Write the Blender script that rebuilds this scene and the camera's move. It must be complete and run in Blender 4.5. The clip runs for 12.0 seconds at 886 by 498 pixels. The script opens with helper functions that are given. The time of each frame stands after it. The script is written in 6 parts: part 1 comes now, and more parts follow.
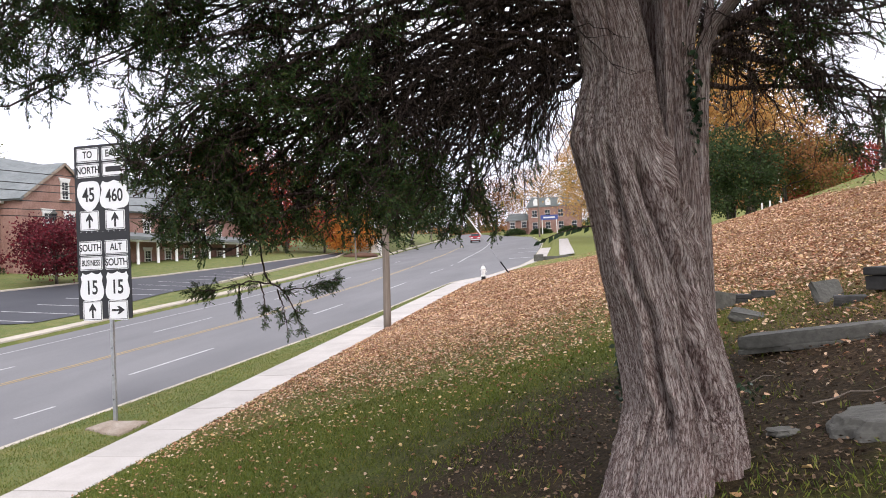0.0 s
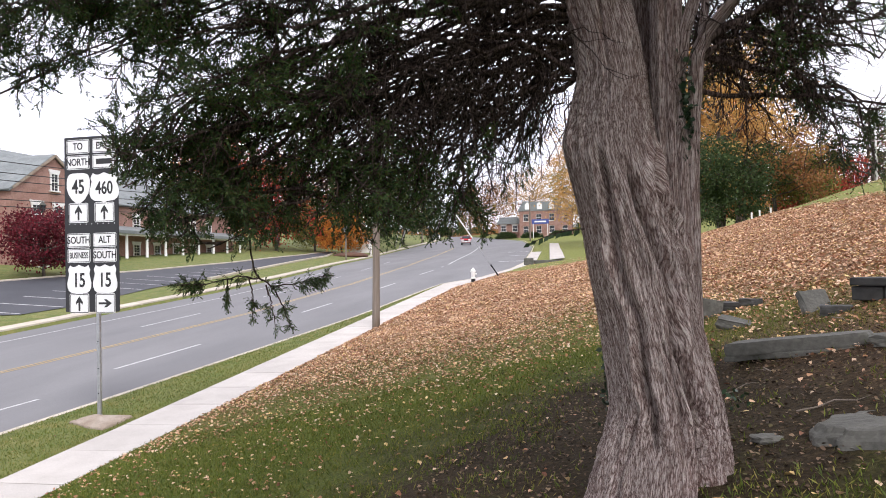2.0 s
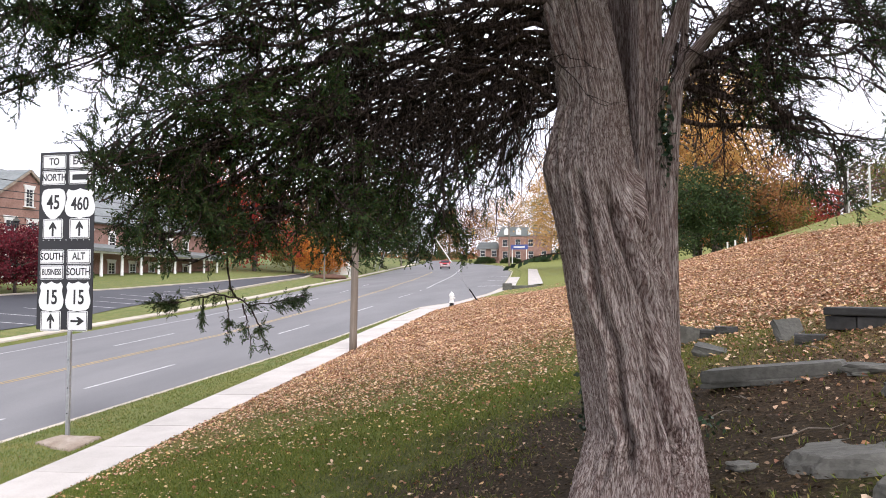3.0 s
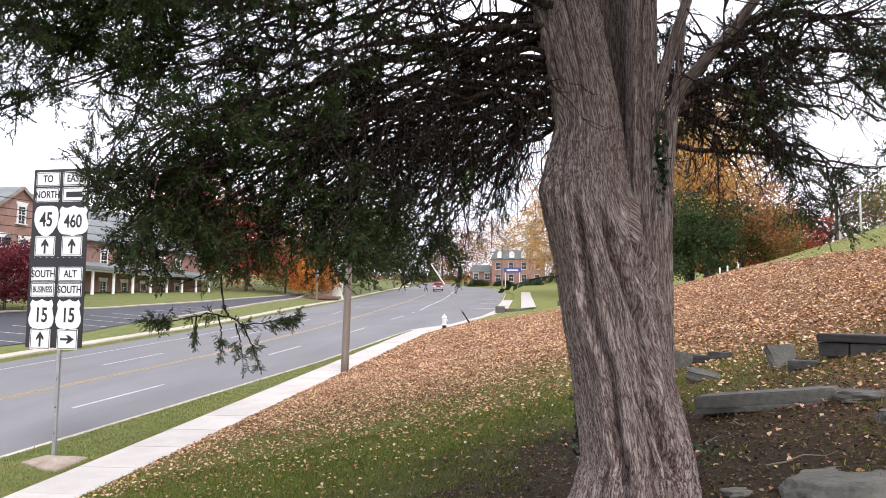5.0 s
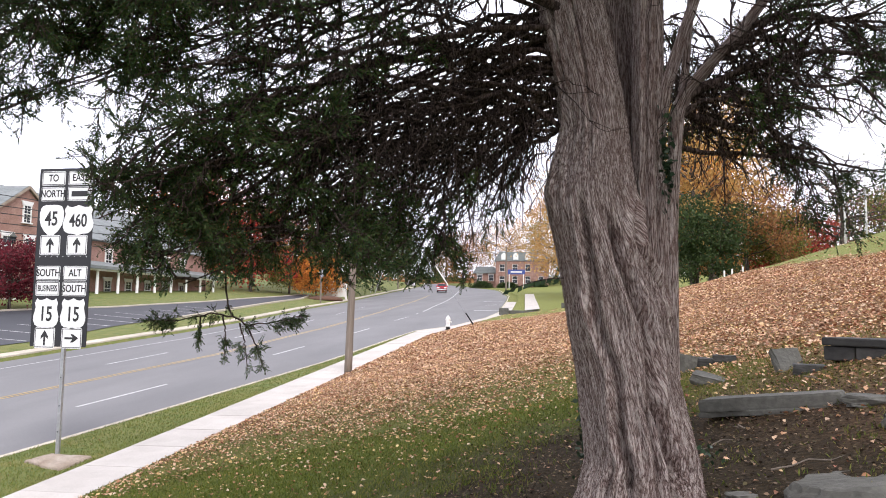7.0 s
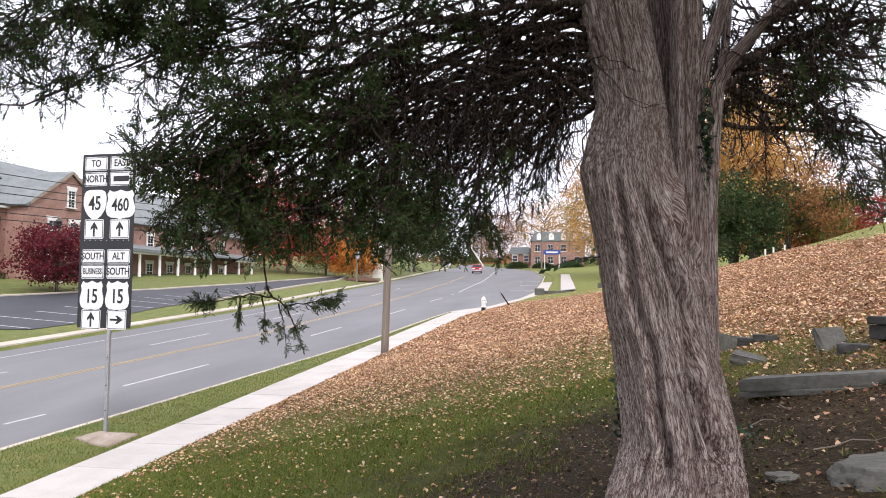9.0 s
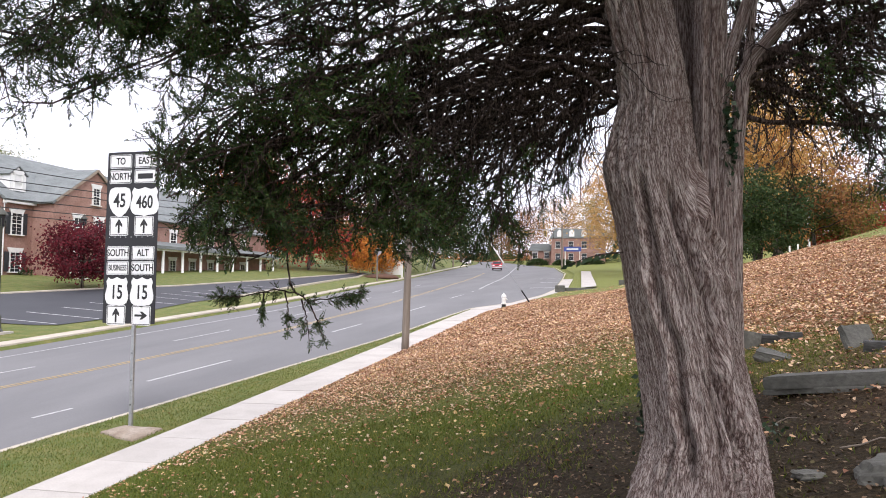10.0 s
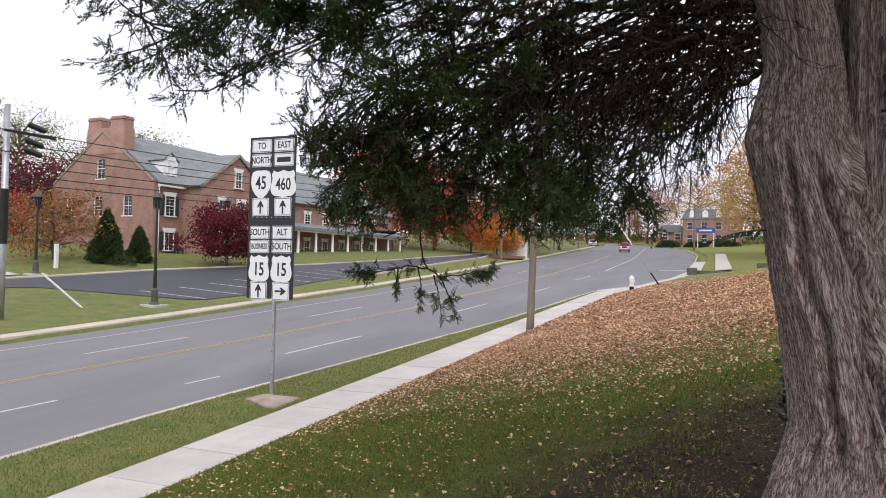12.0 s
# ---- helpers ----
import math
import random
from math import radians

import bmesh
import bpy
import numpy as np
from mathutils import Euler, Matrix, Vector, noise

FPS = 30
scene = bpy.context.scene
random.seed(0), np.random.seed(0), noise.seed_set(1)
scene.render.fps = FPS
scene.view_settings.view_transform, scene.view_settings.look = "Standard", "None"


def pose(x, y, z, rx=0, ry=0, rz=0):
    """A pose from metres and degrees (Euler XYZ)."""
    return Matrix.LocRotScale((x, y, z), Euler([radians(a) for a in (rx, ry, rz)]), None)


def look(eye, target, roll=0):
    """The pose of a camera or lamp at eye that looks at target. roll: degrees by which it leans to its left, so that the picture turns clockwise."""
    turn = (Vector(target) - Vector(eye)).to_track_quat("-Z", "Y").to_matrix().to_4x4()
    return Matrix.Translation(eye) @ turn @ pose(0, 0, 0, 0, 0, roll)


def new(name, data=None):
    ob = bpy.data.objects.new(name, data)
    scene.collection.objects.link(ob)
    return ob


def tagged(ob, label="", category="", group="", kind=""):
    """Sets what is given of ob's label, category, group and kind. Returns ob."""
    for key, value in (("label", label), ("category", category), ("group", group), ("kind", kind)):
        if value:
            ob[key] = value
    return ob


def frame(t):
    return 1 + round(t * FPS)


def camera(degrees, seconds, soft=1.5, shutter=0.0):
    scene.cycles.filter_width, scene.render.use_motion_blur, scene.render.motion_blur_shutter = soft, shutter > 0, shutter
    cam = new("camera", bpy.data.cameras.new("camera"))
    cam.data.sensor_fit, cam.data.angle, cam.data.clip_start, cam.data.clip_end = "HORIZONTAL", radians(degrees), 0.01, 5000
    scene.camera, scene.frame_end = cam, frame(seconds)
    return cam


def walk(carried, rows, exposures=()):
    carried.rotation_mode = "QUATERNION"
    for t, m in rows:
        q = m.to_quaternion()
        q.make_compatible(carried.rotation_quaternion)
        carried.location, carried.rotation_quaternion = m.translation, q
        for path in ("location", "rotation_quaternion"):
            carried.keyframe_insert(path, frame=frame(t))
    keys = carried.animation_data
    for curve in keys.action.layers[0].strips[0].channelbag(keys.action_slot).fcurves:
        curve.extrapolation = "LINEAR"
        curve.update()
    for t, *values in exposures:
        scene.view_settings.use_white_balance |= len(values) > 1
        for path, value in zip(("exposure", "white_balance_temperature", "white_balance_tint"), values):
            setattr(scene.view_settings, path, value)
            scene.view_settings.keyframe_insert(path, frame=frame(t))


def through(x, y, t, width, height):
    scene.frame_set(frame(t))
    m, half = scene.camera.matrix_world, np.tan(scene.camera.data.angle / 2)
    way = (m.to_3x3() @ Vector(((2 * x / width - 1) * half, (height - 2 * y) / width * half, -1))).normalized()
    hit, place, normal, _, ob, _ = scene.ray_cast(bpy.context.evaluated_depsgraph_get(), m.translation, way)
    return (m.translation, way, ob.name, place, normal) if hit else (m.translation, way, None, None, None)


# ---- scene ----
cam = camera(62.9, 12.0, 0.95)
PATH = [
    (0.0, -0.0, 0.0, 1.6, 13.2, 1.044, 2.581),
    (0.5, 0.006, 0.004, 1.597, 12.91, 0.675, 2.272),
    (1.0, 0.01, 0.009, 1.595, 12.968, 1.477, 1.991),
    (1.5, 0.01, 0.006, 1.594, 12.8, 0.874, 1.488),
    (2.0, 0.003, -0.0, 1.587, 12.429, 1.154, 1.193),
    (2.5, -0.008, 0.008, 1.583, 11.122, 2.061, 0.72),
    (3.0, -0.002, 0.011, 1.574, 10.738, 3.026, 0.19),
    (5.0, -0.016, 0.014, 1.57, 10.156, 4.788, -0.466),
    (5.5, -0.011, 0.017, 1.571, 10.141, 4.982, -0.505),
    (6.0, -0.011, 0.021, 1.57, 10.173, 4.92, -0.493),
    (6.5, -0.016, 0.021, 1.569, 10.273, 4.877, -0.605),
    (7.0, -0.022, 0.022, 1.569, 10.44, 4.895, -0.821),
    (9.0, -0.024, 0.019, 1.562, 13.23, 3.356, -0.539),
    (9.5, -0.033, 0.021, 1.554, 14.265, 2.75, -0.614),
    (10.0, -0.035, 0.012, 1.554, 14.805, 3.099, -0.611),
    (10.5, -0.04, 0.004, 1.547, 15.951, 2.801, -0.772),
    (11.0, -0.039, -0.012, 1.541, 17.606, 2.946, -0.943),
    (11.5, -0.045, -0.031, 1.531, 20.3, 2.332, -1.129),
    (12.0, -0.058, -0.04, 1.528, 24.58, 1.445, -1.225),
]
walk(cam, [(t, pose(x, y, z, 90 + pitch, roll, yaw)) for t, x, y, z, yaw, pitch, roll in PATH],
     ((0, 0.05, 6500, 14), (2, 0.16, 6500, 14), (5.5, 0.24, 6500, 14), (7, 0.24, 6500, 14), (10, 0.14, 6500, 14), (11, 0.0, 6500, 14), (12, -0.26, 6500, 14)))

# ---------------------------------------------------------------- daylight under a bright overcast
SUN_TURN, SUN_HEIGHT = radians(150), radians(48)
world = bpy.data.worlds.new("overcast_sky")
scene.world = world
world.use_nodes = True
wn, wl = world.node_tree.nodes, world.node_tree.links
wn.clear()
sky = wn.new("ShaderNodeTexSky")
sky.sky_type, sky.sun_disc = "NISHITA", False
sky.sun_elevation, sky.sun_rotation = SUN_HEIGHT, SUN_TURN
sky.air_density, sky.dust_density = 1.0, 3.0
veil = wn.new("ShaderNodeTexNoise")
veil.inputs["Scale"].default_value, veil.inputs["Detail"].default_value = 2.2, 5
tone = wn.new("ShaderNodeValToRGB")
tone.color_ramp.elements[0].color, tone.color_ramp.elements[1].color = (10.3, 10.5, 11.9, 1), (12.9, 12.9, 13.7, 1)
tone.color_ramp.elements[0].position, tone.color_ramp.elements[1].position = 0.3, 0.7
blend = wn.new("ShaderNodeMix")
blend.data_type = "RGBA"
blend.inputs["Factor"].default_value = 0.88
back, out = wn.new("ShaderNodeBackground"), wn.new("ShaderNodeOutputWorld")
back.inputs["Strength"].default_value = 0.13
wl.new(veil.outputs["Fac"], tone.inputs["Fac"])
wl.new(sky.outputs["Color"], blend.inputs["A"])
wl.new(tone.outputs["Color"], blend.inputs["B"])
wl.new(blend.outputs["Result"], back.inputs["Color"])
wl.new(back.outputs["Background"], out.inputs["Surface"])
sun = new("sun", bpy.data.lights.new("sun", "SUN"))
sun.data.energy, sun.data.angle, sun.data.color = 2.0, radians(22), (1.0, 0.98, 0.96)
sun.matrix_world = look((0, 0, 0), (-math.sin(SUN_TURN) * math.cos(SUN_HEIGHT), -math.cos(SUN_TURN) * math.cos(SUN_HEIGHT), -math.sin(SUN_HEIGHT)))

# ---------------------------------------------------------------- the lie of the land
# x across the road (right is uphill), y along it, z up; the walk starts above (0, 0).
FAR_KERB = ((-60, 16.7, 23.7, 40.6, 53.4, 80.8, 115, 150, 185, 230, 400), (-27, -24.7, -24.0, -23.55, -24.7, -28.6, -33.5, -36.6, -39.8, -48.7, -95))
NEAR_KERB = ((-60, 7.8, 11.2, 17.9, 27.2, 38, 40.5, 44.6, 52.8, 60.5, 86, 110, 140, 170, 200, 400), (-12.5, -11.46, -11.3, -10.58, -9.62, -9.25, -9.1, -7.5, -6.57, -6.44, -8.3, -10.2, -14.9, -25.4, -36, -88))
WALK_LEFT = ((-60, 38, 40.5, 44.6, 52.8, 60.5, 86, 110, 140, 170, 200, 400), (-9.12, -8.95, -8.9, -7.35, -6.42, -6.29, -8.15, -10.05, -14.7, -25.2, -35.8, -87.8))
WALK_RIGHT = ((-60, 38, 42, 56, 60.5, 86, 110, 140, 170, 200, 400), (-7.75, -7.75, -7.1, -5.7, -5.4, -7.0, -8.8, -13.4, -23.8, -34.4, -86))
CLIMB = ((-60, 0, 13.2, 39.6, 72.6, 90, 115, 140, 170, 200, 240, 330, 1000), (-5.5, -2.25, -1.41, 0.28, 2.04, 2.82, 4.15, 5.75, 7.6, 9.4, 11.4, 13.5, 15.0))


def far_kerb(y):
    return np.interp(y, *FAR_KERB)


def near_kerb(y):
    return np.interp(y, *NEAR_KERB)


def walk_left(y):
    return np.interp(y, *WALK_LEFT)


def walk_right(y):
    return np.interp(y, *WALK_RIGHT)


def road_z(x, y):
    """The road climbs ahead, ever less, and leans a little to its far side."""
    z = (np.interp(y - 4, *CLIMB) + 2 * np.interp(y, *CLIMB) + np.interp(y + 4, *CLIMB)) / 4
    return z + 0.02 * (np.clip(x, -60, 20) + 12)


def hill_z(x, y):
    """The leafy hillside that rises from the pavement to a rounded crest."""
    d = np.maximum(x - walk_right(y), 0)
    a = 0.235 - 0.0025 * np.clip(y, 0, 60)
    d2 = np.minimum(d, 45)
    rise = a * d2 + 0.0050 * d2 * d2 * (1 - 0.38 * np.exp(-(np.maximum(y, 0) / 25))) + 0.05 * (d - d2)
    s = np.clip((y - 58) / 40, 0, 1)
    s = 1 - 0.8 * s * s * (3 - 2 * s)
    bumps = 0.02 * np.sin(x * 1.7 + 0.6 * y) * np.sin(y * 1.3) * np.clip(d, 0, 1)
    return road_z(walk_right(y), y) + 0.05 + rise * s + bumps


def lot_z(x, y):
    """The bank and the car park on the far side of the road."""
    d = np.maximum(far_kerb(y) - x, 0)
    return road_z(far_kerb(y), y) + 0.08 + 0.085 * np.minimum(d, 30) + 0.02 * np.maximum(d - 30, 0)


def ground_z(x, y):
    x, y = np.asarray(x, float), np.asarray(y, float)
    return np.where(x > walk_left(y), hill_z(x, y), np.where(x < far_kerb(y), lot_z(x, y), road_z(x, y)))


# ---------------------------------------------------------------- materials
def nodes_of(name):
    m = bpy.data.materials.new(name)
    m.use_nodes = True
    return m, m.node_tree.nodes, m.node_tree.links, m.node_tree.nodes["Principled BSDF"]


def noise_node(n, l, scale, stretch=(1, 1, 1), detail=6, where="Object", rough=0.6):
    co, mp, tx = n.new("ShaderNodeAttribute" if where == "Vector" else "ShaderNodeTexCoord"), n.new("ShaderNodeMapping"), n.new("ShaderNodeTexNoise")
    if where == "Vector":
        co.attribute_name = "grain"
    mp.inputs["Scale"].default_value = stretch
    tx.inputs["Scale"].default_value, tx.inputs["Detail"].default_value, tx.inputs["Roughness"].default_value = scale, detail, rough
    l.new(co.outputs[where], mp.inputs["Vector"])
    l.new(mp.outputs["Vector"], tx.inputs["Vector"])
    return tx


def ramp(n, l, source, stops):
    r = n.new("ShaderNodeValToRGB")
    e = r.color_ramp.elements
    while len(e) < len(stops):
        e.new(0.5)
    for el, (p, c) in zip(e, stops):
        el.position, el.color = p, (*c, 1) if len(c) == 3 else c
    l.new(source, r.inputs["Fac"])
    return r.outputs["Color"]


def mixed(n, l, fac, a, b, how="MIX"):
    m = n.new("ShaderNodeMix")
    m.data_type, m.blend_type = "RGBA", how
    for v, k in ((fac, "Factor"), (a, "A"), (b, "B")):
        s = m.inputs[k]
        if isinstance(v, (int, float)):
            s.default_value = v
        elif isinstance(v, tuple):
            s.default_value = (*v, 1)
        else:
            l.new(v, s)
    return m.outputs["Result"]


def bumped(n, l, p, height, strength=0.4, depth=0.01):
    b = n.new("ShaderNodeBump")
    b.inputs["Strength"].default_value, b.inputs["Distance"].default_value = strength, depth
    l.new(height, b.inputs["Height"])
    l.new(b.outputs["Normal"], p.inputs["Normal"])


def plain(name, a, b, rough=0.7, fine=40, coarse=2.5, stretch=(1, 1, 1), bump=0.3, depth=0.004, metal=0.0, vary=0.0, fine_mix=0.35):
    """Two tones: patches at one scale, grain at another, with relief to match. vary: how far alike pieces differ."""
    m, n, l, p = nodes_of(name)
    big, small = noise_node(n, l, coarse, stretch), noise_node(n, l, fine, stretch)
    c = ramp(n, l, big.outputs["Fac"], [(0.3, a), (0.7, b)])
    g = ramp(n, l, small.outputs["Fac"], [(0.25, (0.45, 0.45, 0.45)), (0.75, (1.4, 1.4, 1.4))])
    c = mixed(n, l, fine_mix, c, mixed(n, l, 1.0, c, g, "MULTIPLY"))
    if vary:
        info = n.new("ShaderNodeObjectInfo")
        v = ramp(n, l, info.outputs["Random"], [(0, (1 - vary,) * 3), (1, (1 + vary,) * 3)])
        c = mixed(n, l, 1.0, c, v, "MULTIPLY")
    l.new(c, p.inputs["Base Color"])
    p.inputs["Roughness"].default_value, p.inputs["Metallic"].default_value = rough, metal
    if bump:
        bumped(n, l, p, small.outputs["Fac"], bump, depth)
    return m


def leafy(name, colours, rough=0.6, through=0.25, spec=0.3):
    """Leaves: each island takes its own tone; a little light comes through."""
    m, n, l, p = nodes_of(name)
    geo = n.new("ShaderNodeNewGeometry")
    c = ramp(n, l, geo.outputs["Random Per Island"], [(i / max(1, len(colours) - 1), k) for i, k in enumerate(colours)])
    patches = noise_node(n, l, 0.9)
    c = mixed(n, l, 1.0, c, ramp(n, l, patches.outputs["Fac"], [(0.3, (0.75, 0.75, 0.75)), (0.7, (1.2, 1.2, 1.2))]), "MULTIPLY")
    l.new(c, p.inputs["Base Color"])
    p.inputs["Roughness"].default_value = rough
    p.inputs["Specular IOR Level"].default_value = spec
    if through:
        t, mx = n.new("ShaderNodeBsdfTranslucent"), n.new("ShaderNodeMixShader")
        l.new(c, t.inputs["Color"])
        mx.inputs["Fac"].default_value = through
        l.new(p.outputs["BSDF"], mx.inputs[1])
        l.new(t.outputs["BSDF"], mx.inputs[2])
        l.new(mx.outputs["Shader"], n["Material Output"].inputs["Surface"])
    return m


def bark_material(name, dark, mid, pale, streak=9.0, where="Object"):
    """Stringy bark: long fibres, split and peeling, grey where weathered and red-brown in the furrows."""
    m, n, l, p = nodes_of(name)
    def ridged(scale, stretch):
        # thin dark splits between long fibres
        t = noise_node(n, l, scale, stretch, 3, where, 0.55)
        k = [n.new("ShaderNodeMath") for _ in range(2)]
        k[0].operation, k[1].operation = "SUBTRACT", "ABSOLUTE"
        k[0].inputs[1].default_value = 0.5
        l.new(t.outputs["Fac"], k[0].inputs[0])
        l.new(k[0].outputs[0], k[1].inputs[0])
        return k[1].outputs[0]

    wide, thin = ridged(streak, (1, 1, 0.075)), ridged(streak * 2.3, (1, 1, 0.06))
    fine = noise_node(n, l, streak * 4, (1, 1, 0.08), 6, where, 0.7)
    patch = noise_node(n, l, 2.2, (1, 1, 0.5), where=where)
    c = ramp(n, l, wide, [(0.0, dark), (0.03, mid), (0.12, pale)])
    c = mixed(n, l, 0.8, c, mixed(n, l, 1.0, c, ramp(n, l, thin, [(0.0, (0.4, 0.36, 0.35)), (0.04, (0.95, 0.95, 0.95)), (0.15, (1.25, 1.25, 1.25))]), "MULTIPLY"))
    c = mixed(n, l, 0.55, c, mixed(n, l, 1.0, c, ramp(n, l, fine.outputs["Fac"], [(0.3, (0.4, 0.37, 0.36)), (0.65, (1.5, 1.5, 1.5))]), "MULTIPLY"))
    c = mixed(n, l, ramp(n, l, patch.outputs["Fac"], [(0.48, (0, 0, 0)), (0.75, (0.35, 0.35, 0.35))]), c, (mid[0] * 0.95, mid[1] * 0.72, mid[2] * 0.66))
    l.new(c, p.inputs["Base Color"])
    p.inputs["Roughness"].default_value = 0.9
    p.inputs["Specular IOR Level"].default_value = 0.2
    add, up = n.new("ShaderNodeMath"), n.new("ShaderNodeMath")
    up.operation, up.inputs[1].default_value = "MINIMUM", 0.12
    l.new(wide, up.inputs[0])
    l.new(up.outputs[0], add.inputs[0])
    l.new(thin, add.inputs[1])
    bumped(n, l, p, add.outputs[0], 1.0, 0.05)
    return m


def hillside_material():
    """Grass thinning to bare soil round the old tree, and to trodden leaf litter higher up and further along."""
    m, n, l, p = nodes_of("hillside_turf")
    geo, sep = n.new("ShaderNodeNewGeometry"), n.new("ShaderNodeSeparateXYZ")
    l.new(geo.outputs["Position"], sep.inputs[0])
    wob = noise_node(n, l, 0.55, detail=5)
    fine, mid = noise_node(n, l, 28, detail=8), noise_node(n, l, 3.5)

    def calc(op, a, b):
        k = n.new("ShaderNodeMath")
        k.operation = op
        for s, v in zip(k.inputs, (a, b)):
            if isinstance(v, (int, float)):
                s.default_value = v
            else:
                l.new(v, s)
        return k.outputs[0]

    grass = ramp(n, l, fine.outputs["Fac"], [(0.3, (0.032, 0.046, 0.008)), (0.5, (0.08, 0.106, 0.016)), (0.72, (0.15, 0.15, 0.036))])
    soil = ramp(n, l, fine.outputs["Fac"], [(0.3, (0.011, 0.0075, 0.004)), (0.52, (0.032, 0.022, 0.011)), (0.75, (0.075, 0.054, 0.027))])
    litter = ramp(n, l, fine.outputs["Fac"], [(0.3, (0.04, 0.02, 0.011)), (0.5, (0.16, 0.085, 0.046)), (0.72, (0.4, 0.25, 0.15))])
    # bare soil round the trunk and the stones
    dx, dy = calc("SUBTRACT", sep.outputs["X"], 0.85), calc("SUBTRACT", sep.outputs["Y"], 6.1)
    far = calc("SQRT", calc("ADD", calc("MULTIPLY", calc("MULTIPLY", dx, dx), 0.6), calc("MULTIPLY", dy, dy)), 0)
    bare = calc("ADD", far, calc("MULTIPLY", calc("SUBTRACT", wob.outputs["Fac"], 0.5), 4.0))
    bare = calc("ADD", bare, calc("MULTIPLY", calc("SUBTRACT", mid.outputs["Fac"], 0.5), 2.2))
    c = mixed(n, l, ramp(n, l, calc("MULTIPLY", bare, 0.25), [(0.4, (1, 1, 1)), (0.95, (0, 0, 0))]), grass, soil)
    along = calc("ADD", sep.outputs["Y"], calc("MULTIPLY", calc("MAXIMUM", sep.outputs["X"], 0.0), 2.4))
    along = calc("ADD", along, calc("MULTIPLY", calc("SUBTRACT", wob.outputs["Fac"], 0.5), 7.0))
    along = calc("ADD", along, calc("MULTIPLY", calc("SUBTRACT", mid.outputs["Fac"], 0.5), 5.0))
    c = mixed(n, l, ramp(n, l, calc("MULTIPLY", along, 0.05), [(0.48, (0, 0, 0)), (0.95, (0.9, 0.9, 0.9))]), c, litter)
    # mown grass again past the leaves, along the crest
    crest = calc("ADD", sep.outputs["Y"], calc("MULTIPLY", calc("SUBTRACT", wob.outputs["Fac"], 0.5), 6.0))
    lawn = ramp(n, l, fine.outputs["Fac"], [(0.3, (0.1, 0.125, 0.032)), (0.7, (0.235, 0.24, 0.075))])
    c = mixed(n, l, ramp(n, l, calc("MULTIPLY", crest, 0.01), [(0.44, (0, 0, 0)), (0.48, (1, 1, 1))]), c, lawn)
    up = calc("ADD", calc("ADD", sep.outputs["X"], calc("MULTIPLY", sep.outputs["Y"], 0.05)), calc("MULTIPLY", calc("SUBTRACT", wob.outputs["Fac"], 0.5), 3.0))
    c = mixed(n, l, ramp(n, l, calc("MULTIPLY", up, 0.05), [(0.485, (0, 0, 0)), (0.53, (1, 1, 1))]), c, lawn)
    l.new(c, p.inputs["Base Color"])
    p.inputs["Roughness"].default_value = 0.95
    p.inputs["Specular IOR Level"].default_value = 0.15
    bumped(n, l, p, fine.outputs["Fac"], 0.8, 0.03)
    return m


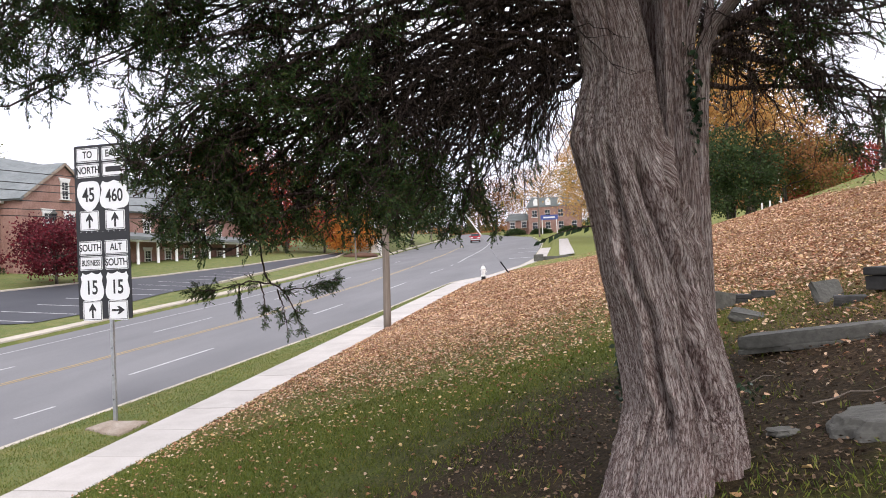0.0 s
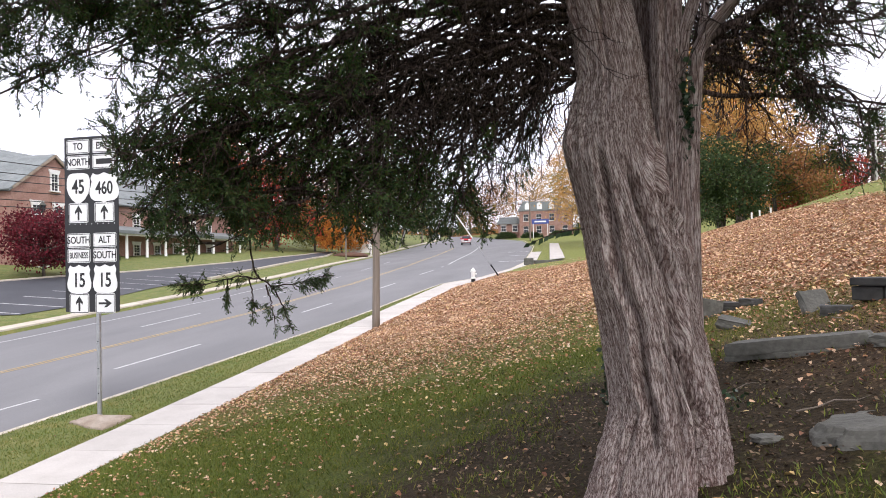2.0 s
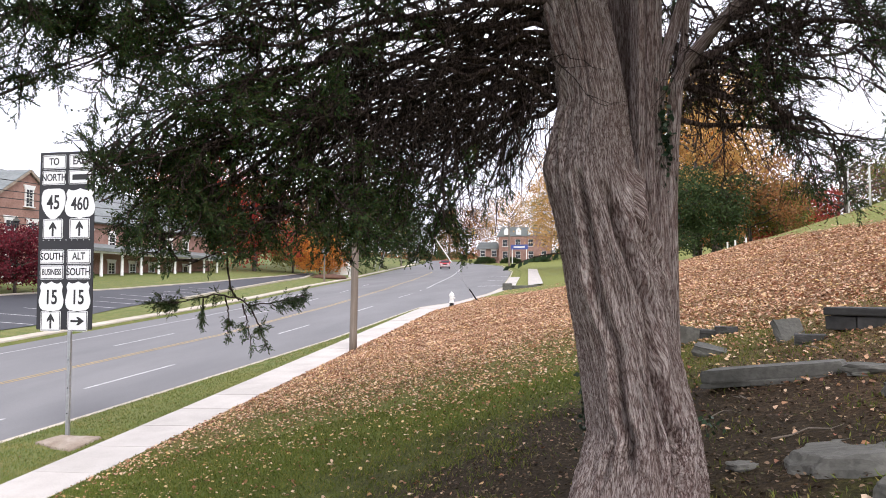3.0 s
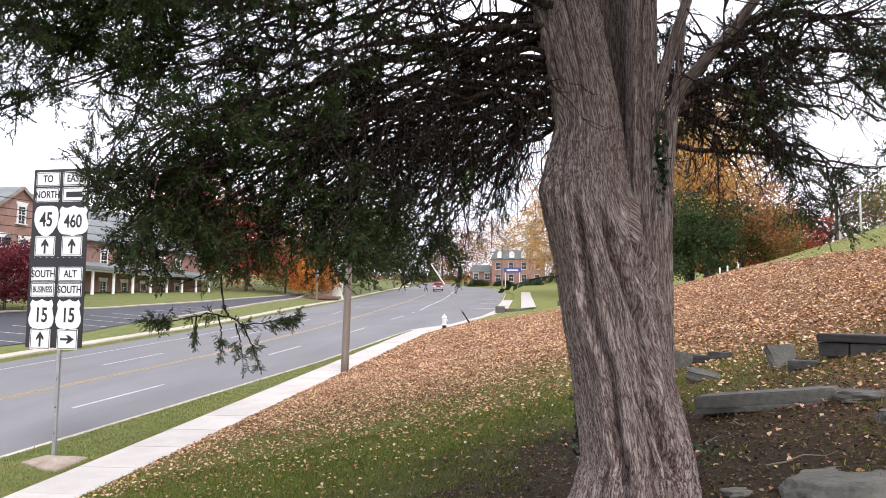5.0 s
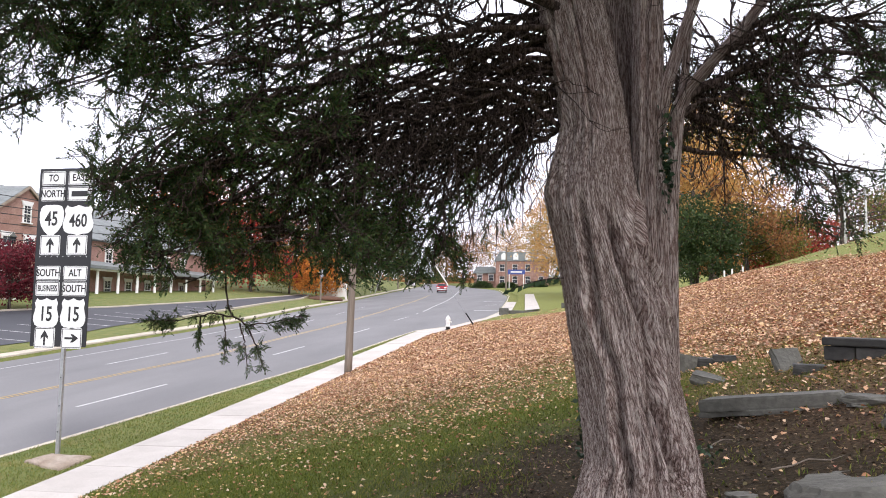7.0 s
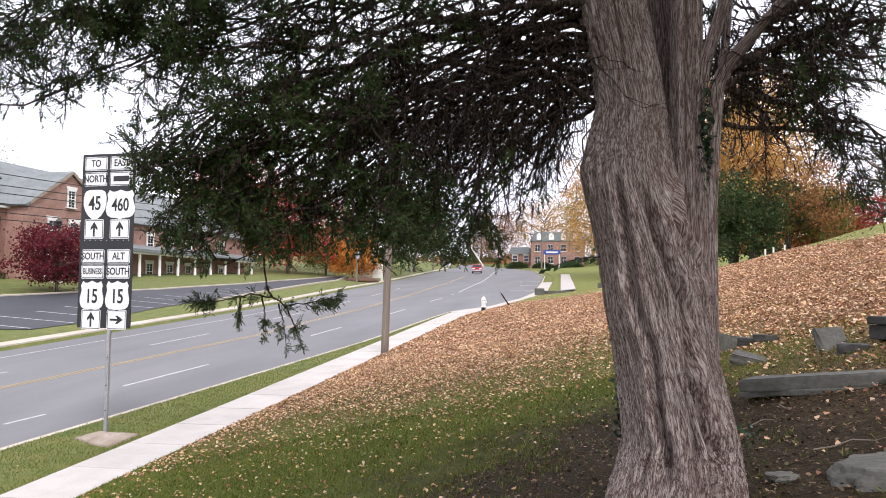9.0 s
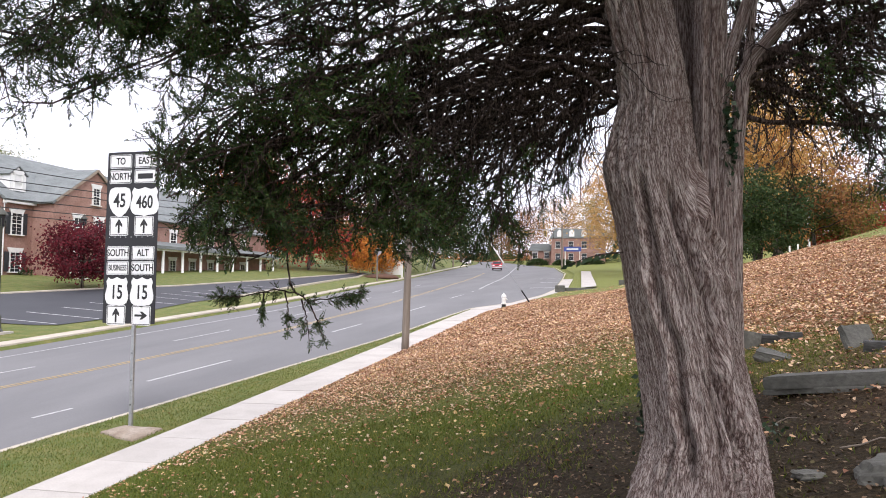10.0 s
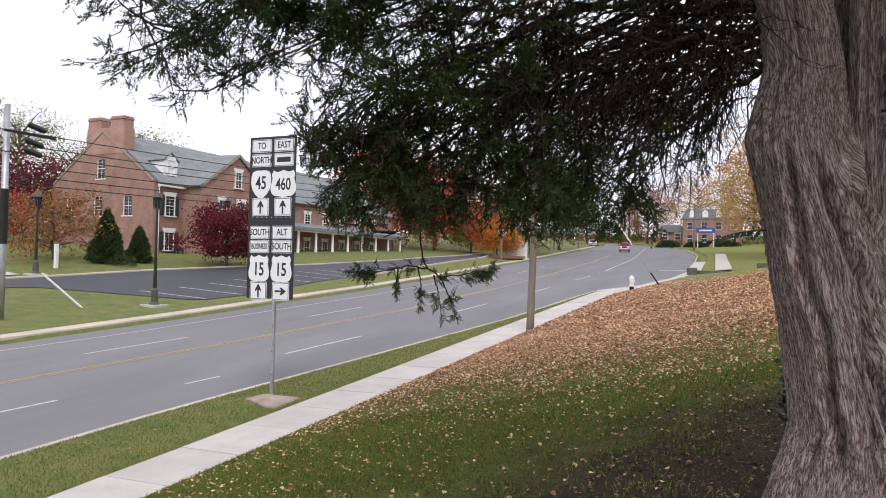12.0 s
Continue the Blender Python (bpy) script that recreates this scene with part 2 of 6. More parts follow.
M = {
    "turf": hillside_material(),
    "lawn": plain("verge_lawn", (0.085, 0.13, 0.022), (0.19, 0.185, 0.055), 0.95, 34, 1.6, bump=0.9, depth=0.03, fine_mix=0.85),
    "asphalt": plain("road_asphalt", (0.14, 0.14, 0.146), (0.19, 0.189, 0.193), 0.85, 90, 0.35, (1, 0.25, 1), 0.4, 0.004),
    "lot": plain("lot_asphalt", (0.045, 0.048, 0.058), (0.06, 0.063, 0.073), 0.75, 80, 0.3, bump=0.3),
    "concrete": plain("pavement_concrete", (0.42, 0.39, 0.36), (0.52, 0.49, 0.455), 0.9, 55, 1.3, bump=0.3, depth=0.003, vary=0.06),
    "footing": plain("stained_concrete", (0.26, 0.20, 0.15), (0.40, 0.34, 0.28), 0.95, 30, 3.0, bump=0.6, depth=0.01, fine_mix=0.6),
    "kerb": plain("kerb_concrete", (0.42, 0.37, 0.30), (0.53, 0.48, 0.40), 0.9, 30, 0.8, bump=0.3, vary=0.08),
    "paint": plain("road_paint_white", (0.38, 0.38, 0.38), (0.58, 0.58, 0.58), 0.7, 60, 3.0, bump=0.2, fine_mix=0.6),
    "yellow": plain("road_paint_yellow", (0.34, 0.25, 0.11), (0.44, 0.32, 0.15), 0.7, 60, 3.0, bump=0.2, fine_mix=0.6),
    "bark": bark_material("cedar_bark", (0.09, 0.054, 0.046), (0.26, 0.195, 0.178), (0.53, 0.46, 0.432), 84, "Vector"),
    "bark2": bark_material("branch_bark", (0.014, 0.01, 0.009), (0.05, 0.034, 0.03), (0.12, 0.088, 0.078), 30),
    "bark3": bark_material("grey_bark", (0.03, 0.026, 0.022), (0.08, 0.07, 0.06), (0.16, 0.14, 0.12), 6),
    "cedar": leafy("cedar_foliage", [(0.012, 0.024, 0.01), (0.024, 0.052, 0.016), (0.045, 0.088, 0.024), (0.068, 0.095, 0.024), (0.066, 0.046, 0.022)], 0.6, 0.15, 0.25),
    "ivy": leafy("ivy_leaf", [(0.01, 0.025, 0.012), (0.025, 0.05, 0.025), (0.04, 0.07, 0.03)], 0.4, 0.1),
    "fallen": leafy("fallen_leaf", [(0.16, 0.065, 0.038), (0.42, 0.21, 0.12), (0.62, 0.38, 0.24), (0.72, 0.52, 0.36), (0.66, 0.47, 0.2), (0.30, 0.11, 0.07), (0.48, 0.27, 0.15), (0.78, 0.62, 0.47)], 0.7, 0.1),
    "bits": leafy("leaf_crumbs", [(0.03, 0.019, 0.012), (0.06, 0.038, 0.023), (0.11, 0.07, 0.043), (0.24, 0.16, 0.1), (0.045, 0.055, 0.014)], 0.8, 0.0),
    "blade": leafy("grass_blade", [(0.05, 0.075, 0.009), (0.095, 0.135, 0.015), (0.145, 0.17, 0.024), (0.24, 0.2, 0.055)], 0.6, 0.25),
    "stone": plain("weathered_granite", (0.07, 0.07, 0.06), (0.145, 0.141, 0.124), 0.9, 22, 2.2, bump=0.7, depth=0.012, fine_mix=0.6),
    "slate": plain("dark_stone", (0.025, 0.025, 0.025), (0.065, 0.064, 0.06), 0.85, 14, 2.5, bump=0.7, depth=0.012, fine_mix=0.6, vary=0.25),
    "galvanised": plain("galvanised_steel", (0.36, 0.37, 0.39), (0.48, 0.49, 0.5), 0.45, 20, 4, bump=0.1, metal=0.7),
    "sign_black": plain("sign_black", (0.012, 0.013, 0.016), (0.02, 0.02, 0.024), 0.5, 30, 2, bump=0.05),
    "sign_white": plain("sign_white_sheeting", (0.74, 0.75, 0.76), (0.82, 0.82, 0.82), 0.45, 60, 2, bump=0.03, fine_mix=0.1),
    "sign_ink": plain("sign_ink", (0.012, 0.012, 0.014), (0.02, 0.02, 0.02), 0.5, 30, 2, bump=0),
    "pole_wood": plain("weathered_pole_wood", (0.15, 0.122, 0.097), (0.24, 0.2, 0.165), 0.9, 24, 2.5, (1, 1, 0.05), 0.7, 0.01, fine_mix=0.7),
    "brick": plain("red_brick", (0.27, 0.148, 0.115), (0.40, 0.245, 0.2), 0.9, 9, 1.0, bump=0.4, fine_mix=0.6, vary=0.18),
    "white": plain("white_paint", (0.72, 0.72, 0.70), (0.82, 0.82, 0.80), 0.6, 20, 1.5, bump=0.05, fine_mix=0.15),
    "roof": plain("grey_slate_roof", (0.15, 0.17, 0.17), (0.23, 0.25, 0.25), 0.7, 7, 0.8, (1, 1, 3), 0.5, 0.02, fine_mix=0.6),
    "shutter": plain("dark_shutter", (0.02, 0.025, 0.03), (0.03, 0.035, 0.04), 0.5, 20, 2, bump=0.1),
    "iron": plain("dark_iron", (0.012, 0.013, 0.013), (0.025, 0.025, 0.025), 0.5, 30, 3, bump=0.1, metal=0.4),
    "lamp_post": plain("lamp_post_paint", (0.05, 0.055, 0.045), (0.075, 0.075, 0.06), 0.55, 30, 3, bump=0.1),
    "red_paint": plain("red_car_paint", (0.42, 0.012, 0.02), (0.46, 0.015, 0.022), 0.25, 60, 1, bump=0, fine_mix=0.05),
    "silver": plain("silver_car_paint", (0.5, 0.5, 0.5), (0.56, 0.56, 0.56), 0.3, 60, 1, bump=0, metal=0.5, fine_mix=0.05),
    "rubber": plain("tyre_rubber", (0.012, 0.012, 0.012), (0.02, 0.02, 0.02), 0.85, 40, 4, bump=0.2),
    "plastic": plain("dark_plastic", (0.015, 0.015, 0.016), (0.025, 0.025, 0.026), 0.6, 40, 4, bump=0.1),
    "mulch": plain("bark_mulch", (0.07, 0.035, 0.022), (0.13, 0.065, 0.04), 0.95, 18, 1.4, bump=0.9, depth=0.03, fine_mix=0.7),
    "far_land": plain("far_wooded_land", (0.05, 0.05, 0.02), (0.11, 0.085, 0.04), 1.0, 0.4, 0.05, bump=0),
    "orange": plain("orange_plastic", (0.75, 0.28, 0.03), (0.8, 0.33, 0.05), 0.5, 30, 2, bump=0),
    "hazel": plain("amber_signal_housing", (0.55, 0.36, 0.04), (0.62, 0.42, 0.06), 0.5, 30, 2, bump=0),
    "blue": plain("blue_sign_face", (0.03, 0.06, 0.25), (0.05, 0.08, 0.3), 0.5, 30, 2, bump=0),
}


def glass_material():
    m, n, l, p = nodes_of("dark_window_glass")
    p.inputs["Base Color"].default_value = (0.02, 0.025, 0.03, 1)
    p.inputs["Roughness"].default_value = 0.06
    w = noise_node(n, l, 1.2)
    bumped(n, l, p, w.outputs["Fac"], 0.05, 0.01)
    return m


M["glass"] = glass_material()


# ---------------------------------------------------------------- building blocks
def mesh_from(name, verts, faces):
    me = bpy.data.meshes.new(name)
    me.from_pydata([tuple(map(float, v)) for v in verts], [], [tuple(map(int, f)) for f in faces])
    me.update()
    return me


def fast_mesh(name, verts, loops, counts):
    """A mesh from arrays: all corners in a row, and how many each face has."""
    me = bpy.data.meshes.new(name)
    loops, counts = np.asarray(loops, np.int32).ravel(), np.asarray(counts, np.int32)
    me.vertices.add(len(verts))
    me.vertices.foreach_set("co", np.asarray(verts, np.float32).ravel())
    me.loops.add(len(loops))
    me.loops.foreach_set("vertex_index", loops)
    me.polygons.add(len(counts))
    me.polygons.foreach_set("loop_start", np.concatenate(([0], np.cumsum(counts)[:-1])).astype(np.int32))
    me.update(calc_edges=True)
    me.validate()
    return me


def smooth(me, on=True):
    me.polygons.foreach_set("use_smooth", [on] * len(me.polygons))
    return me


def thing(name, at=(0, 0, 0), turn=0.0, label="", category="", group="", kind=""):
    ob = new(name)
    ob.empty_display_size = 0.1
    ob.matrix_basis = pose(*at, 0, 0, turn)
    return tagged(ob, label, category, group, kind)


def part(name, bm, material, parent=None, label="", soft=False):
    """A bmesh (or a mesh) as ONE object, under a thing or a part."""
    if isinstance(bm, bpy.types.Mesh):
        me = bm
    else:
        me = bpy.data.meshes.new(name)
        bmesh.ops.recalc_face_normals(bm, faces=bm.faces)
        bm.to_mesh(me)
        bm.free()
    if not me.materials:
        me.materials.append(M[material] if isinstance(material, str) else material)
    if soft:
        smooth(me)
    ob = new(name, me)
    ob.parent = parent
    if label:
        ob["label"] = label
    return ob


def box(sx, sy, sz, at=(0, 0, 0), bevel=0.0, bm=None, turn=None):
    """A box with rounded edges, its centre at the place given."""
    own = bmesh.new()
    bmesh.ops.create_cube(own, size=1, matrix=Matrix.Diagonal((sx, sy, sz, 1)))
    if bevel:
        bmesh.ops.bevel(own, geom=own.edges[:], offset=bevel, segments=2, affect="EDGES", profile=0.6)
    bmesh.ops.transform(own, matrix=Matrix.Translation(at) @ (turn or Matrix()), verts=own.verts)
    if bm is None:
        return own
    join(bm, own)
    return bm


def join(bm, other):
    me = bpy.data.meshes.new("t")
    other.to_mesh(me)
    other.free()
    bm.from_mesh(me)
    bpy.data.meshes.remove(me)


def lathe(profile, seg=16, bm=None, at=(0, 0, 0)):
    """A turned shape from (radius, height) pairs."""
    bm = bm or bmesh.new()
    rings = []
    for r, z in profile:
        rings.append([bm.verts.new((at[0] + r * math.cos(2 * math.pi * i / seg), at[1] + r * math.sin(2 * math.pi * i / seg), at[2] + z)) for i in range(seg)])
    for a, b in zip(rings, rings[1:]):
        for i in range(seg):
            bm.faces.new((a[i], a[(i + 1) % seg], b[(i + 1) % seg], b[i]))
    bm.faces.new(rings[0][::-1])
    bm.faces.new(rings[-1])
    return bm


def prism(outline, depth, bm=None, axis="y", at=(0, 0, 0)):
    """An outline in (across, up), pushed through by depth along y or x, centred."""
    bm = bm or bmesh.new()
    h = depth / 2
    put = (lambda u, v, w: (at[0] + u, at[1] + w, at[2] + v)) if axis == "y" else (lambda u, v, w: (at[0] + w, at[1] + u, at[2] + v))
    a = [bm.verts.new(put(u, v, -h)) for u, v in outline]
    b = [bm.verts.new(put(u, v, h)) for u, v in outline]
    k = len(outline)
    bm.faces.new(a)
    bm.faces.new(b[::-1])
    for i in range(k):
        bm.faces.new((a[i], a[(i + 1) % k], b[(i + 1) % k], b[i]))
    return bm


class Tubes:
    """Many tapered, bent sticks in one mesh."""

    def __init__(self):
        self.v, self.f, self.k = [], [], 0

    def add(self, pts, radii, seg=5):
        pts, radii = np.asarray(pts, float), np.asarray(radii, float)
        t = np.gradient(pts, axis=0)
        t /= np.linalg.norm(t, axis=1)[:, None] + 1e-9
        ref = np.array((0.31, 0.17, 0.93)) if abs(t[0][2]) < 0.9 else np.array((1.0, 0.1, 0))
        u = np.cross(t, ref)
        u /= np.linalg.norm(u, axis=1)[:, None] + 1e-9
        w = np.cross(t, u)
        a = np.arange(seg) * 2 * np.pi / seg
        ring = pts[:, None] + radii[:, None, None] * (np.cos(a)[None, :, None] * u[:, None] + np.sin(a)[None, :, None] * w[:, None])
        n = len(pts)
        self.v.append(ring.reshape(-1, 3))
        i, j = np.meshgrid(np.arange(n - 1), np.arange(seg), indexing="ij")
        q = np.stack((i * seg + j, i * seg + (j + 1) % seg, (i + 1) * seg + (j + 1) % seg, (i + 1) * seg + j), -1).reshape(-1, 4)
        self.f.append(q + self.k)
        self.k += n * seg

    def mesh(self, name):
        f = np.concatenate(self.f)
        return smooth(fast_mesh(name, np.concatenate(self.v), f, np.full(len(f), 4)))


def bent(a, b, sag=0.0, n=7, wob=0.0, rng=None):
    """Points from a to b, sagging (or, below nought, arching), with a natural wobble."""
    a, b = np.asarray(a, float), np.asarray(b, float)
    t = np.linspace(0, 1, n)[:, None]
    p = a + (b - a) * t
    p[:, 2] -= sag * (4 * t * (1 - t))[:, 0]
    if wob and rng is not None:
        p[1:-1] += rng.normal(0, wob, (n - 2, 3))
    return p


def text_mesh(words, size, name="lettering", squeeze=1.0, thick=0.0015):
    c = bpy.data.curves.new(name, "FONT")
    c.body, c.size, c.align_x, c.align_y, c.extrude, c.offset = words, size, "CENTER", "CENTER", thick, size * 0.018
    ob = bpy.data.objects.new(name, c)
    me = bpy.data.meshes.new_from_object(ob)
    bpy.data.objects.remove(ob)
    me.transform(Matrix.Rotation(radians(90), 4, "X") @ Matrix.Diagonal((squeeze, 1, 1, 1)))
    return me


# ---------------------------------------------------------------- the ground, the road and its edges
def strip_sheet(name, left, right, ys, z, cols, material):
    """A sheet between two edges that run along the road. left, right, z are functions."""
    ys = np.asarray(ys, float)
    t = np.linspace(0, 1, cols)
    X = left(ys)[:, None] * (1 - t) + right(ys)[:, None] * t
    Y = np.repeat(ys[:, None], cols, 1)
    Z = z(X, Y)
    v = np.stack((X, Y, Z), -1).reshape(-1, 3)
    i, j = np.meshgrid(np.arange(len(ys) - 1), np.arange(cols - 1), indexing="ij")
    a = i * cols + j
    q = np.stack((a, a + 1, a + cols + 1, a + cols), -1).reshape(-1, 4)
    me = smooth(fast_mesh(name, v, q, np.full(len(q), 4)))
    me.materials.append(M[material])
    return me


def spread(*runs):
    """Rising stations: (end, step) after a start."""
    out = [runs[0]]
    for end, step in runs[1:]:
        k = max(1, round((end - out[-1]) / step))
        out += list(np.linspace(out[-1], end, k + 1)[1:])
    return np.array(out)


YS = spread(-60, (-10, 5), (0, 1), (14, 0.25), (40, 0.5), (70, 1), (200, 4), (400, 20), (2600, 200))
RIGHT = spread(0, (14, 0.22), (40, 0.8), (110, 5), (2600, 150))
LEFT = spread(0, (12, 0.5), (50, 1.5), (140, 6), (2600, 150))


def ground_sheet():
    """One sheet from horizon to horizon; it dips under the road and the pavement, which lie on it."""
    k = 6
    n = len(YS)
    y = YS[:, None]
    xl, xr, wl_, wr = (f(YS)[:, None] for f in (far_kerb, near_kerb, walk_left, walk_right))
    t = np.linspace(0.02, 0.98, k)
    cols = [xl - LEFT[::-1][None, :], xl + (xr - xl) * t, xr + (wl_ - xr) * np.linspace(0.0, 1, 5), wl_ + (wr - wl_) * np.array((0.05, 0.95)), wr + RIGHT[None, :]]
    X = np.concatenate([np.broadcast_to(c, (n, c.shape[1])) for c in cols], 1)
    Y = np.broadcast_to(y, X.shape)
    a, b, c, d = len(LEFT), len(LEFT) + k, len(LEFT) + k + 5, len(LEFT) + k + 7
    Z = np.empty_like(X)
    Z[:, :a] = lot_z(X[:, :a], Y[:, :a])
    Z[:, a:b] = road_z(X[:, a:b], Y[:, a:b]) - 0.3
    Z[:, b:c] = road_z(X[:, b:c], Y[:, b:c]) + 0.04
    Z[:, c:d] = road_z(X[:, c:d], Y[:, c:d]) - 0.12
    Z[:, d:] = hill_z(X[:, d:], Y[:, d:])
    m = X.shape[1]
    i, j = np.meshgrid(np.arange(n - 1), np.arange(m - 1), indexing="ij")
    q = (i * m + j)[..., None] + np.array((0, 1, m + 1, m))
    me = smooth(fast_mesh("ground", np.stack((X, Y, Z), -1).reshape(-1, 3), q.reshape(-1, 4), np.full(q.size // 4, 4)))
    me.materials.append(M["turf"])
    me.materials.append(M["lawn"])
    which = np.where(j.ravel() < c - 1, 1, 0).astype(np.int32)
    me.polygons.foreach_set("material_index", which)
    return tagged(new("ground", me), "sloping ground with grass, bare soil and leaf litter", "ground", kind="structure")


ground_sheet()
ROAD_YS = spread(-60, (0, 3), (60, 1), (200, 4), (400, 20))
tagged(new("road", strip_sheet("road", lambda y: far_kerb(y) - 0.02, lambda y: near_kerb(y) + 0.02, ROAD_YS, lambda x, y: road_z(x, y) - 0.06, 14, "asphalt")),
       "worn grey asphalt road with lane markings", "road", kind="structure")


def kerb_run(name, edge, width, side, up, y0, y1, piece, label):
    """A kerb cast in lengths, each with rounded top edges and an open joint."""
    holder = thing(name, label=label, category="kerb", kind="structure")
    y = y0
    while y < y1:
        e = min(y + piece, y1)
        pr = [(0, -0.25), (0, up - 0.02), (0.02, up), (width - 0.02, up), (width, up - 0.02), (width, -0.25)]
        bm = bmesh.new()
        rows = []
        for yy in (y + 0.006, (y + e) / 2, e - 0.006):
            x = float(edge(yy))
            z = float(road_z(x, yy)) - 0.06
            rows.append([bm.verts.new((x + side * u, yy, z + v)) for u, v in pr])
        for a, b in zip(rows, rows[1:]):
            for i in range(len(pr)):
                bm.faces.new((a[i], a[(i + 1) % 6], b[(i + 1) % 6], b[i]))
        bm.faces.new(rows[0])
        bm.faces.new(rows[-1][::-1])
        part("kerb_stone", bm, "kerb", holder)
        y = e
    return holder


kerb_run("kerb_near", near_kerb, 0.15, 1, 0.115, 0, 150, 3.0, "low pale concrete kerb beside the road")
kerb_run("kerb_far", far_kerb, 0.85, -1, 0.22, 4, 172, 3.0, "broad tan concrete kerb and gutter beside the road")


def pavement():
    """Concrete flags, cast one after another, with scored joints."""
    holder = thing("pavement", label="pale concrete pavement of cast slabs beside grass", category="pavement", kind="structure")
    y, rng = -6.0, random.Random(4)
    while y < 84:
        e = y + 1.52
        gap = 0.016 if abs(y - 8.0) < 0.8 else 0.004
        bm = bmesh.new()
        rows = []
        tilt = rng.uniform(-0.004, 0.004)
        for yy in (y + gap, (y + e) / 2, e - gap):
            l, r = float(walk_left(yy)), float(walk_right(yy))
            pts = [(l, -0.2), (l, -0.012), (l + 0.012, 0), (r - 0.012, 0), (r, -0.012), (r, -0.2)]
            rows.append([bm.verts.new((x, yy, float(road_z(x, yy)) + 0.055 + v + tilt * (yy - y))) for x, v in pts])
        for a, b in zip(rows, rows[1:]):
            for i in range(6):
                bm.faces.new((a[i], a[(i + 1) % 6], b[(i + 1) % 6], b[i]))
        bm.faces.new(rows[0])
        bm.faces.new(rows[-1][::-1])
        part("paving_slab", bm, "concrete", holder)
        y = e
    return holder


pavement()


# painted lines: (station, offset across) of each line's run
NEAR_LANE = ((0, 10, 18, 22, 30, 39, 44, 51, 56, 65, 100, 170), (-16.0, -14.9, -13.5, -13.15, -12.93, -12.6, -12.7, -13.05, -13.1, -13.7, -17.6, -26.4))
CENTRE = ((0, 12, 19, 30, 44, 65, 100, 170), (-19.5, -17.9, -16.8, -15.6, -15.8, -17.6, -22, -31))
FAR_LANE = ((0, 16, 20, 26.5, 30.4, 44, 65, 100, 170), (-22, -19.8, -19.2, -18.56, -18.3, -18.7, -21.0, -26, -35.5))
FAR_EDGE = ((0, 15.7, 19.4, 37, 44, 65, 100, 170), (-25.2, -23.2, -22.5, -21.2, -21.6, -24.4, -30.2, -41))


def painted(name, path, y0, y1, width, material, label, shift=0.0):
    ys = np.linspace(y0, y1, max(2, int((y1 - y0) / 1.0) + 1))
    line = lambda y: np.interp(y, *path) + shift
    me = strip_sheet(name, lambda y: line(y) - width / 2, lambda y: line(y) + width / 2, ys, lambda x, y: road_z(x, y) - 0.054, 2, material)
    return tagged(new(name, me), label, "road marking", kind="structure")


for s in (-0.11, 0.11):
    painted("centre_line", CENTRE, 0, 120, 0.1, "yellow", "faded yellow centre line on the road", s)
painted("edge_line", FAR_EDGE, 2, 60, 0.1, "paint", "thin white edge line on the road")
for y0, y1 in ((7.3, 11.25), (18.0, 21.9), (29.75, 33.1), (39.2, 43.6), (51.4, 55.9)):
    painted("lane_dash", NEAR_LANE, y0, y1, 0.11, "paint", "white lane dash on the road")
painted("lane_line", NEAR_LANE, 64, 150, 0.14, "paint", "white turning lane line on the road")
for y0, y1 in ((16.1, 19.9), (26.4, 30.4), (37.3, 41.3), (48.6, 52.6), (60, 64), (71.5, 75.5)):
    painted("lane_dash", FAR_LANE, y0, y1, 0.11, "paint", "white lane dash on the road")
for y0, y1, s in ((60, 61.0, 0), (13.6, 14.6, 1.1)):
    painted("worn_mark", NEAR_LANE, y0, y1, 0.1, "paint", "worn white mark on the road", s)
for yy, x0, x1 in ((65.2, -9.2, -6.7), (78, -9.9, -7.6), (91, -11.6, -9.0)):
    me = strip_sheet("cross_bar", lambda y: np.full_like(y, x0), lambda y: np.full_like(y, x1), (yy, yy + 0.45), lambda x, y: road_z(x, y) - 0.054, 2, "paint")
    tagged(new("cross_bar", me), "white bar across the turning lane", "road marking", kind="structure")

# ---------------------------------------------------------------- the car park across the road
LOT_NEAR = ((20, 25, 28, 32, 39, 47.5, 63, 86, 100), (-37.5, -34.0, -26.3, -26.0, -27.0, -27.7, -30.3, -34.2, -38.0))
LOT_FAR = ((20, 25.8, 28.8, 34.6, 40, 49.4, 63.7, 86, 100), (-38.6, -37.4, -36.9, -36.4, -35.3, -34.1, -34.5, -36.9, -38.8))
lot_edge = lambda y: np.interp(y, *LOT_NEAR)
lot_back = lambda y: np.interp(y, *LOT_FAR)
tagged(new("car_park", strip_sheet("car_park", lot_back, lot_edge, spread(20, (100, 0.7)), lambda x, y: lot_z(x, y) + 0.03, 12, "lot")), "dark new asphalt car park with white bays", "car park", kind="structure")
holder = thing("lot_kerb", label="pale concrete kerb along the car park", category="kerb", kind="structure")
for path, side in ((lot_edge, 1), (lot_back, -1)):
    for y in np.arange(20, 97, 3.0):
        bm = bmesh.new()
        rows = []
        for yy in (y + 0.01, y + 1.5, y + 2.99):
            x = float(path(yy))
            z = float(lot_z(x, yy))
            rows.append([bm.verts.new((x + side * u, yy, z + v)) for u, v in ((0, -0.2), (0, 0.1), (0.03, 0.13), (0.3, 0.13), (0.32, 0.11), (0.32, -0.2))])
        for a, b in zip(rows, rows[1:]):
            for i in range(6):
                bm.faces.new((a[i], a[(i + 1) % 6], b[(i + 1) % 6], b[i]))
        bm.faces.new(rows[0])
        bm.faces.new(rows[-1][::-1])
        if side < 0 or y > 44:
            part("kerb_stone", bm, "kerb", holder)
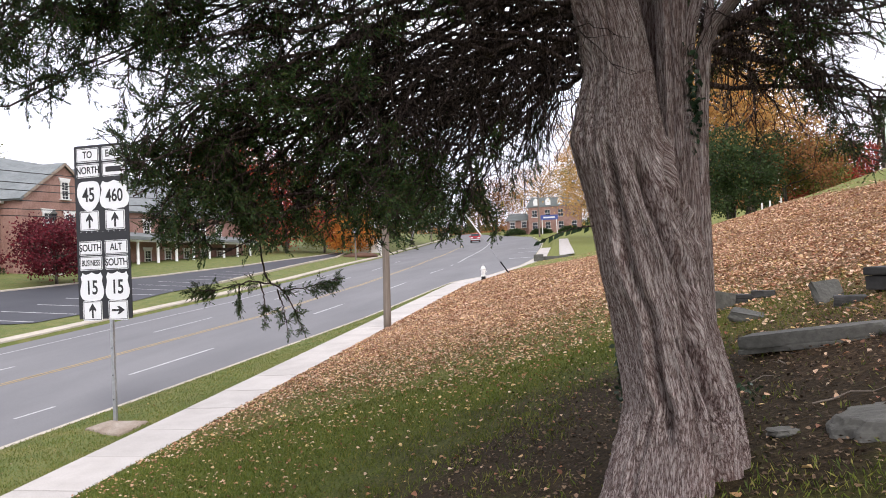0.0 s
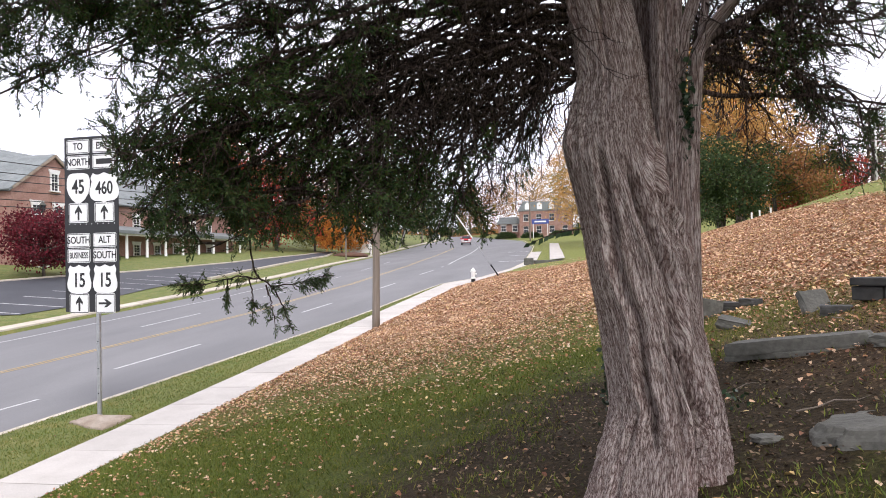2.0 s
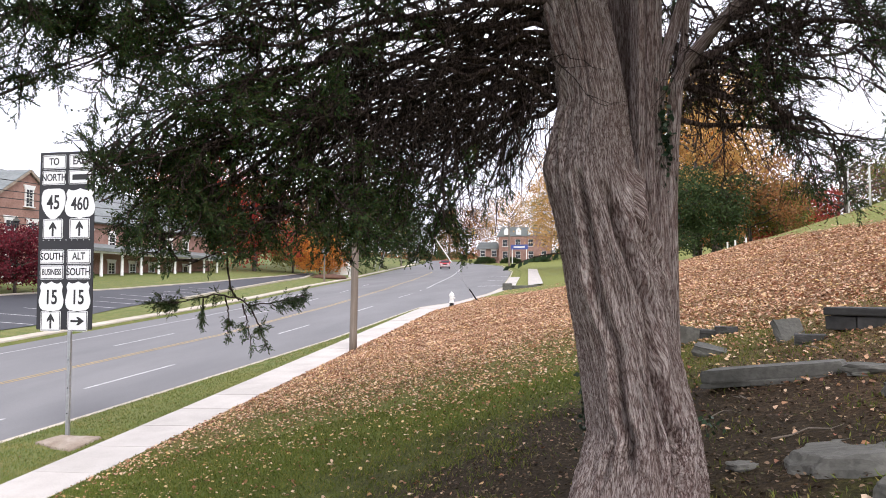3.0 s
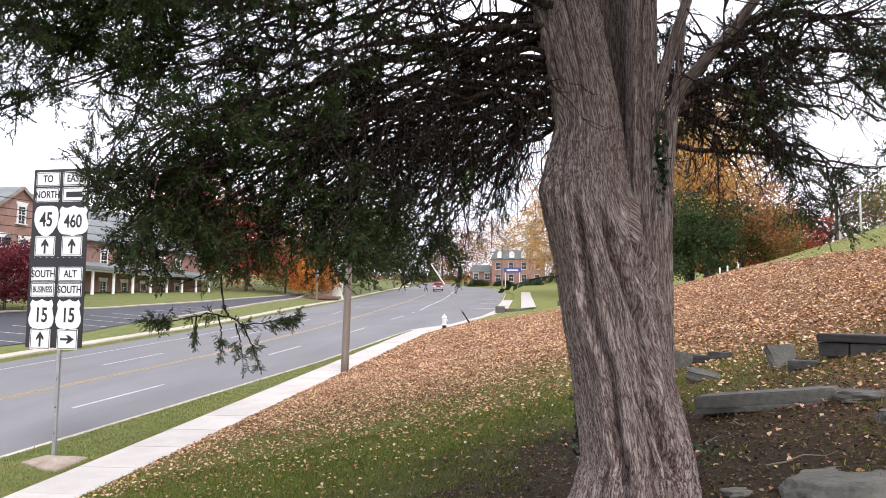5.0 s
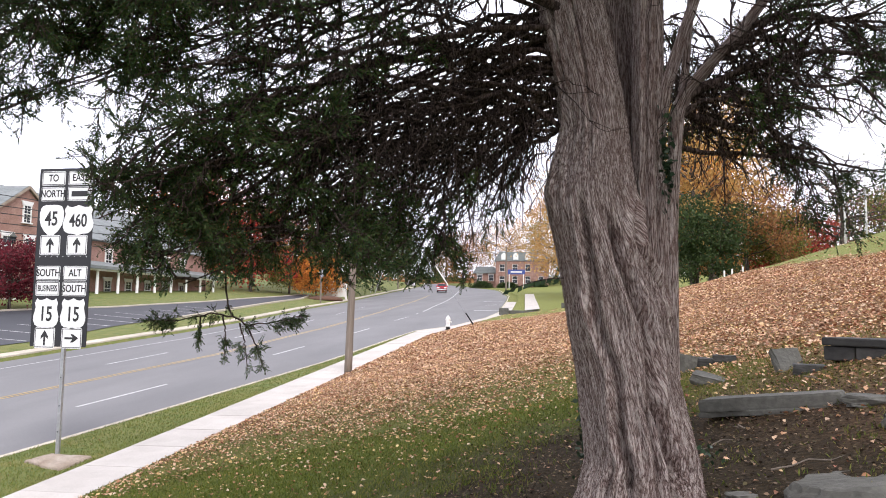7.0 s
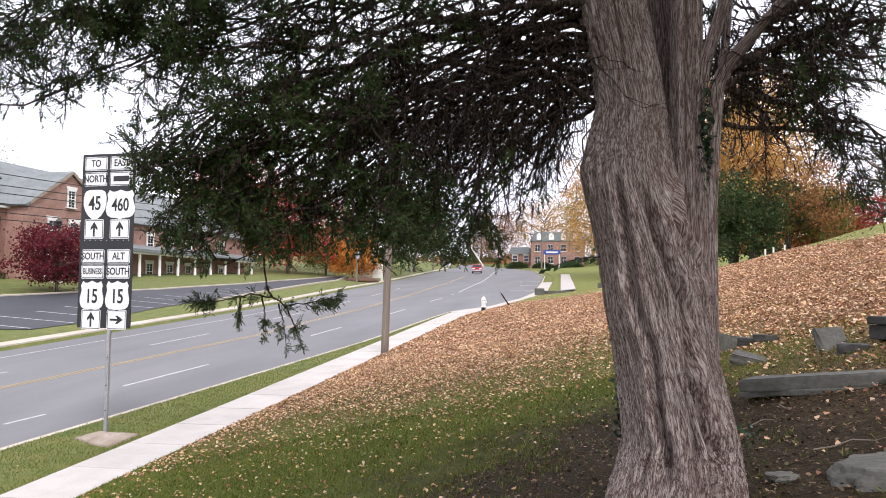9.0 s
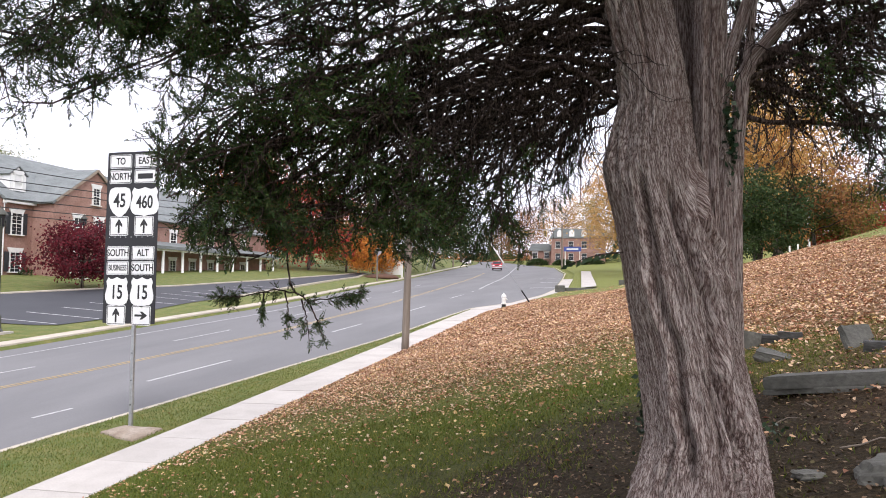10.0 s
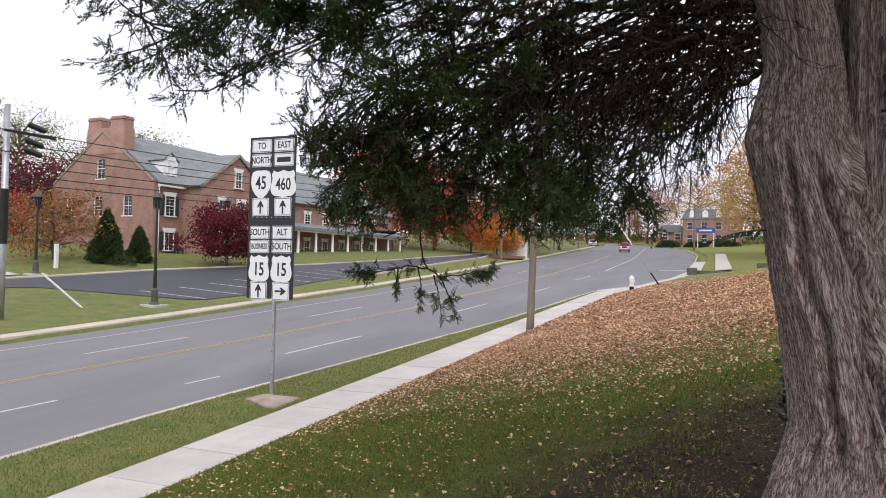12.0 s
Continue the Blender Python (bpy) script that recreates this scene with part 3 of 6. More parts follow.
for i in range(12):
    y = 28.6 + 2.55 * i
    x1 = float(lot_edge(y)) - 0.2
    x0 = x1 - (3.9 if i < 8 else 3.0)
    ys = np.array((y - 0.06, y + 0.06))
    lean = 0.6
    v = [(x0, y - 0.06 - lean), (x1, y - 0.06), (x1, y + 0.06), (x0, y + 0.06 - lean)]
    me = mesh_from("bay_line", [(a, b, float(lot_z(a, b)) + 0.036) for a, b in v], [(0, 1, 2, 3)])
    me.materials.append(M["paint"])
    tagged(new("bay_line", me), "white painted bay line in the car park", "road marking", group="bay lines", kind="structure")


# ---------------------------------------------------------------- the route sign
def shield_virginia(w, h):
    """A rounded escutcheon that narrows to a point below."""
    half = [(0, -0.5), (0.12, -0.47), (0.28, -0.36), (0.42, -0.18), (0.49, 0.02), (0.49, 0.25), (0.44, 0.4), (0.38, 0.46), (0.24, 0.5), (0, 0.5)]
    pts = half + [(-x, y) for x, y in half[-2:0:-1]]
    return [(x * w, y * h) for x, y in pts]


def shield_national(w, h):
    """The six-cornered shield with cusps above and a pointed foot."""
    half = [(0, -0.5), (0.08, -0.46), (0.18, -0.44), (0.32, -0.43), (0.43, -0.36), (0.49, -0.24), (0.5, -0.1), (0.45, 0.08), (0.42, 0.2), (0.46, 0.33), (0.38, 0.48), (0.3, 0.43), (0.2, 0.42), (0.1, 0.45), (0, 0.49)]
    pts = half + [(-x, y) for x, y in half[-2:0:-1]]
    return [(x * w, y * h) for x, y in pts]


def rounded_plate(w, h, r=0.03):
    pts = []
    for cx, cy, a0 in ((w / 2 - r, h / 2 - r, 0), (-w / 2 + r, h / 2 - r, 90), (-w / 2 + r, -h / 2 + r, 180), (w / 2 - r, -h / 2 + r, 270)):
        pts += [(cx + r * math.cos(radians(a0 + a)), cy + r * math.sin(radians(a0 + a))) for a in (0, 30, 60, 90)]
    return pts


def arrow_outline(s, right=False):
    pts = [(-0.07, -0.5), (0.07, -0.5), (0.07, 0.08), (0.27, -0.08), (0.27, 0.1), (0, 0.5), (-0.27, 0.1), (-0.27, -0.08), (-0.07, 0.08)]
    if right:
        pts = [(y, -x) for x, y in pts]
    return [(x * s, y * s) for x, y in pts]


def route_sign(at):
    sign = thing("route_sign", at, 0, "tall black route sign with white markers on a galvanised steel post", "road sign")
    post = bmesh.new()
    box(0.075, 0.06, 5.9, (0, 0.06, 2.75), 0.012, post)
    part("post", post, "galvanised", sign, "galvanised steel post")
    for z in (0.5, 1.0, 1.55):
        part("bolt", lathe([(0.012, 0), (0.012, 0.012), (0.006, 0.016)], 6, at=(0.0, 0.0, 0)), "iron", sign).matrix_basis = pose(0, 0.03, z, 90, 0, 0)
    board = part("board", prism(rounded_plate(1.24, 3.56, 0.02), 0.02, at=(-0.09, 0, 3.93)), "sign_black", sign, "black sign board")
    # a seam across the board, with rivets
    for i in range(9):
        part("rivet", lathe([(0.009, 0), (0.009, 0.006), (0.004, 0.01)], 6), "sign_white", board).matrix_basis = pose(-0.6 + i * 0.13, -0.011, 3.93, 90, 0, 0)
    rows = ((("TO", 0.27), ("EAST", 0.27)), (("NORTH", 0.27), (None, 0.27)), (("45", 0.62), ("460", 0.62)), (("up", 0.4), ("up", 0.4)),
            (("SOUTH", 0.27), ("ALT", 0.27)), (("BUSINESS", 0.27), ("SOUTH", 0.27)), (("15", 0.62), ("15", 0.62)), (("up", 0.4), ("right", 0.4)))
    heights = (5.51, 5.19, 4.66, 4.16, 3.60, 3.29, 2.80, 2.32)
    for (left, right), z in zip(rows, heights):
        for x, (words, h) in ((-0.385, left), (0.215, right)):
            if words in ("up", "right"):
                face = prism(rounded_plate(0.45, 0.4), 0.006, at=(x, -0.014, z))
                plate = part("marker", face, "sign_white", board, "white arrow plate")
                part("arrow", prism(arrow_outline(0.3, words == "right"), 0.003, at=(x, -0.0185, z)), "sign_ink", plate)
                edge = 0.41, 0.36
            elif h > 0.5:
                shape = shield_virginia(0.55, 0.62) if words == "45" else shield_national(0.68 if words == "460" else 0.56, 0.62)
                plate = part("marker", prism(shape, 0.006, at=(x, -0.014, z)), "sign_white", board, "white route shield")
                me = text_mesh(words, 0.40 if words != "460" else 0.36, squeeze=0.74)
                me.materials.append(M["sign_ink"])
                part("number", me, "sign_ink", plate).location = (x, -0.0185, z + (0.02 if words == "45" else -0.02))
                continue
            else:
                plate = part("marker", prism(rounded_plate(0.53, 0.285), 0.006, at=(x, -0.014, z)), "sign_white", board, "white word plate")
                if words:
                    me = text_mesh(words, 0.2 if len(words) < 6 else 0.17, squeeze=0.62 if len(words) > 5 else 0.8)
                    me.materials.append(M["sign_ink"])
                    part("word", me, "sign_ink", plate).location = (x, -0.0185, z)
                else:
                    part("word", prism(rounded_plate(0.36, 0.11, 0.01), 0.003, at=(x, -0.0185, z)), "sign_ink", plate)
                edge = 0.495, 0.25
            rim = bmesh.new()
            w, hh = edge
            for sx, sz, px, pz in ((w, 0.012, 0, hh / 2), (w, 0.012, 0, -hh / 2), (0.012, hh, w / 2, 0), (0.012, hh, -w / 2, 0)):
                box(sx, 0.003, sz, (x + px, -0.0185, z + pz), 0, rim)
            part("border", rim, "sign_ink", plate)
    return sign


SIGN = (-10.0, 12.8, -1.39)
route_sign(SIGN)
pad = bmesh.new()
corners = [(-10.24, 12.3), (-9.2, 11.85), (-9.16, 12.78), (-10.15, 12.87)]
rings = []
for inset, up in ((-0.02, -0.1), (0.0, 0.07), (0.03, 0.1), (0.25, 0.125), (0.6, 0.135)):
    row = []
    for i in range(32):
        a, b = corners[i // 8], corners[(i // 8 + 1) % 4]
        x, y = (a[k] + (b[k] - a[k]) * (i % 8) / 8 for k in (0, 1))
        x, y = x + (-9.7 - x) * inset + 0.05 * noise.noise(Vector((x * 2, y * 2, 3))), y + (12.45 - y) * inset + 0.05 * noise.noise(Vector((x * 2, y * 2, 9)))
        row.append(pad.verts.new((x, y, float(road_z(x, y)) + up * 0.85 + 0.012 * noise.noise(Vector((x * 5, y * 5, 1))))))
    rings.append(row)
for lo, hi in zip(rings, rings[1:]):
    for i in range(32):
        pad.faces.new((lo[i], lo[(i + 1) % 32], hi[(i + 1) % 32], hi[i]))
pad.faces.new(rings[-1])
pad.faces.new(rings[0][::-1])
tagged(part("sign_footing", pad, "footing", soft=True), "low stained concrete pad under the route sign", "footing")


def utility_pole(at, height, radius, lean, label):
    pole = thing("utility_pole", at, 0, label, "utility pole")
    pr = [(radius * (1.06 - 0.3 * i / 10) * (1 + 0.02 * math.sin(i * 2.1)), -0.3 + (height + 0.3) * i / 10) for i in range(11)]
    shaft = part("shaft", lathe(pr, 14), "pole_wood", pole, soft=True)
    shaft.matrix_basis = pose(0, 0, 0, lean[0], lean[1], 0)
    return pole


utility_pole((-7.72, 24.05, float(road_z(-7.72, 24)) + 0.04), 9.2, 0.128, (0, 1.3), "weathered brown wooden utility pole beside the pavement")


# ---------------------------------------------------------------- the old cedar
def stem_mesh(name, heights, centres, radii, seg, twist, flutes, fray, seed, lumps=(), grooves=()):
    """A fluted, twisted trunk with stringy bark: deep furrows, ridges and peeling strips."""
    rng = np.random.default_rng(seed)
    zs = np.linspace(heights[0], heights[-1], max(40, int((heights[-1] - heights[0]) / 0.013)))
    cx, cy = (np.interp(zs, heights, [c[i] for c in centres]) for i in (0, 1))
    r0 = np.interp(zs, heights, radii)
    for arr in (cx, cy, r0):
        arr[2:-2] = (arr[:-4] + arr[1:-3] + arr[2:-2] + arr[3:-1] + arr[4:]) / 5
    th = np.arange(seg) * 2 * np.pi / seg
    T, Z = np.meshgrid(th, zs)
    turn = T + twist * (Z - zs[0])
    d = np.zeros_like(T)
    for k, a in flutes:
        ph = rng.uniform(0, 6.28)
        d += a * np.cos(k * turn + ph + 0.5 * np.sin(Z * 1.3 + ph))
    # deep folds that wind up the trunk
    for wide, deep, levels, angles in grooves:
        ang = np.interp(Z, levels, angles) + 0.03 * np.sin(Z * 9 + angles[0] * 5) + 0.015 * np.sin(Z * 23 + angles[0])
        dt = (T - ang + np.pi) % (2 * np.pi) - np.pi
        ends = np.clip((Z - levels[0]) / 0.15 + 0.5, 0, 1) * np.clip((levels[-1] - Z) / 0.2 + 0.5, 0, 1)
        d -= deep * ends * np.exp(-((dt / wide) ** 2)) * (0.75 + 0.25 * np.sin(Z * 4 + angles[0] * 7))
        d += 0.3 * deep * ends * np.exp(-(((np.abs(dt) - 2.2 * wide) / wide) ** 2))
    fibres = np.zeros_like(T)
    for k, a in ((23, 1.0), (37, 0.8), (61, 0.7), (89, 0.5)):
        fibres += a * np.abs(np.sin(0.5 * k * turn + rng.uniform(0, 6.28) + 1.2 * np.sin(Z * rng.uniform(2, 5) + k))) * (0.6 + 0.4 * np.sin(Z * rng.uniform(3, 8) + 5 * turn))
    d += fray * (fibres - fibres.mean())
    # peeling strips: short lengths that stand proud of their neighbours
    strips = 96
    col = (turn / (2 * np.pi) * strips + 0.8 * np.sin(Z * 3.1) + 0.5 * np.sin(Z * 7.7 + 2)).astype(int)
    shift = rng.random(997)
    cell = ((Z + shift[col % 997] * 0.35) / (0.10 + 0.14 * shift[(col * 7) % 997])).astype(int)
    d += fray * 1.1 * (rng.random(9973)[(col * 131 + cell * 17) % 9973] - 0.5)
    d += fray * 0.35 * rng.normal(0, 1, T.shape)
    for lt, lz, lr, la in lumps:
        dt = (T - lt + np.pi) % (2 * np.pi) - np.pi
        d += la * np.exp(-((dt / lr) ** 2) - ((Z - lz) / (0.5 * lr)) ** 2)
    flare = np.exp(-(Z - zs[0]) / 0.2) if name == "trunk" else 0 * Z
    R = r0[:, None] * (1 + d + flare * (0.2 + 0.14 * np.cos(5 * turn + 0.7)))
    X = cx[:, None] + R * np.cos(T)
    Y = cy[:, None] + R * np.sin(T)
    v = np.stack((X, Y, Z), -1).reshape(-1, 3)
    n = len(zs)
    i, j = np.meshgrid(np.arange(n - 1), np.arange(seg), indexing="ij")
    q = np.stack((i * seg + j, i * seg + (j + 1) % seg, (i + 1) * seg + (j + 1) % seg, (i + 1) * seg + j), -1).reshape(-1, 4)
    me = smooth(fast_mesh(name, v, q, np.full(len(q), 4)))
    grain = np.stack((r0[:, None] * np.cos(turn), r0[:, None] * np.sin(turn), Z + 0.04 * np.sin(3 * T)), -1)
    me.attributes.new("grain", "FLOAT_VECTOR", "POINT").data.foreach_set("vector", grain.astype(np.float32).ravel())
    me.materials.append(M["bark"])
    return me


class Leaves:
    """Many small blades in one mesh."""

    def __init__(self):
        self.v = []

    def diamonds(self, base, way, side, length, width):
        """Pointed blades: base, direction and side vectors, one row each."""
        mid = base + way * (length * 0.45)[:, None]
        self.v.append(np.stack((base, mid - side * width[:, None] / 2, base + way * length[:, None], mid + side * width[:, None] / 2), 1))

    def mesh(self, name, material):
        v = np.concatenate(self.v).reshape(-1, 3)
        me = fast_mesh(name, v, np.arange(len(v)), np.full(len(v) // 4, 4))
        me.materials.append(M[material])
        return me


def unit(a):
    return a / (np.linalg.norm(a, axis=-1, keepdims=True) + 1e-9)


def sprays(leaves, at, way, rng, size=0.1, blades=9):
    """Flat scaly sprays: side blades on both hands of a short stem."""
    at, way = np.asarray(at), unit(np.asarray(way))
    n = len(at)
    side = unit(np.cross(way, rng.normal(0, 1, (n, 3))))
    s = size * rng.uniform(0.6, 1.3, n)
    for i in range(blades):
        f = i / (blades - 1)
        lean = (0.85 if i % 2 else -0.85) * (1 - f * 0.6) + rng.normal(0, 0.12, n)
        w = unit(way * np.cos(lean)[:, None] + side * np.sin(lean)[:, None] + rng.normal(0, 0.14, (n, 3)))
        nrm = unit(np.cross(w, rng.normal(0, 1, (n, 3))))
        leaves.diamonds(at + way * (s * f)[:, None], w, nrm, s * (0.36 - 0.16 * f), s * rng.uniform(0.09, 0.15, n))


def cedar():
    rng = np.random.default_rng(11)
    tree = thing("cedar_tree", (0.28, 4.7, 0.15), 0, "old red cedar with furrowed stringy bark and dark drooping boughs", "tree")
    inv = Matrix.Translation((-0.28, -4.7, -0.15))

    def under(name, me, parent=tree, label=""):
        me.transform(inv)
        return part(name, me, "bark", parent, label)

    hs = [0.0, 0.2, 0.45, 0.67, 0.95, 1.25, 1.45, 1.6, 1.98, 2.33, 2.55, 2.75, 3.0, 3.4, 3.65, 4.2, 5.2]
    xs = [0.30, 0.315, 0.352, 0.367, 0.325, 0.272, 0.235, 0.218, 0.135, 0.066, 0.07, 0.085, 0.05, -0.03, -0.08, -0.2, -0.35]
    rs = [0.42, 0.39, 0.365, 0.33, 0.318, 0.302, 0.305, 0.308, 0.285, 0.272, 0.238, 0.212, 0.21, 0.215, 0.22, 0.19, 0.12]
    under("trunk", stem_mesh("trunk", hs, [(x, 4.72) for x in xs], rs, 380, 0.1, ((3, 0.018), (5, 0.018), (8, 0.014), (13, 0.01)), 0.02, 3,
                             ((3.35, 2.33, 0.45, 0.10), (3.75, 2.2, 0.25, 0.06), (3.9, 1.45, 0.35, 0.09), (4.1, 1.62, 0.16, 0.09), (5.42, 1.44, 0.07, 0.09), (5.5, 3.0, 0.22, 0.12), (5.2, 3.35, 0.2, 0.1),
                              (4.6, 2.95, 0.16, -0.05), (4.4, 2.6, 0.14, -0.05), (4.2, 2.25, 0.18, 0.05), (3.6, 0.35, 0.35, 0.08), (5.0, 0.25, 0.3, 0.07)),
                             ((0.11, 0.42, (0.2, 0.45, 0.78, 1.1, 1.4, 1.87, 2.1), (-0.98, -1.02, -1.13, -1.17, -1.05, -1.25, -1.35)),
                              (0.085, 0.34, (0.5, 0.7, 0.93, 1.2, 1.55, 1.98, 2.2), (-1.86, -1.88, -1.9, -1.84, -1.98, -1.95, -1.85)),
                              (0.055, 0.24, (0.35, 0.6, 0.9, 1.05), (-1.3, -1.35, -1.42, -1.45)),
                              (0.1, 0.4, (1.5, 1.8, 1.98, 2.3), (-0.35, -0.57, -0.8, -0.3)),
                              (0.06, 0.18, (0.1, 0.5, 0.9), (-0.55, -0.6, -0.7)), (0.055, 0.17, (0.1, 0.4, 0.7), (-2.3, -2.25, -2.15)),
                              (0.07, 0.2, (2.2, 2.6, 3.1, 3.7), (-2.45, -2.5, -2.35, -2.2)), (0.06, 0.18, (2.5, 3.0, 3.6), (-1.7, -1.6, -1.5)),
                              (0.1, 0.2, (0.3, 1.5, 3.0), (0.5, 0.6, 0.5)), (0.1, 0.2, (0.3, 1.5, 3.0), (1.6, 1.5, 1.6)), (0.1, 0.2, (0.3, 1.5, 3.0), (2.5, 2.6, 2.5)))))
    # the stems that rise behind the main trunk
    folds = ((0.16, 0.25, (1.0, 2.0, 3.4, 4.4), (-1.7, -1.6, -1.7, -1.5)), (0.14, 0.2, (1.0, 2.4, 4.4), (-0.7, -0.8, -0.9)))
    under("stem", stem_mesh("stem", [0.9, 1.5, 2.2, 2.9, 3.5, 4.5, 5.6], [(0.40, 4.86), (0.42, 4.9), (0.425, 4.93), (0.437, 4.95), (0.452, 4.96), (0.47, 5.0), (0.5, 5.0)],
                            [0.16, 0.135, 0.108, 0.1, 0.095, 0.08, 0.05], 130, 0.1, ((3, 0.05), (5, 0.04), (9, 0.03)), 0.026, 5, (), folds))
    under("stem", stem_mesh("stem", [0.9, 1.4, 2.0, 2.4, 2.62], [(0.49, 4.84), (0.5, 4.86), (0.508, 4.88), (0.512, 4.9), (0.51, 4.92)],
                            [0.08, 0.07, 0.058, 0.05, 0.015], 70, 0.1, ((2, 0.08), (5, 0.06)), 0.03, 12))
    under("stem", stem_mesh("stem", [0.9, 1.4, 2.06, 2.5, 2.9, 3.05, 3.25, 3.46, 3.8, 4.2, 5.0], [(0.55, 4.86), (0.562, 4.87), (0.583, 4.9), (0.606, 4.92), (0.636, 4.94), (0.70, 4.94), (0.87, 4.94), (1.06, 4.95), (1.3, 5.0), (1.5, 5.1), (1.8, 5.2)],
                            [0.075, 0.06, 0.045, 0.043, 0.05, 0.052, 0.048, 0.043, 0.037, 0.03, 0.012], 60, 0.2, ((2, 0.08), (5, 0.05)), 0.02, 6))
    under("stem", stem_mesh("stem", [2.5, 2.8, 3.06, 3.4, 3.68, 4.4], [(0.5, 4.95), (0.525, 4.95), (0.56, 4.95), (0.67, 4.96), (0.76, 4.97), (0.95, 5.0)],
                            [0.03, 0.04, 0.042, 0.038, 0.034, 0.015], 50, 0.2, ((2, 0.08), (5, 0.05)), 0.02, 14))
    under("stem", stem_mesh("stem", [2.9, 3.2, 3.6, 4.3], [(0.65, 5.0), (0.7, 5.02), (0.74, 5.04), (0.78, 5.05)], [0.03, 0.026, 0.024, 0.015], 40, 0.2, ((2, 0.08),), 0.02, 15))
    under("stem", stem_mesh("stem", [1.2, 2.2, 3.2, 4.6], [(0.3, 5.12), (0.31, 5.28), (0.3, 5.32), (0.27, 5.34)], [0.19, 0.19, 0.18, 0.13], 90, -0.1, ((3, 0.06), (7, 0.04)), 0.024, 8))
    # boughs: where each leaves the stems, where it ends, how thick, how leafy
    boughs = (
        ((-0.05, 4.6, 3.35), (-3.3, 2.95, 3.15), 0.05, 1.0), ((-0.1, 4.7, 3.1), (-2.55, 4.05, 2.25), 0.05, 1.1), ((-0.1, 4.65, 3.0), (-2.3, 3.75, 2.05), 0.045, 1.1),
        ((-0.1, 4.75, 2.9), (-1.85, 4.5, 2.0), 0.04, 1.1), ((-0.05, 4.85, 2.7), (-1.25, 5.2, 2.15), 0.03, 0.9), ((0, 4.7, 3.6), (-3.9, 4.4, 3.6), 0.05, 1.0),
        ((-0.05, 4.6, 3.8), (-2.65, 2.7, 3.5), 0.05, 1.0), ((-0.05, 4.85, 3.4), (-3.3, 6.4, 2.6), 0.05, 1.0), ((-0.05, 4.9, 3.1), (-1.7, 6.6, 2.4), 0.045, 0.9),
        ((-0.05, 4.7, 4.2), (-3.5, 3.5, 3.7), 0.05, 1.0), ((0, 4.6, 4.0), (-1.5, 3.2, 3.5), 0.045, 0.9), ((0, 4.85, 3.5), (-2.4, 5.6, 2.9), 0.045, 1.0),
        ((-0.05, 4.7, 3.3), (-2.2, 3.3, 2.75), 0.04, 1.0), ((-0.1, 4.7, 3.2), (-1.5, 4.1, 2.65), 0.035, 0.7), ((-0.02, 4.9, 3.2), (-0.9, 6.2, 2.7), 0.035, 0.7),
        ((-0.05, 4.7, 3.9), (-3.8, 5.3, 3.9), 0.05, 1.0), ((-0.1, 4.7, 2.75), (-2.3, 4.6, 2.3), 0.035, 0.9),
        ((0.62, 4.95, 2.68), (2.5, 6.3, 2.75), 0.045, 0.7), ((0.7, 4.95, 3.0), (2.6, 5.3, 3.2), 0.05, 0.9), ((0.6, 4.9, 3.4), (2.2, 3.9, 3.35), 0.04, 0.9),
        ((0.5, 5.0, 3.4), (1.7, 7.0, 3.3), 0.04, 0.9), ((0.6, 4.95, 3.8), (3.3, 5.2, 3.8), 0.05, 1.0), ((0.3, 4.8, 3.7), (1.1, 3.6, 3.9), 0.035, 0.8),
        ((0.8, 4.98, 3.2), (1.9, 6.4, 3.75), 0.04, 0.9), ((0.9, 5.0, 3.35), (3.3, 6.8, 3.2), 0.04, 1.0), ((0.6, 5.0, 3.0), (1.9, 6.9, 2.95), 0.03, 0.7))
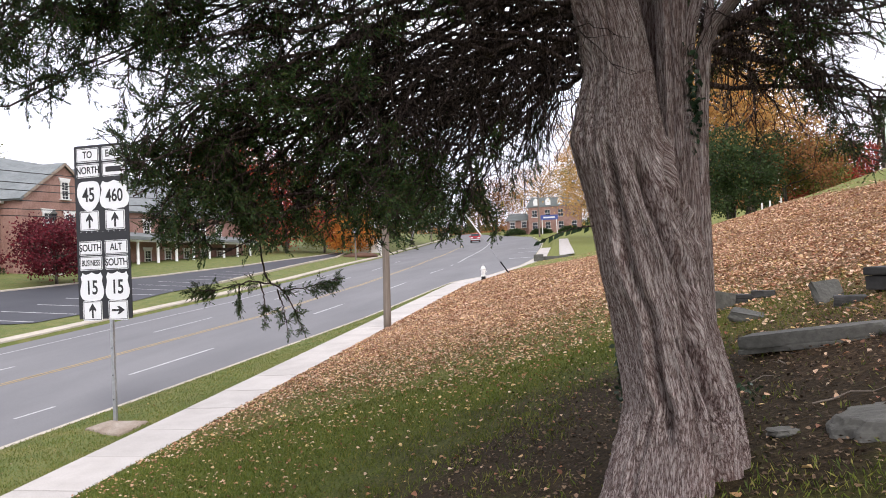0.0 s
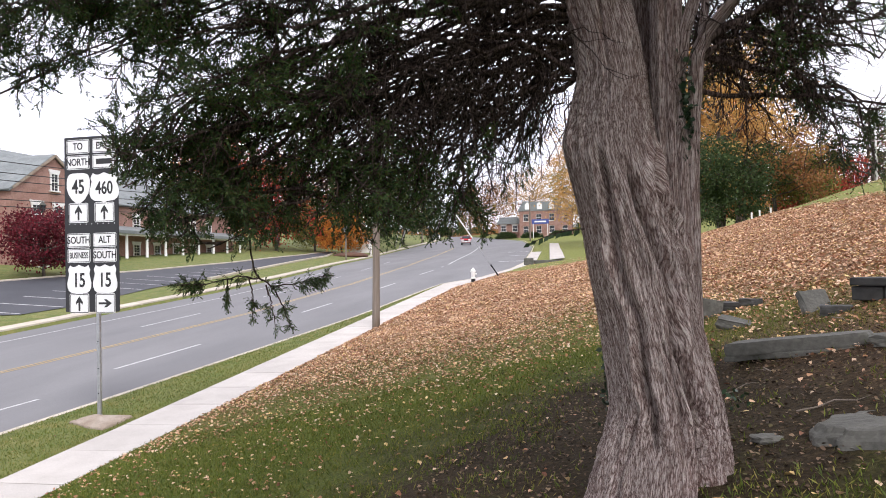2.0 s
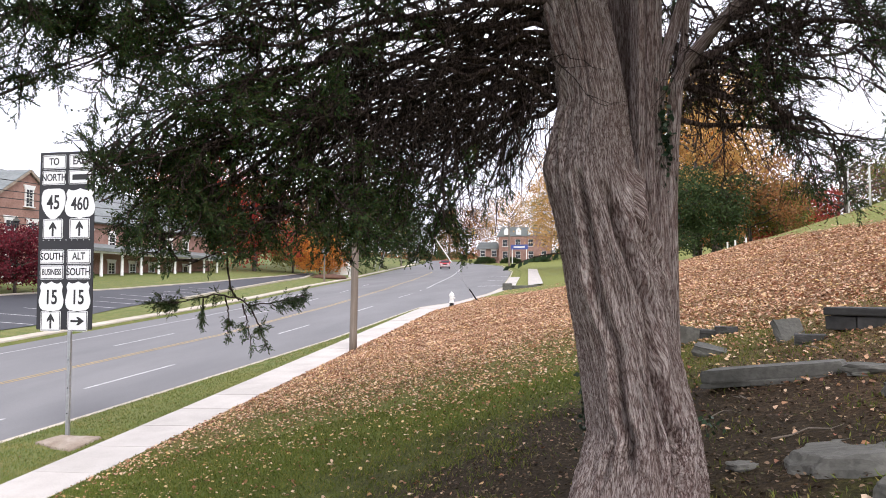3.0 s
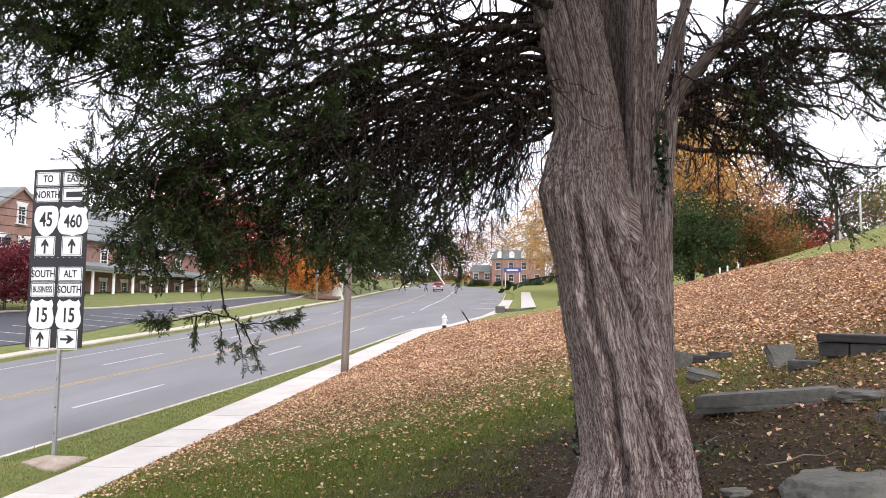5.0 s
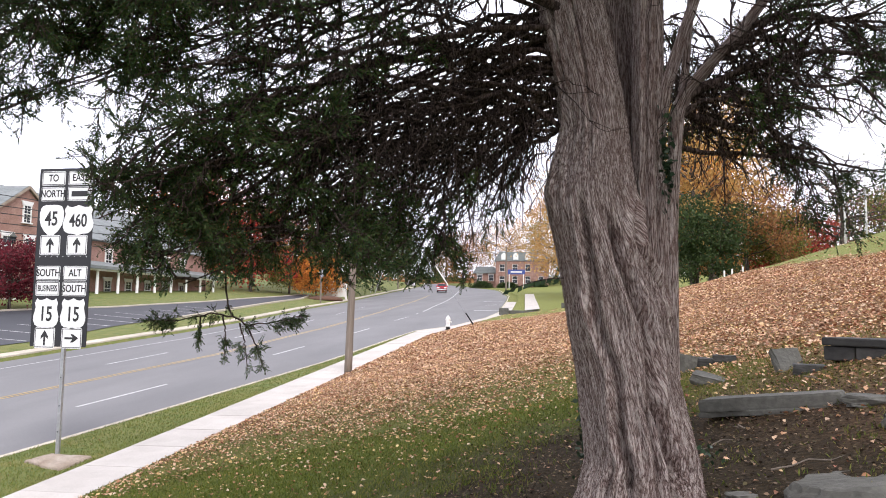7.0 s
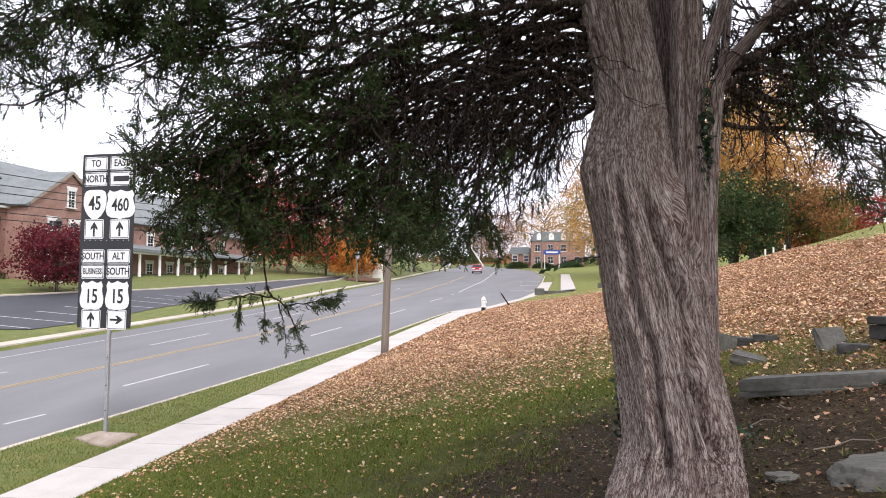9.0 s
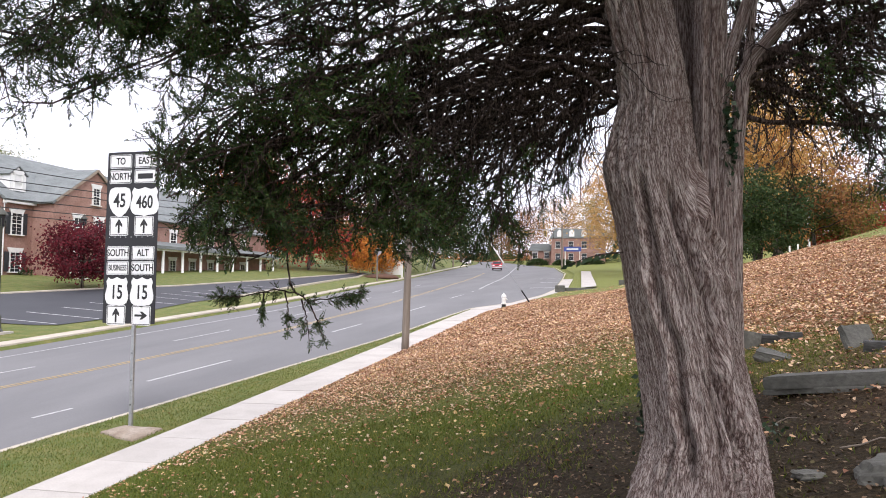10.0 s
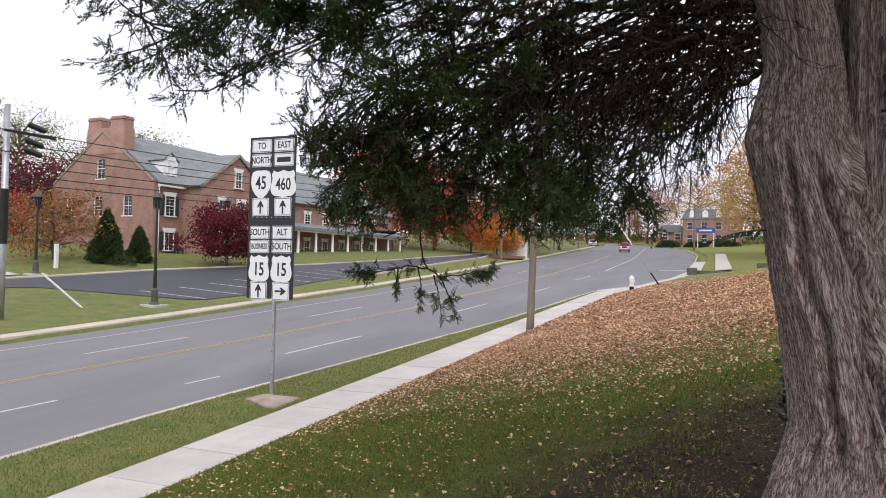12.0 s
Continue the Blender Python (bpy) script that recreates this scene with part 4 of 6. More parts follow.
    boughs += (
        ((-0.1, 4.65, 3.05), (-2.72, 3.7, 2.35), 0.04, 1.2), ((-0.1, 4.7, 2.95), (-2.45, 4.3, 2.1), 0.035, 1.1), ((-0.1, 4.65, 3.3), (-3.1, 3.3, 3.0), 0.04, 1.1), ((-0.1, 4.7, 3.5), (-3.45, 3.6, 3.35), 0.04, 1.1),
        ((-0.05, 4.6, 3.5), (-2.95, 2.8, 3.05), 0.04, 1.1), ((-0.1, 4.6, 3.7), (-3.45, 2.75, 3.45), 0.04, 1.0), ((-0.1, 4.7, 3.3), (-3.1, 4.0, 2.95), 0.04, 1.1), ((-0.1, 4.7, 2.9), (-2.1, 3.9, 2.2), 0.03, 1.0),
        ((-0.1, 4.8, 2.9), (-2.0, 5.0, 2.15), 0.03, 1.0), ((-0.1, 4.65, 3.2), (-3.1, 3.5, 2.75), 0.04, 1.3), ((-0.1, 4.65, 3.2), (-3.35, 3.15, 2.85), 0.04, 1.3), ((-0.1, 4.6, 3.25), (-2.9, 3.4, 2.7), 0.04, 1.2),
        ((-0.1, 4.65, 3.3), (-3.5, 3.4, 2.95), 0.04, 1.2), ((-0.1, 4.6, 3.4), (-3.2, 2.7, 2.9), 0.04, 1.1), ((-0.1, 4.65, 3.0), (-2.8, 3.85, 2.1), 0.035, 1.2),
        ((-0.1, 4.8, 2.9), (-2.6, 5.3, 2.2), 0.03, 1.2), ((-0.1, 4.8, 2.9), (-3.3, 5.6, 2.35), 0.03, 1.2), ((-0.1, 4.85, 2.8), (-2.2, 6.0, 2.2), 0.03, 1.2), ((-0.1, 4.85, 2.8), (-1.4, 5.8, 2.2), 0.03, 1.0),
        ((-0.1, 4.75, 2.8), (-2.2, 4.2, 2.05), 0.03, 1.3), ((-0.1, 4.75, 2.8), (-2.6, 4.5, 2.25), 0.03, 1.3), ((-0.1, 4.75, 2.7), (-1.6, 4.9, 2.0), 0.025, 1.1),
        ((0.5, 4.95, 3.0), (1.7, 5.0, 3.35), 0.035, 1.2), ((0.65, 4.95, 2.9), (2.1, 4.7, 3.05), 0.035, 1.2), ((0.7, 4.95, 3.2), (2.4, 4.4, 3.55), 0.035, 1.2), ((0.6, 5.0, 3.0), (1.6, 6.1, 3.15), 0.035, 1.2),
        ((0.8, 5.0, 3.3), (2.9, 5.8, 3.35), 0.04, 1.2), ((0.8, 5.0, 3.3), (2.0, 5.6, 3.75), 0.035, 1.2), ((0.5, 5.0, 3.3), (1.25, 5.8, 3.5), 0.03, 1.2), ((0.6, 5.0, 2.75), (1.9, 6.2, 2.85), 0.03, 1.0), ((0.6, 4.9, 3.5), (1.6, 4.3, 3.6), 0.03, 1.2))
    skirt = ((-2.3, 3.4, 2.36), (-2.28, 3.5, 2.24), (-2.42, 3.55, 2.1), (-2.46, 3.6, 1.98), (-2.36, 3.7, 1.86), (-2.38, 3.62, 2.2), (-2.56, 3.45, 2.17), (-2.56, 3.5, 2.04), (-2.5, 3.42, 2.3), (-2.5, 3.55, 1.9), (-2.36, 3.7, 1.76), (-2.22, 3.8, 1.7), (-2.06, 3.93, 1.74), (-1.87, 4.04, 1.92), (-1.61, 4.19, 1.92), (-1.44, 4.33, 1.88),
             (-1.24, 4.37, 1.87), (-1.12, 4.49, 1.92), (-1.0, 4.69, 2.1), (-0.83, 4.92, 2.2), (-0.62, 5.15, 2.33), (-0.44, 5.4, 2.44), (-2.51, 3.81, 2.08), (-2.22, 3.88, 1.95), (-1.97, 4.02, 2.03), (-1.75, 4.15, 2.1), (-1.33, 4.43, 2.13), (-2.2, 3.65, 2.2), (-0.6, 5.5, 2.35), (-1.5, 4.8, 2.05))
    skirted = len(boughs)
    boughs += tuple(((-0.1, 4.7, 2.75 + 0.028 * (i * 7 % 25)), e, 0.03, 1.35 if e[0] < -0.9 else 1.0) for i, e in enumerate(skirt))
    boughs += (((0.64, 4.94, 2.9), (2.0, 5.6, 2.62), 0.045, 1.1), ((0.64, 4.94, 2.85), (1.75, 5.9, 2.55), 0.03, 0.9), ((0.7, 4.94, 3.0), (2.15, 5.3, 2.85), 0.035, 1.2),
               ((0.7, 4.94, 3.0), (0.75, 6.6, 3.35), 0.03, 1.0), ((0.75, 4.94, 3.2), (1.0, 6.2, 3.1), 0.03, 1.0), ((0.8, 4.94, 3.3), (0.6, 7.0, 3.9), 0.03, 1.0))
    twigs, leaves = Tubes(), Leaves()

    def underside(p):
        # the skirt of the crown lifts towards its road side
        t = min(1, max(0, (-(p[0] + 0.73 * p[1]) + 0.05) / 0.25))
        return 1.62 + t * (0.3 + 0.09 * np.linalg.norm(p[:2]))

    for bi, (a, b, r, lush) in enumerate(boughs):
        a, b = np.array(a), np.array(b)
        if b[0] > 0.5:
            # these spring from the slender leaning stem
            a[0], a[1] = np.interp(a[2], (2.4, 2.9, 3.05, 3.46, 4.2), (0.6, 0.636, 0.7, 1.06, 1.5)), np.interp(a[2], (2.4, 3.1, 4.2), (4.92, 4.94, 5.1))
        elif a[2] < 3.45 and bi < skirted:
            a[2] += rng.uniform(0.0, 0.95)
        length = np.linalg.norm(b - a)
        pts = bent(a, b, rng.uniform(-0.19, 0.0) * length, 12, 0.035, rng)
        tube = Tubes()
        tube.add(pts, np.linspace((0.42 if bi % 3 else 0.62) * r, 0.004, 12), 7)
        me = tube.mesh("bough")
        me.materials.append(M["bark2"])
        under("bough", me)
        along = np.linspace(0, 1, 12)
        way0 = unit(b - a)
        count = int((7.0 if b[2] > 2.85 else 2.7 if bi < skirted else 1.6) * length * lush)
        for k in range(count):
            s = (0.12 if bi < skirted else 0.5) + (0.88 if bi < skirted else 0.5) * rng.random() ** 0.85
            if s < 0.42 and rng.random() < 0.5:
                continue
            o = np.array([np.interp(s, along, pts[:, i]) for i in range(3)])
            out = unit(way0 * rng.uniform(0.1, 1.0) + rng.normal(0, 0.55, 3) + np.array((0, 0, -0.3)))
            ln = rng.uniform(0.3, 0.85) * (1.1 - 0.45 * s) * (0.8 + 0.12 * length)
            sec = bent(o, o + out * ln, rng.uniform(-0.02, 0.08) * ln, 6, 0.018, rng)
            if sec[-1][2] < underside(sec[-1]) + 0.04:
                out[2] = abs(out[2]) * 0.4
                sec = bent(o, o + out * ln, rng.uniform(-0.02, 0.05) * ln, 6, 0.018, rng)
                if sec[-1][2] < underside(sec[-1]):
                    continue
            twigs.add(sec, np.linspace(0.010, 0.0025, 6), 4)
            leafy_here = rng.random() < (0.05 if s < 0.4 else 0.45 if s < 0.62 else 0.94)
            for _ in range(int(5 + 11 * ln)):
                u = 0.15 + 0.85 * rng.random()
                o2 = np.array([np.interp(u, np.linspace(0, 1, 6), sec[:, i]) for i in range(3)])
                w2 = unit(out * rng.uniform(0.2, 1) + rng.normal(0, 0.6, 3) + np.array((0, 0, -0.3)))
                l2 = rng.uniform(0.07, 0.24)
                if (o2 + w2 * l2)[2] < underside(o2 + w2 * (l2 + 0.08)) + 0.06:
                    continue
                ter = bent(o2, o2 + w2 * l2, rng.uniform(0, 0.15) * l2, 4, 0.008, rng)
                twigs.add(ter, (0.0035, 0.003, 0.0022, 0.0012), 3)
                if leafy_here and rng.random() < 0.9:
                    m = 4 + int(28 * l2)
                    f = rng.uniform(0.1, 1, m)
                    o3 = o2 + w2 * (f * l2)[:, None] + rng.normal(0, 0.012, (m, 3))
                    w3 = w2 + rng.normal(0, 0.5, (m, 3))
                    sprays(leaves, o3, w3, rng, 0.066, 13)
    # bare inner twigs that droop from the boughs near the trunk
    for a, b, r, lush in boughs:
        a, b = np.array(a), np.array(b)
        for _ in range(9):
            o = a + (b - a) * rng.uniform(0.1, 0.6) + np.array((0, 0, rng.uniform(0, 0.2)))
            w = unit((b - a) / np.linalg.norm(b - a) * 0.7 + rng.normal(0, 0.5, 3) + np.array((0, 0, -0.35)))
            l = rng.uniform(0.25, 0.7)
            e = o + w * l
            if e[2] < underside(e) + 0.2:
                continue
            pts = bent(o, e, rng.uniform(-0.12, 0.12) * l, 6, 0.02, rng)
            twigs.add(pts, np.linspace(0.007, 0.0018, 6), 4)
            for _ in range(4):
                q = pts[rng.integers(2, 6)]
                twigs.add(bent(q, q + unit(w + rng.normal(0, 0.6, 3)) * rng.uniform(0.08, 0.3), 0.02, 4, 0.01, rng), (0.003, 0.0025, 0.002, 0.0012), 3)
    # the unseen high crown, over and behind the walk, added to shade soil and trunk
    for k in range(60):
        a = k * 2.4 + rng.normal(0, 0.3)
        z0 = 4.3 + 4.6 * (k / 60) + (2.6 if math.sin(a) > 0.0 else 0.0)
        reach = rng.uniform(2.6, 5.2) * (1.1 - 0.5 * (k / 60))
        tip = np.array((0.1 + math.cos(a) * reach, 4.75 + math.sin(a) * reach, z0 + rng.uniform(-0.1, 0.9)))
        pts = bent((-0.05, 4.75, z0), tip, -0.1 * reach, 8, 0.03, rng)
        t = Tubes()
        t.add(pts, np.linspace(0.045, 0.008, 8), 6)
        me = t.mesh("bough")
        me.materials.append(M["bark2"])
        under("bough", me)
        # thicker to the right, to deepen the shade over the soil and rocks
        m = int((560 if math.cos(a) > 0.1 else 380) * reach / 3)
        f = rng.uniform(0.25, 1, m)
        o = np.stack([np.interp(f, np.linspace(0, 1, 8), pts[:, i]) for i in range(3)], 1) + rng.normal(0, 0.28, (m, 3))
        sprays(leaves, o, (tip - pts[0]) / reach + rng.normal(0, 0.6, (m, 3)), rng, 0.26, 7)
    under("stem", stem_mesh("stem", [5.0, 7.0, 9.2], [(-0.18, 4.8), (-0.1, 4.8), (0, 4.8)], [0.1, 0.07, 0.02], 40, 0.2, ((3, 0.06),), 0.02, 9))
    # a low spray that hangs clear of the rest: stem, two arms and drooping shoots
    arms = (((-2.151, 4.15, 1.95), (-2.15, 4.15, 1.84), (-2.139, 4.172, 1.615), (-2.102, 4.187, 1.518)), ((-2.102, 4.187, 1.518), (-2.235, 4.162, 1.532), (-2.42, 4.134, 1.49), (-2.584, 4.104, 1.49)),
            ((-2.102, 4.187, 1.518), (-2.024, 4.206, 1.46), (-1.87, 4.232, 1.485), (-1.695, 4.26, 1.527)), ((-2.024, 4.206, 1.46), (-1.97, 4.23, 1.36), (-1.955, 4.23, 1.322), (-1.903, 4.256, 1.16)),
            ((-2.061, 4.198, 1.477), (-2.04, 4.21, 1.4), (-2.028, 4.216, 1.339), (-2.019, 4.23, 1.215)), ((-2.163, 4.176, 1.521), (-2.15, 4.18, 1.45), (-2.147, 4.19, 1.39), (-2.165, 4.201, 1.25)),
            ((-2.3, 4.152, 1.51), (-2.3, 4.155, 1.46), (-2.301, 4.16, 1.423), (-2.318, 4.163, 1.36)))
    for i, arm in enumerate(arms):
        arm = np.array(arm)
        f = np.linspace(0, 3, 13)
        pts = np.stack([np.interp(f, np.arange(4), arm[:, k]) for k in range(3)], 1)
        pts[1:-1] += rng.normal(0, 0.004, (11, 3))
        twigs.add(pts, np.linspace(0.006, 0.002, 13) if i else np.full(13, 0.006), 4)
        for _ in range((3, 46, 46, 16, 9, 12, 9)[i]):
            u = rng.uniform(0.15, 1) if i in (1, 2) else rng.uniform(0.4, 1)
            if i in (1, 2) and rng.random() < 0.5:
                u = rng.uniform(0.7, 1)
            o = np.array([np.interp(u * 3, f, pts[:, k]) for k in range(3)])
            w = unit(unit(arm[-1] - arm[0]) * 0.5 + rng.normal(0, 0.45, 3) + np.array((0, 0, -0.3)))
            l2 = rng.uniform(0.025, 0.085) * (1.0 if i in (1, 2) else 0.7)
            twigs.add(bent(o, o + w * l2, 0.004, 4, 0.003, rng), (0.0022, 0.002, 0.0015, 0.001), 3)
            m = 7
            sprays(leaves, o + w * (rng.uniform(0.2, 1, m) * l2)[:, None] + rng.normal(0, 0.006, (m, 3)), w + rng.normal(0, 0.4, (m, 3)), rng, 0.04, 11)
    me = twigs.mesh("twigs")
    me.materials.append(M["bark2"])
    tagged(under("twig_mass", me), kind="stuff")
    tagged(under("foliage", leaves.mesh("foliage", "cedar"), label="dark green scaly foliage"), kind="stuff")
    # a leafy shoot that stands out from the bark
    t = Tubes()
    shoot = bent((-0.1, 4.5, 1.78), (-0.42, 4.42, 1.70), -0.02, 6)
    t.add(shoot, np.linspace(0.005, 0.002, 6), 4)
    me = t.mesh("shoot")
    me.materials.append(M["bark2"])
    under("shoot", me)
    leaf = Leaves()
    o = np.stack([np.interp(np.linspace(0.1, 1, 9), np.linspace(0, 1, 6), shoot[:, i]) for i in range(3)], 1)
    w = unit(np.stack((rng.uniform(-0.9, -0.4, 9), rng.uniform(-0.2, 0.2, 9), rng.uniform(-0.8, -0.3, 9)), 1))
    leaf.diamonds(o, w, unit(np.cross(w, np.array((0, 1.0, 0.3)))), np.full(9, 0.055), np.full(9, 0.028))
    under("shoot_leaf", leaf.mesh("shoot_leaf", "ivy"))
    # ivy in the cleft and at the foot
    ivy = Leaves()
    for c, spread_, n in (((0.55, 4.9, 2.42), (0.03, 0.03, 0.22), 240), ((0.03, 4.98, 0.78), (0.025, 0.05, 0.11), 110), ((0.9, 5.6, 0.58), (0.05, 0.05, 0.04), 26)):
        o = np.array(c) + rng.normal(0, 1, (n, 3)) * np.array(spread_)
        w = unit(rng.normal(0, 0.5, (n, 3)) + np.array((0, -0.4, -0.6)))
        ivy.diamonds(o, w, unit(np.cross(w, rng.normal(0, 1, (n, 3)))), rng.uniform(0.03, 0.06, n), rng.uniform(0.025, 0.05, n))
    tagged(under("ivy", ivy.mesh("ivy", "ivy"), label="dark ivy leaves on the bark"), kind="stuff")
    return tree


cedar()


# ---------------------------------------------------------------- buildings
def window_unit(parent, at, w, h, facing, shutters=False, panes=(2, 3)):
    """A sash window set in a wall: frame, lintel, sill, glass and glazing bars. facing: degrees about z, 0 looks to -y."""
    m = pose(*at, 0, 0, facing)
    frame_bm = bmesh.new()
    for sx, sz, px, pz in ((w + 0.16, 0.1, 0, h / 2), (0.075, h, w / 2, 0), (0.075, h, -w / 2, 0), (w, 0.06, 0, 0)):
        box(sx, 0.14, sz, (px, -0.03, pz), 0.01, frame_bm)
    win = part("window", frame_bm, "white", parent)
    win.matrix_basis = m
    part("pane", box(w, 0.02, h, (0, 0.0, 0)), "glass", win)
    bars = bmesh.new()
    for i in range(1, panes[0]):
        box(0.02, 0.03, h, (-w / 2 + w * i / panes[0], -0.02, 0), 0, bars)
    for i in range(1, panes[1] * 2):
        box(w, 0.03, 0.018, (0, -0.02, -h / 2 + h * i / (panes[1] * 2)), 0, bars)
    part("glazing_bar", bars, "white", win)
    part("lintel", prism([(-w / 2 - 0.12, 0), (w / 2 + 0.12, 0), (w / 2 + 0.24, 0.26), (-w / 2 - 0.24, 0.26)], 0.1, at=(0, -0.03, h / 2 + 0.06)), "white", win)
    part("sill", box(w + 0.3, 0.22, 0.09, (0, -0.07, -h / 2 - 0.04), 0.01), "white", win)
    if shutters:
        for s in (-1, 1):
            sh = bmesh.new()
            box(0.4, 0.05, h, (s * (w / 2 + 0.28), -0.03, 0), 0.008, sh)
            for k in range(9):
                box(0.3, 0.02, 0.05, (s * (w / 2 + 0.28), -0.06, -h / 2 + 0.15 + k * (h - 0.3) / 8), 0, sh)
            part("shutter", sh, "shutter", win, "dark shutter")
    return win


def wall_with_openings(outline, openings, thick, axis="y"):
    """A wall plate cut through by its windows. outline and openings in (across, up)."""
    bm = bmesh.new()
    us = sorted({u for u, _ in outline} | {o[0] - o[2] / 2 for o in openings} | {o[0] + o[2] / 2 for o in openings})
    roof = lambda u: np.interp(u, *zip(*sorted((a, b) for a, b in outline if b > 0)))
    h = thick / 2
    put = (lambda u, v, w: (u, w, v)) if axis == "y" else (lambda u, v, w: (w, u, v))
    for a, b in zip(us, us[1:]):
        mid = (a + b) / 2
        cuts = sorted((o[1] - o[3] / 2, o[1] + o[3] / 2) for o in openings if abs(o[0] - mid) < o[2] / 2)
        lo = 0.0
        spans = []
        for c0, c1 in cuts:
            spans.append((lo, lo, c0, c0))
            lo = c1
        spans.append((lo, lo, roof(a), roof(b)))
        for za, zb, ta, tb in spans:
            p = [put(u, v, w) for w in (-h, h) for u, v in ((a, za), (b, zb), (b, tb), (a, ta))]
            q = [bm.verts.new(k) for k in p]
            for f in ((0, 1, 2, 3), (7, 6, 5, 4), (0, 4, 5, 1), (1, 5, 6, 2), (2, 6, 7, 3), (3, 7, 4, 0)):
                bm.faces.new([q[i] for i in f])
    bmesh.ops.remove_doubles(bm, verts=bm.verts, dist=0.0005)
    return bm


def roof_slope(parent, a, b, c, d, thick=0.18):
    """A slated roof plane from eave a-b to ridge d-c."""
    bm = bmesh.new()
    n = (Vector(b) - Vector(a)).cross(Vector(d) - Vector(a)).normalized() * thick
    lower = [bm.verts.new(Vector(p)) for p in (a, b, c, d)]
    upper = [bm.verts.new(Vector(p) + n) for p in (a, b, c, d)]
    bm.faces.new(lower[::-1])
    bm.faces.new(upper)
    for i in range(4):
        bm.faces.new((lower[i], lower[(i + 1) % 4], upper[(i + 1) % 4], upper[i]))
    return part("roof", bm, "roof", parent, "grey slate roof")


def brick_hall():
    z0 = 2.0
    hall = thing("brick_hall", (-45.5, 43.3, z0), 0, "large red brick hall with slate roof, dormer and twin chimneys", "building")
    # gable end towards the camera's side: local x from -11.8 to 0, y = 0
    W, E, A = 11.8, 5.9, 10.2
    wins = [(-9.6, 4.05, 1.0, 1.65), (-6.3, 4.05, 1.0, 1.65), (-2.9, 4.05, 1.0, 1.65), (-6.1, 7.2, 0.95, 1.7)]
    part("wall", wall_with_openings([(-W, E), (-W / 2, A), (0, E)], wins, 0.4), "brick", hall, "red brick gable wall")
    for x, z, w, h in wins:
        window_unit(hall, (x, -0.05, z), w, h, 0)
    front = [(1.45, 4.1, 1.0, 1.65), (1.45, 1.2, 1.0, 1.5)]
    part("wall", wall_with_openings([(0.2, E), (40, E)], [(u, v, w, h) for u, v, w, h in front] + [(14 + 3.4 * i, z, 1.0, 1.6) for i in range(7) for z in (4.1, 1.3)], 0.4, "x"), "brick", hall).location = (-0.2, 0, 0)
    for u, v, w, h in front:
        window_unit(hall, (0.05, u, v), w, h, 90, True)
    for i in range(7):
        for z in (4.1, 1.3):
            window_unit(hall, (0.05, 14 + 3.4 * i, z), 1.0, 1.6, 90)
    part("wall", box(0.4, 39.8, E, (-W + 0.2, 20.1, E / 2)), "brick", hall)
    part("wall", wall_with_openings([(-W, E), (-W / 2, A), (0, E)], [], 0.4), "brick", hall).location = (0, 40, 0)
    roof_slope(hall, (0.35, 0.05, E - 0.15), (0.35, 40, E - 0.15), (-W / 2, 40, A + 0.05), (-W / 2, 0.05, A + 0.05))
    roof_slope(hall, (-W - 0.35, 40, E - 0.15), (-W - 0.35, 0.05, E - 0.15), (-W / 2, 0.05, A + 0.05), (-W / 2, 40, A + 0.05))
    part("eaves_board", box(0.25, 3.0, 0.35, (0.24, 1.6, E - 0.12), 0.03), "white", hall, "white painted eaves board")
    for s in (-1, 1):
        l = math.hypot(W / 2, A - E)
        rake = box(l, 0.12, 0.12, (0, 0, 0), 0.01, turn=Matrix.Rotation(s * math.atan2(A - E, W / 2), 4, "Y"))
        bmesh.ops.translate(rake, verts=rake.verts, vec=(-W / 2 + s * W / 4, -0.24, (A + E) / 2 + 0.12))
        part("rake_board", rake, "footing", hall)
    # twin chimneys on a broad brick shoulder
    chim = bmesh.new()
    box(4.36, 1.08, 2.2, (-W / 2 + 0.27, 0.3, 9.5), 0.02, chim)
    for x in (-6.97, -4.29):
        box(1.5, 1.0, 2.4, (x, 0.28, 10.35), 0.02, chim)
        box(1.62, 1.12, 0.16, (x, 0.28, 11.35), 0.02, chim)
    part("chimney", chim, "brick", hall, "twin brick chimney stack")
    for y in (0.25, 3.4):
        pipe = bmesh.new()
        lathe([(0.05, 0), (0.05, 5.6)], 8, pipe, (0.12, y, 0.1))
        box(0.2, 0.2, 0.22, (0.14, y, 5.65), 0.02, pipe)
        part("downspout", pipe, "white", hall, "white downspout")
    # the dormer
    dm = bmesh.new()
    prism([(-0.75, 0), (0.75, 0), (0.75, 1.35), (0, 2.0), (-0.75, 1.35)], 2.6, dm, "x", (-2.0, 2.2, 6.55))
    dormer = part("dormer", dm, "white", hall, "white gabled dormer")
    window_unit(hall, (-0.72, 2.2, 7.4), 0.75, 1.25, 90)
    for s in (-1, 1):
        rl = math.hypot(0.95, 0.75)
        r = box(2.8, rl, 0.08, (0, 0, 0), 0.01, turn=Matrix.Rotation(-s * math.atan2(0.75, 0.95), 4, "X"))
        bmesh.ops.translate(r, verts=r.verts, vec=(-2.0, 2.2 + s * 0.45, 8.32))
        part("dormer_roof", r, "roof", dormer)
    # the gabled wing that stands forward
    y0, y1, xf, WE, WA = 3.0, 11.8, 2.0, 5.9, 8.9
    mid = (y0 + y1) / 2
    fr = [(mid - 1.9, 4.1, 1.0, 1.65), (mid + 0.4, 4.1, 1.0, 1.65), (mid + 2.7, 4.1, 1.0, 1.65), (mid, 6.85, 0.8, 1.4), (mid - 1.9, 1.3, 1.0, 1.6), (mid + 2.7, 1.3, 1.0, 1.6)]
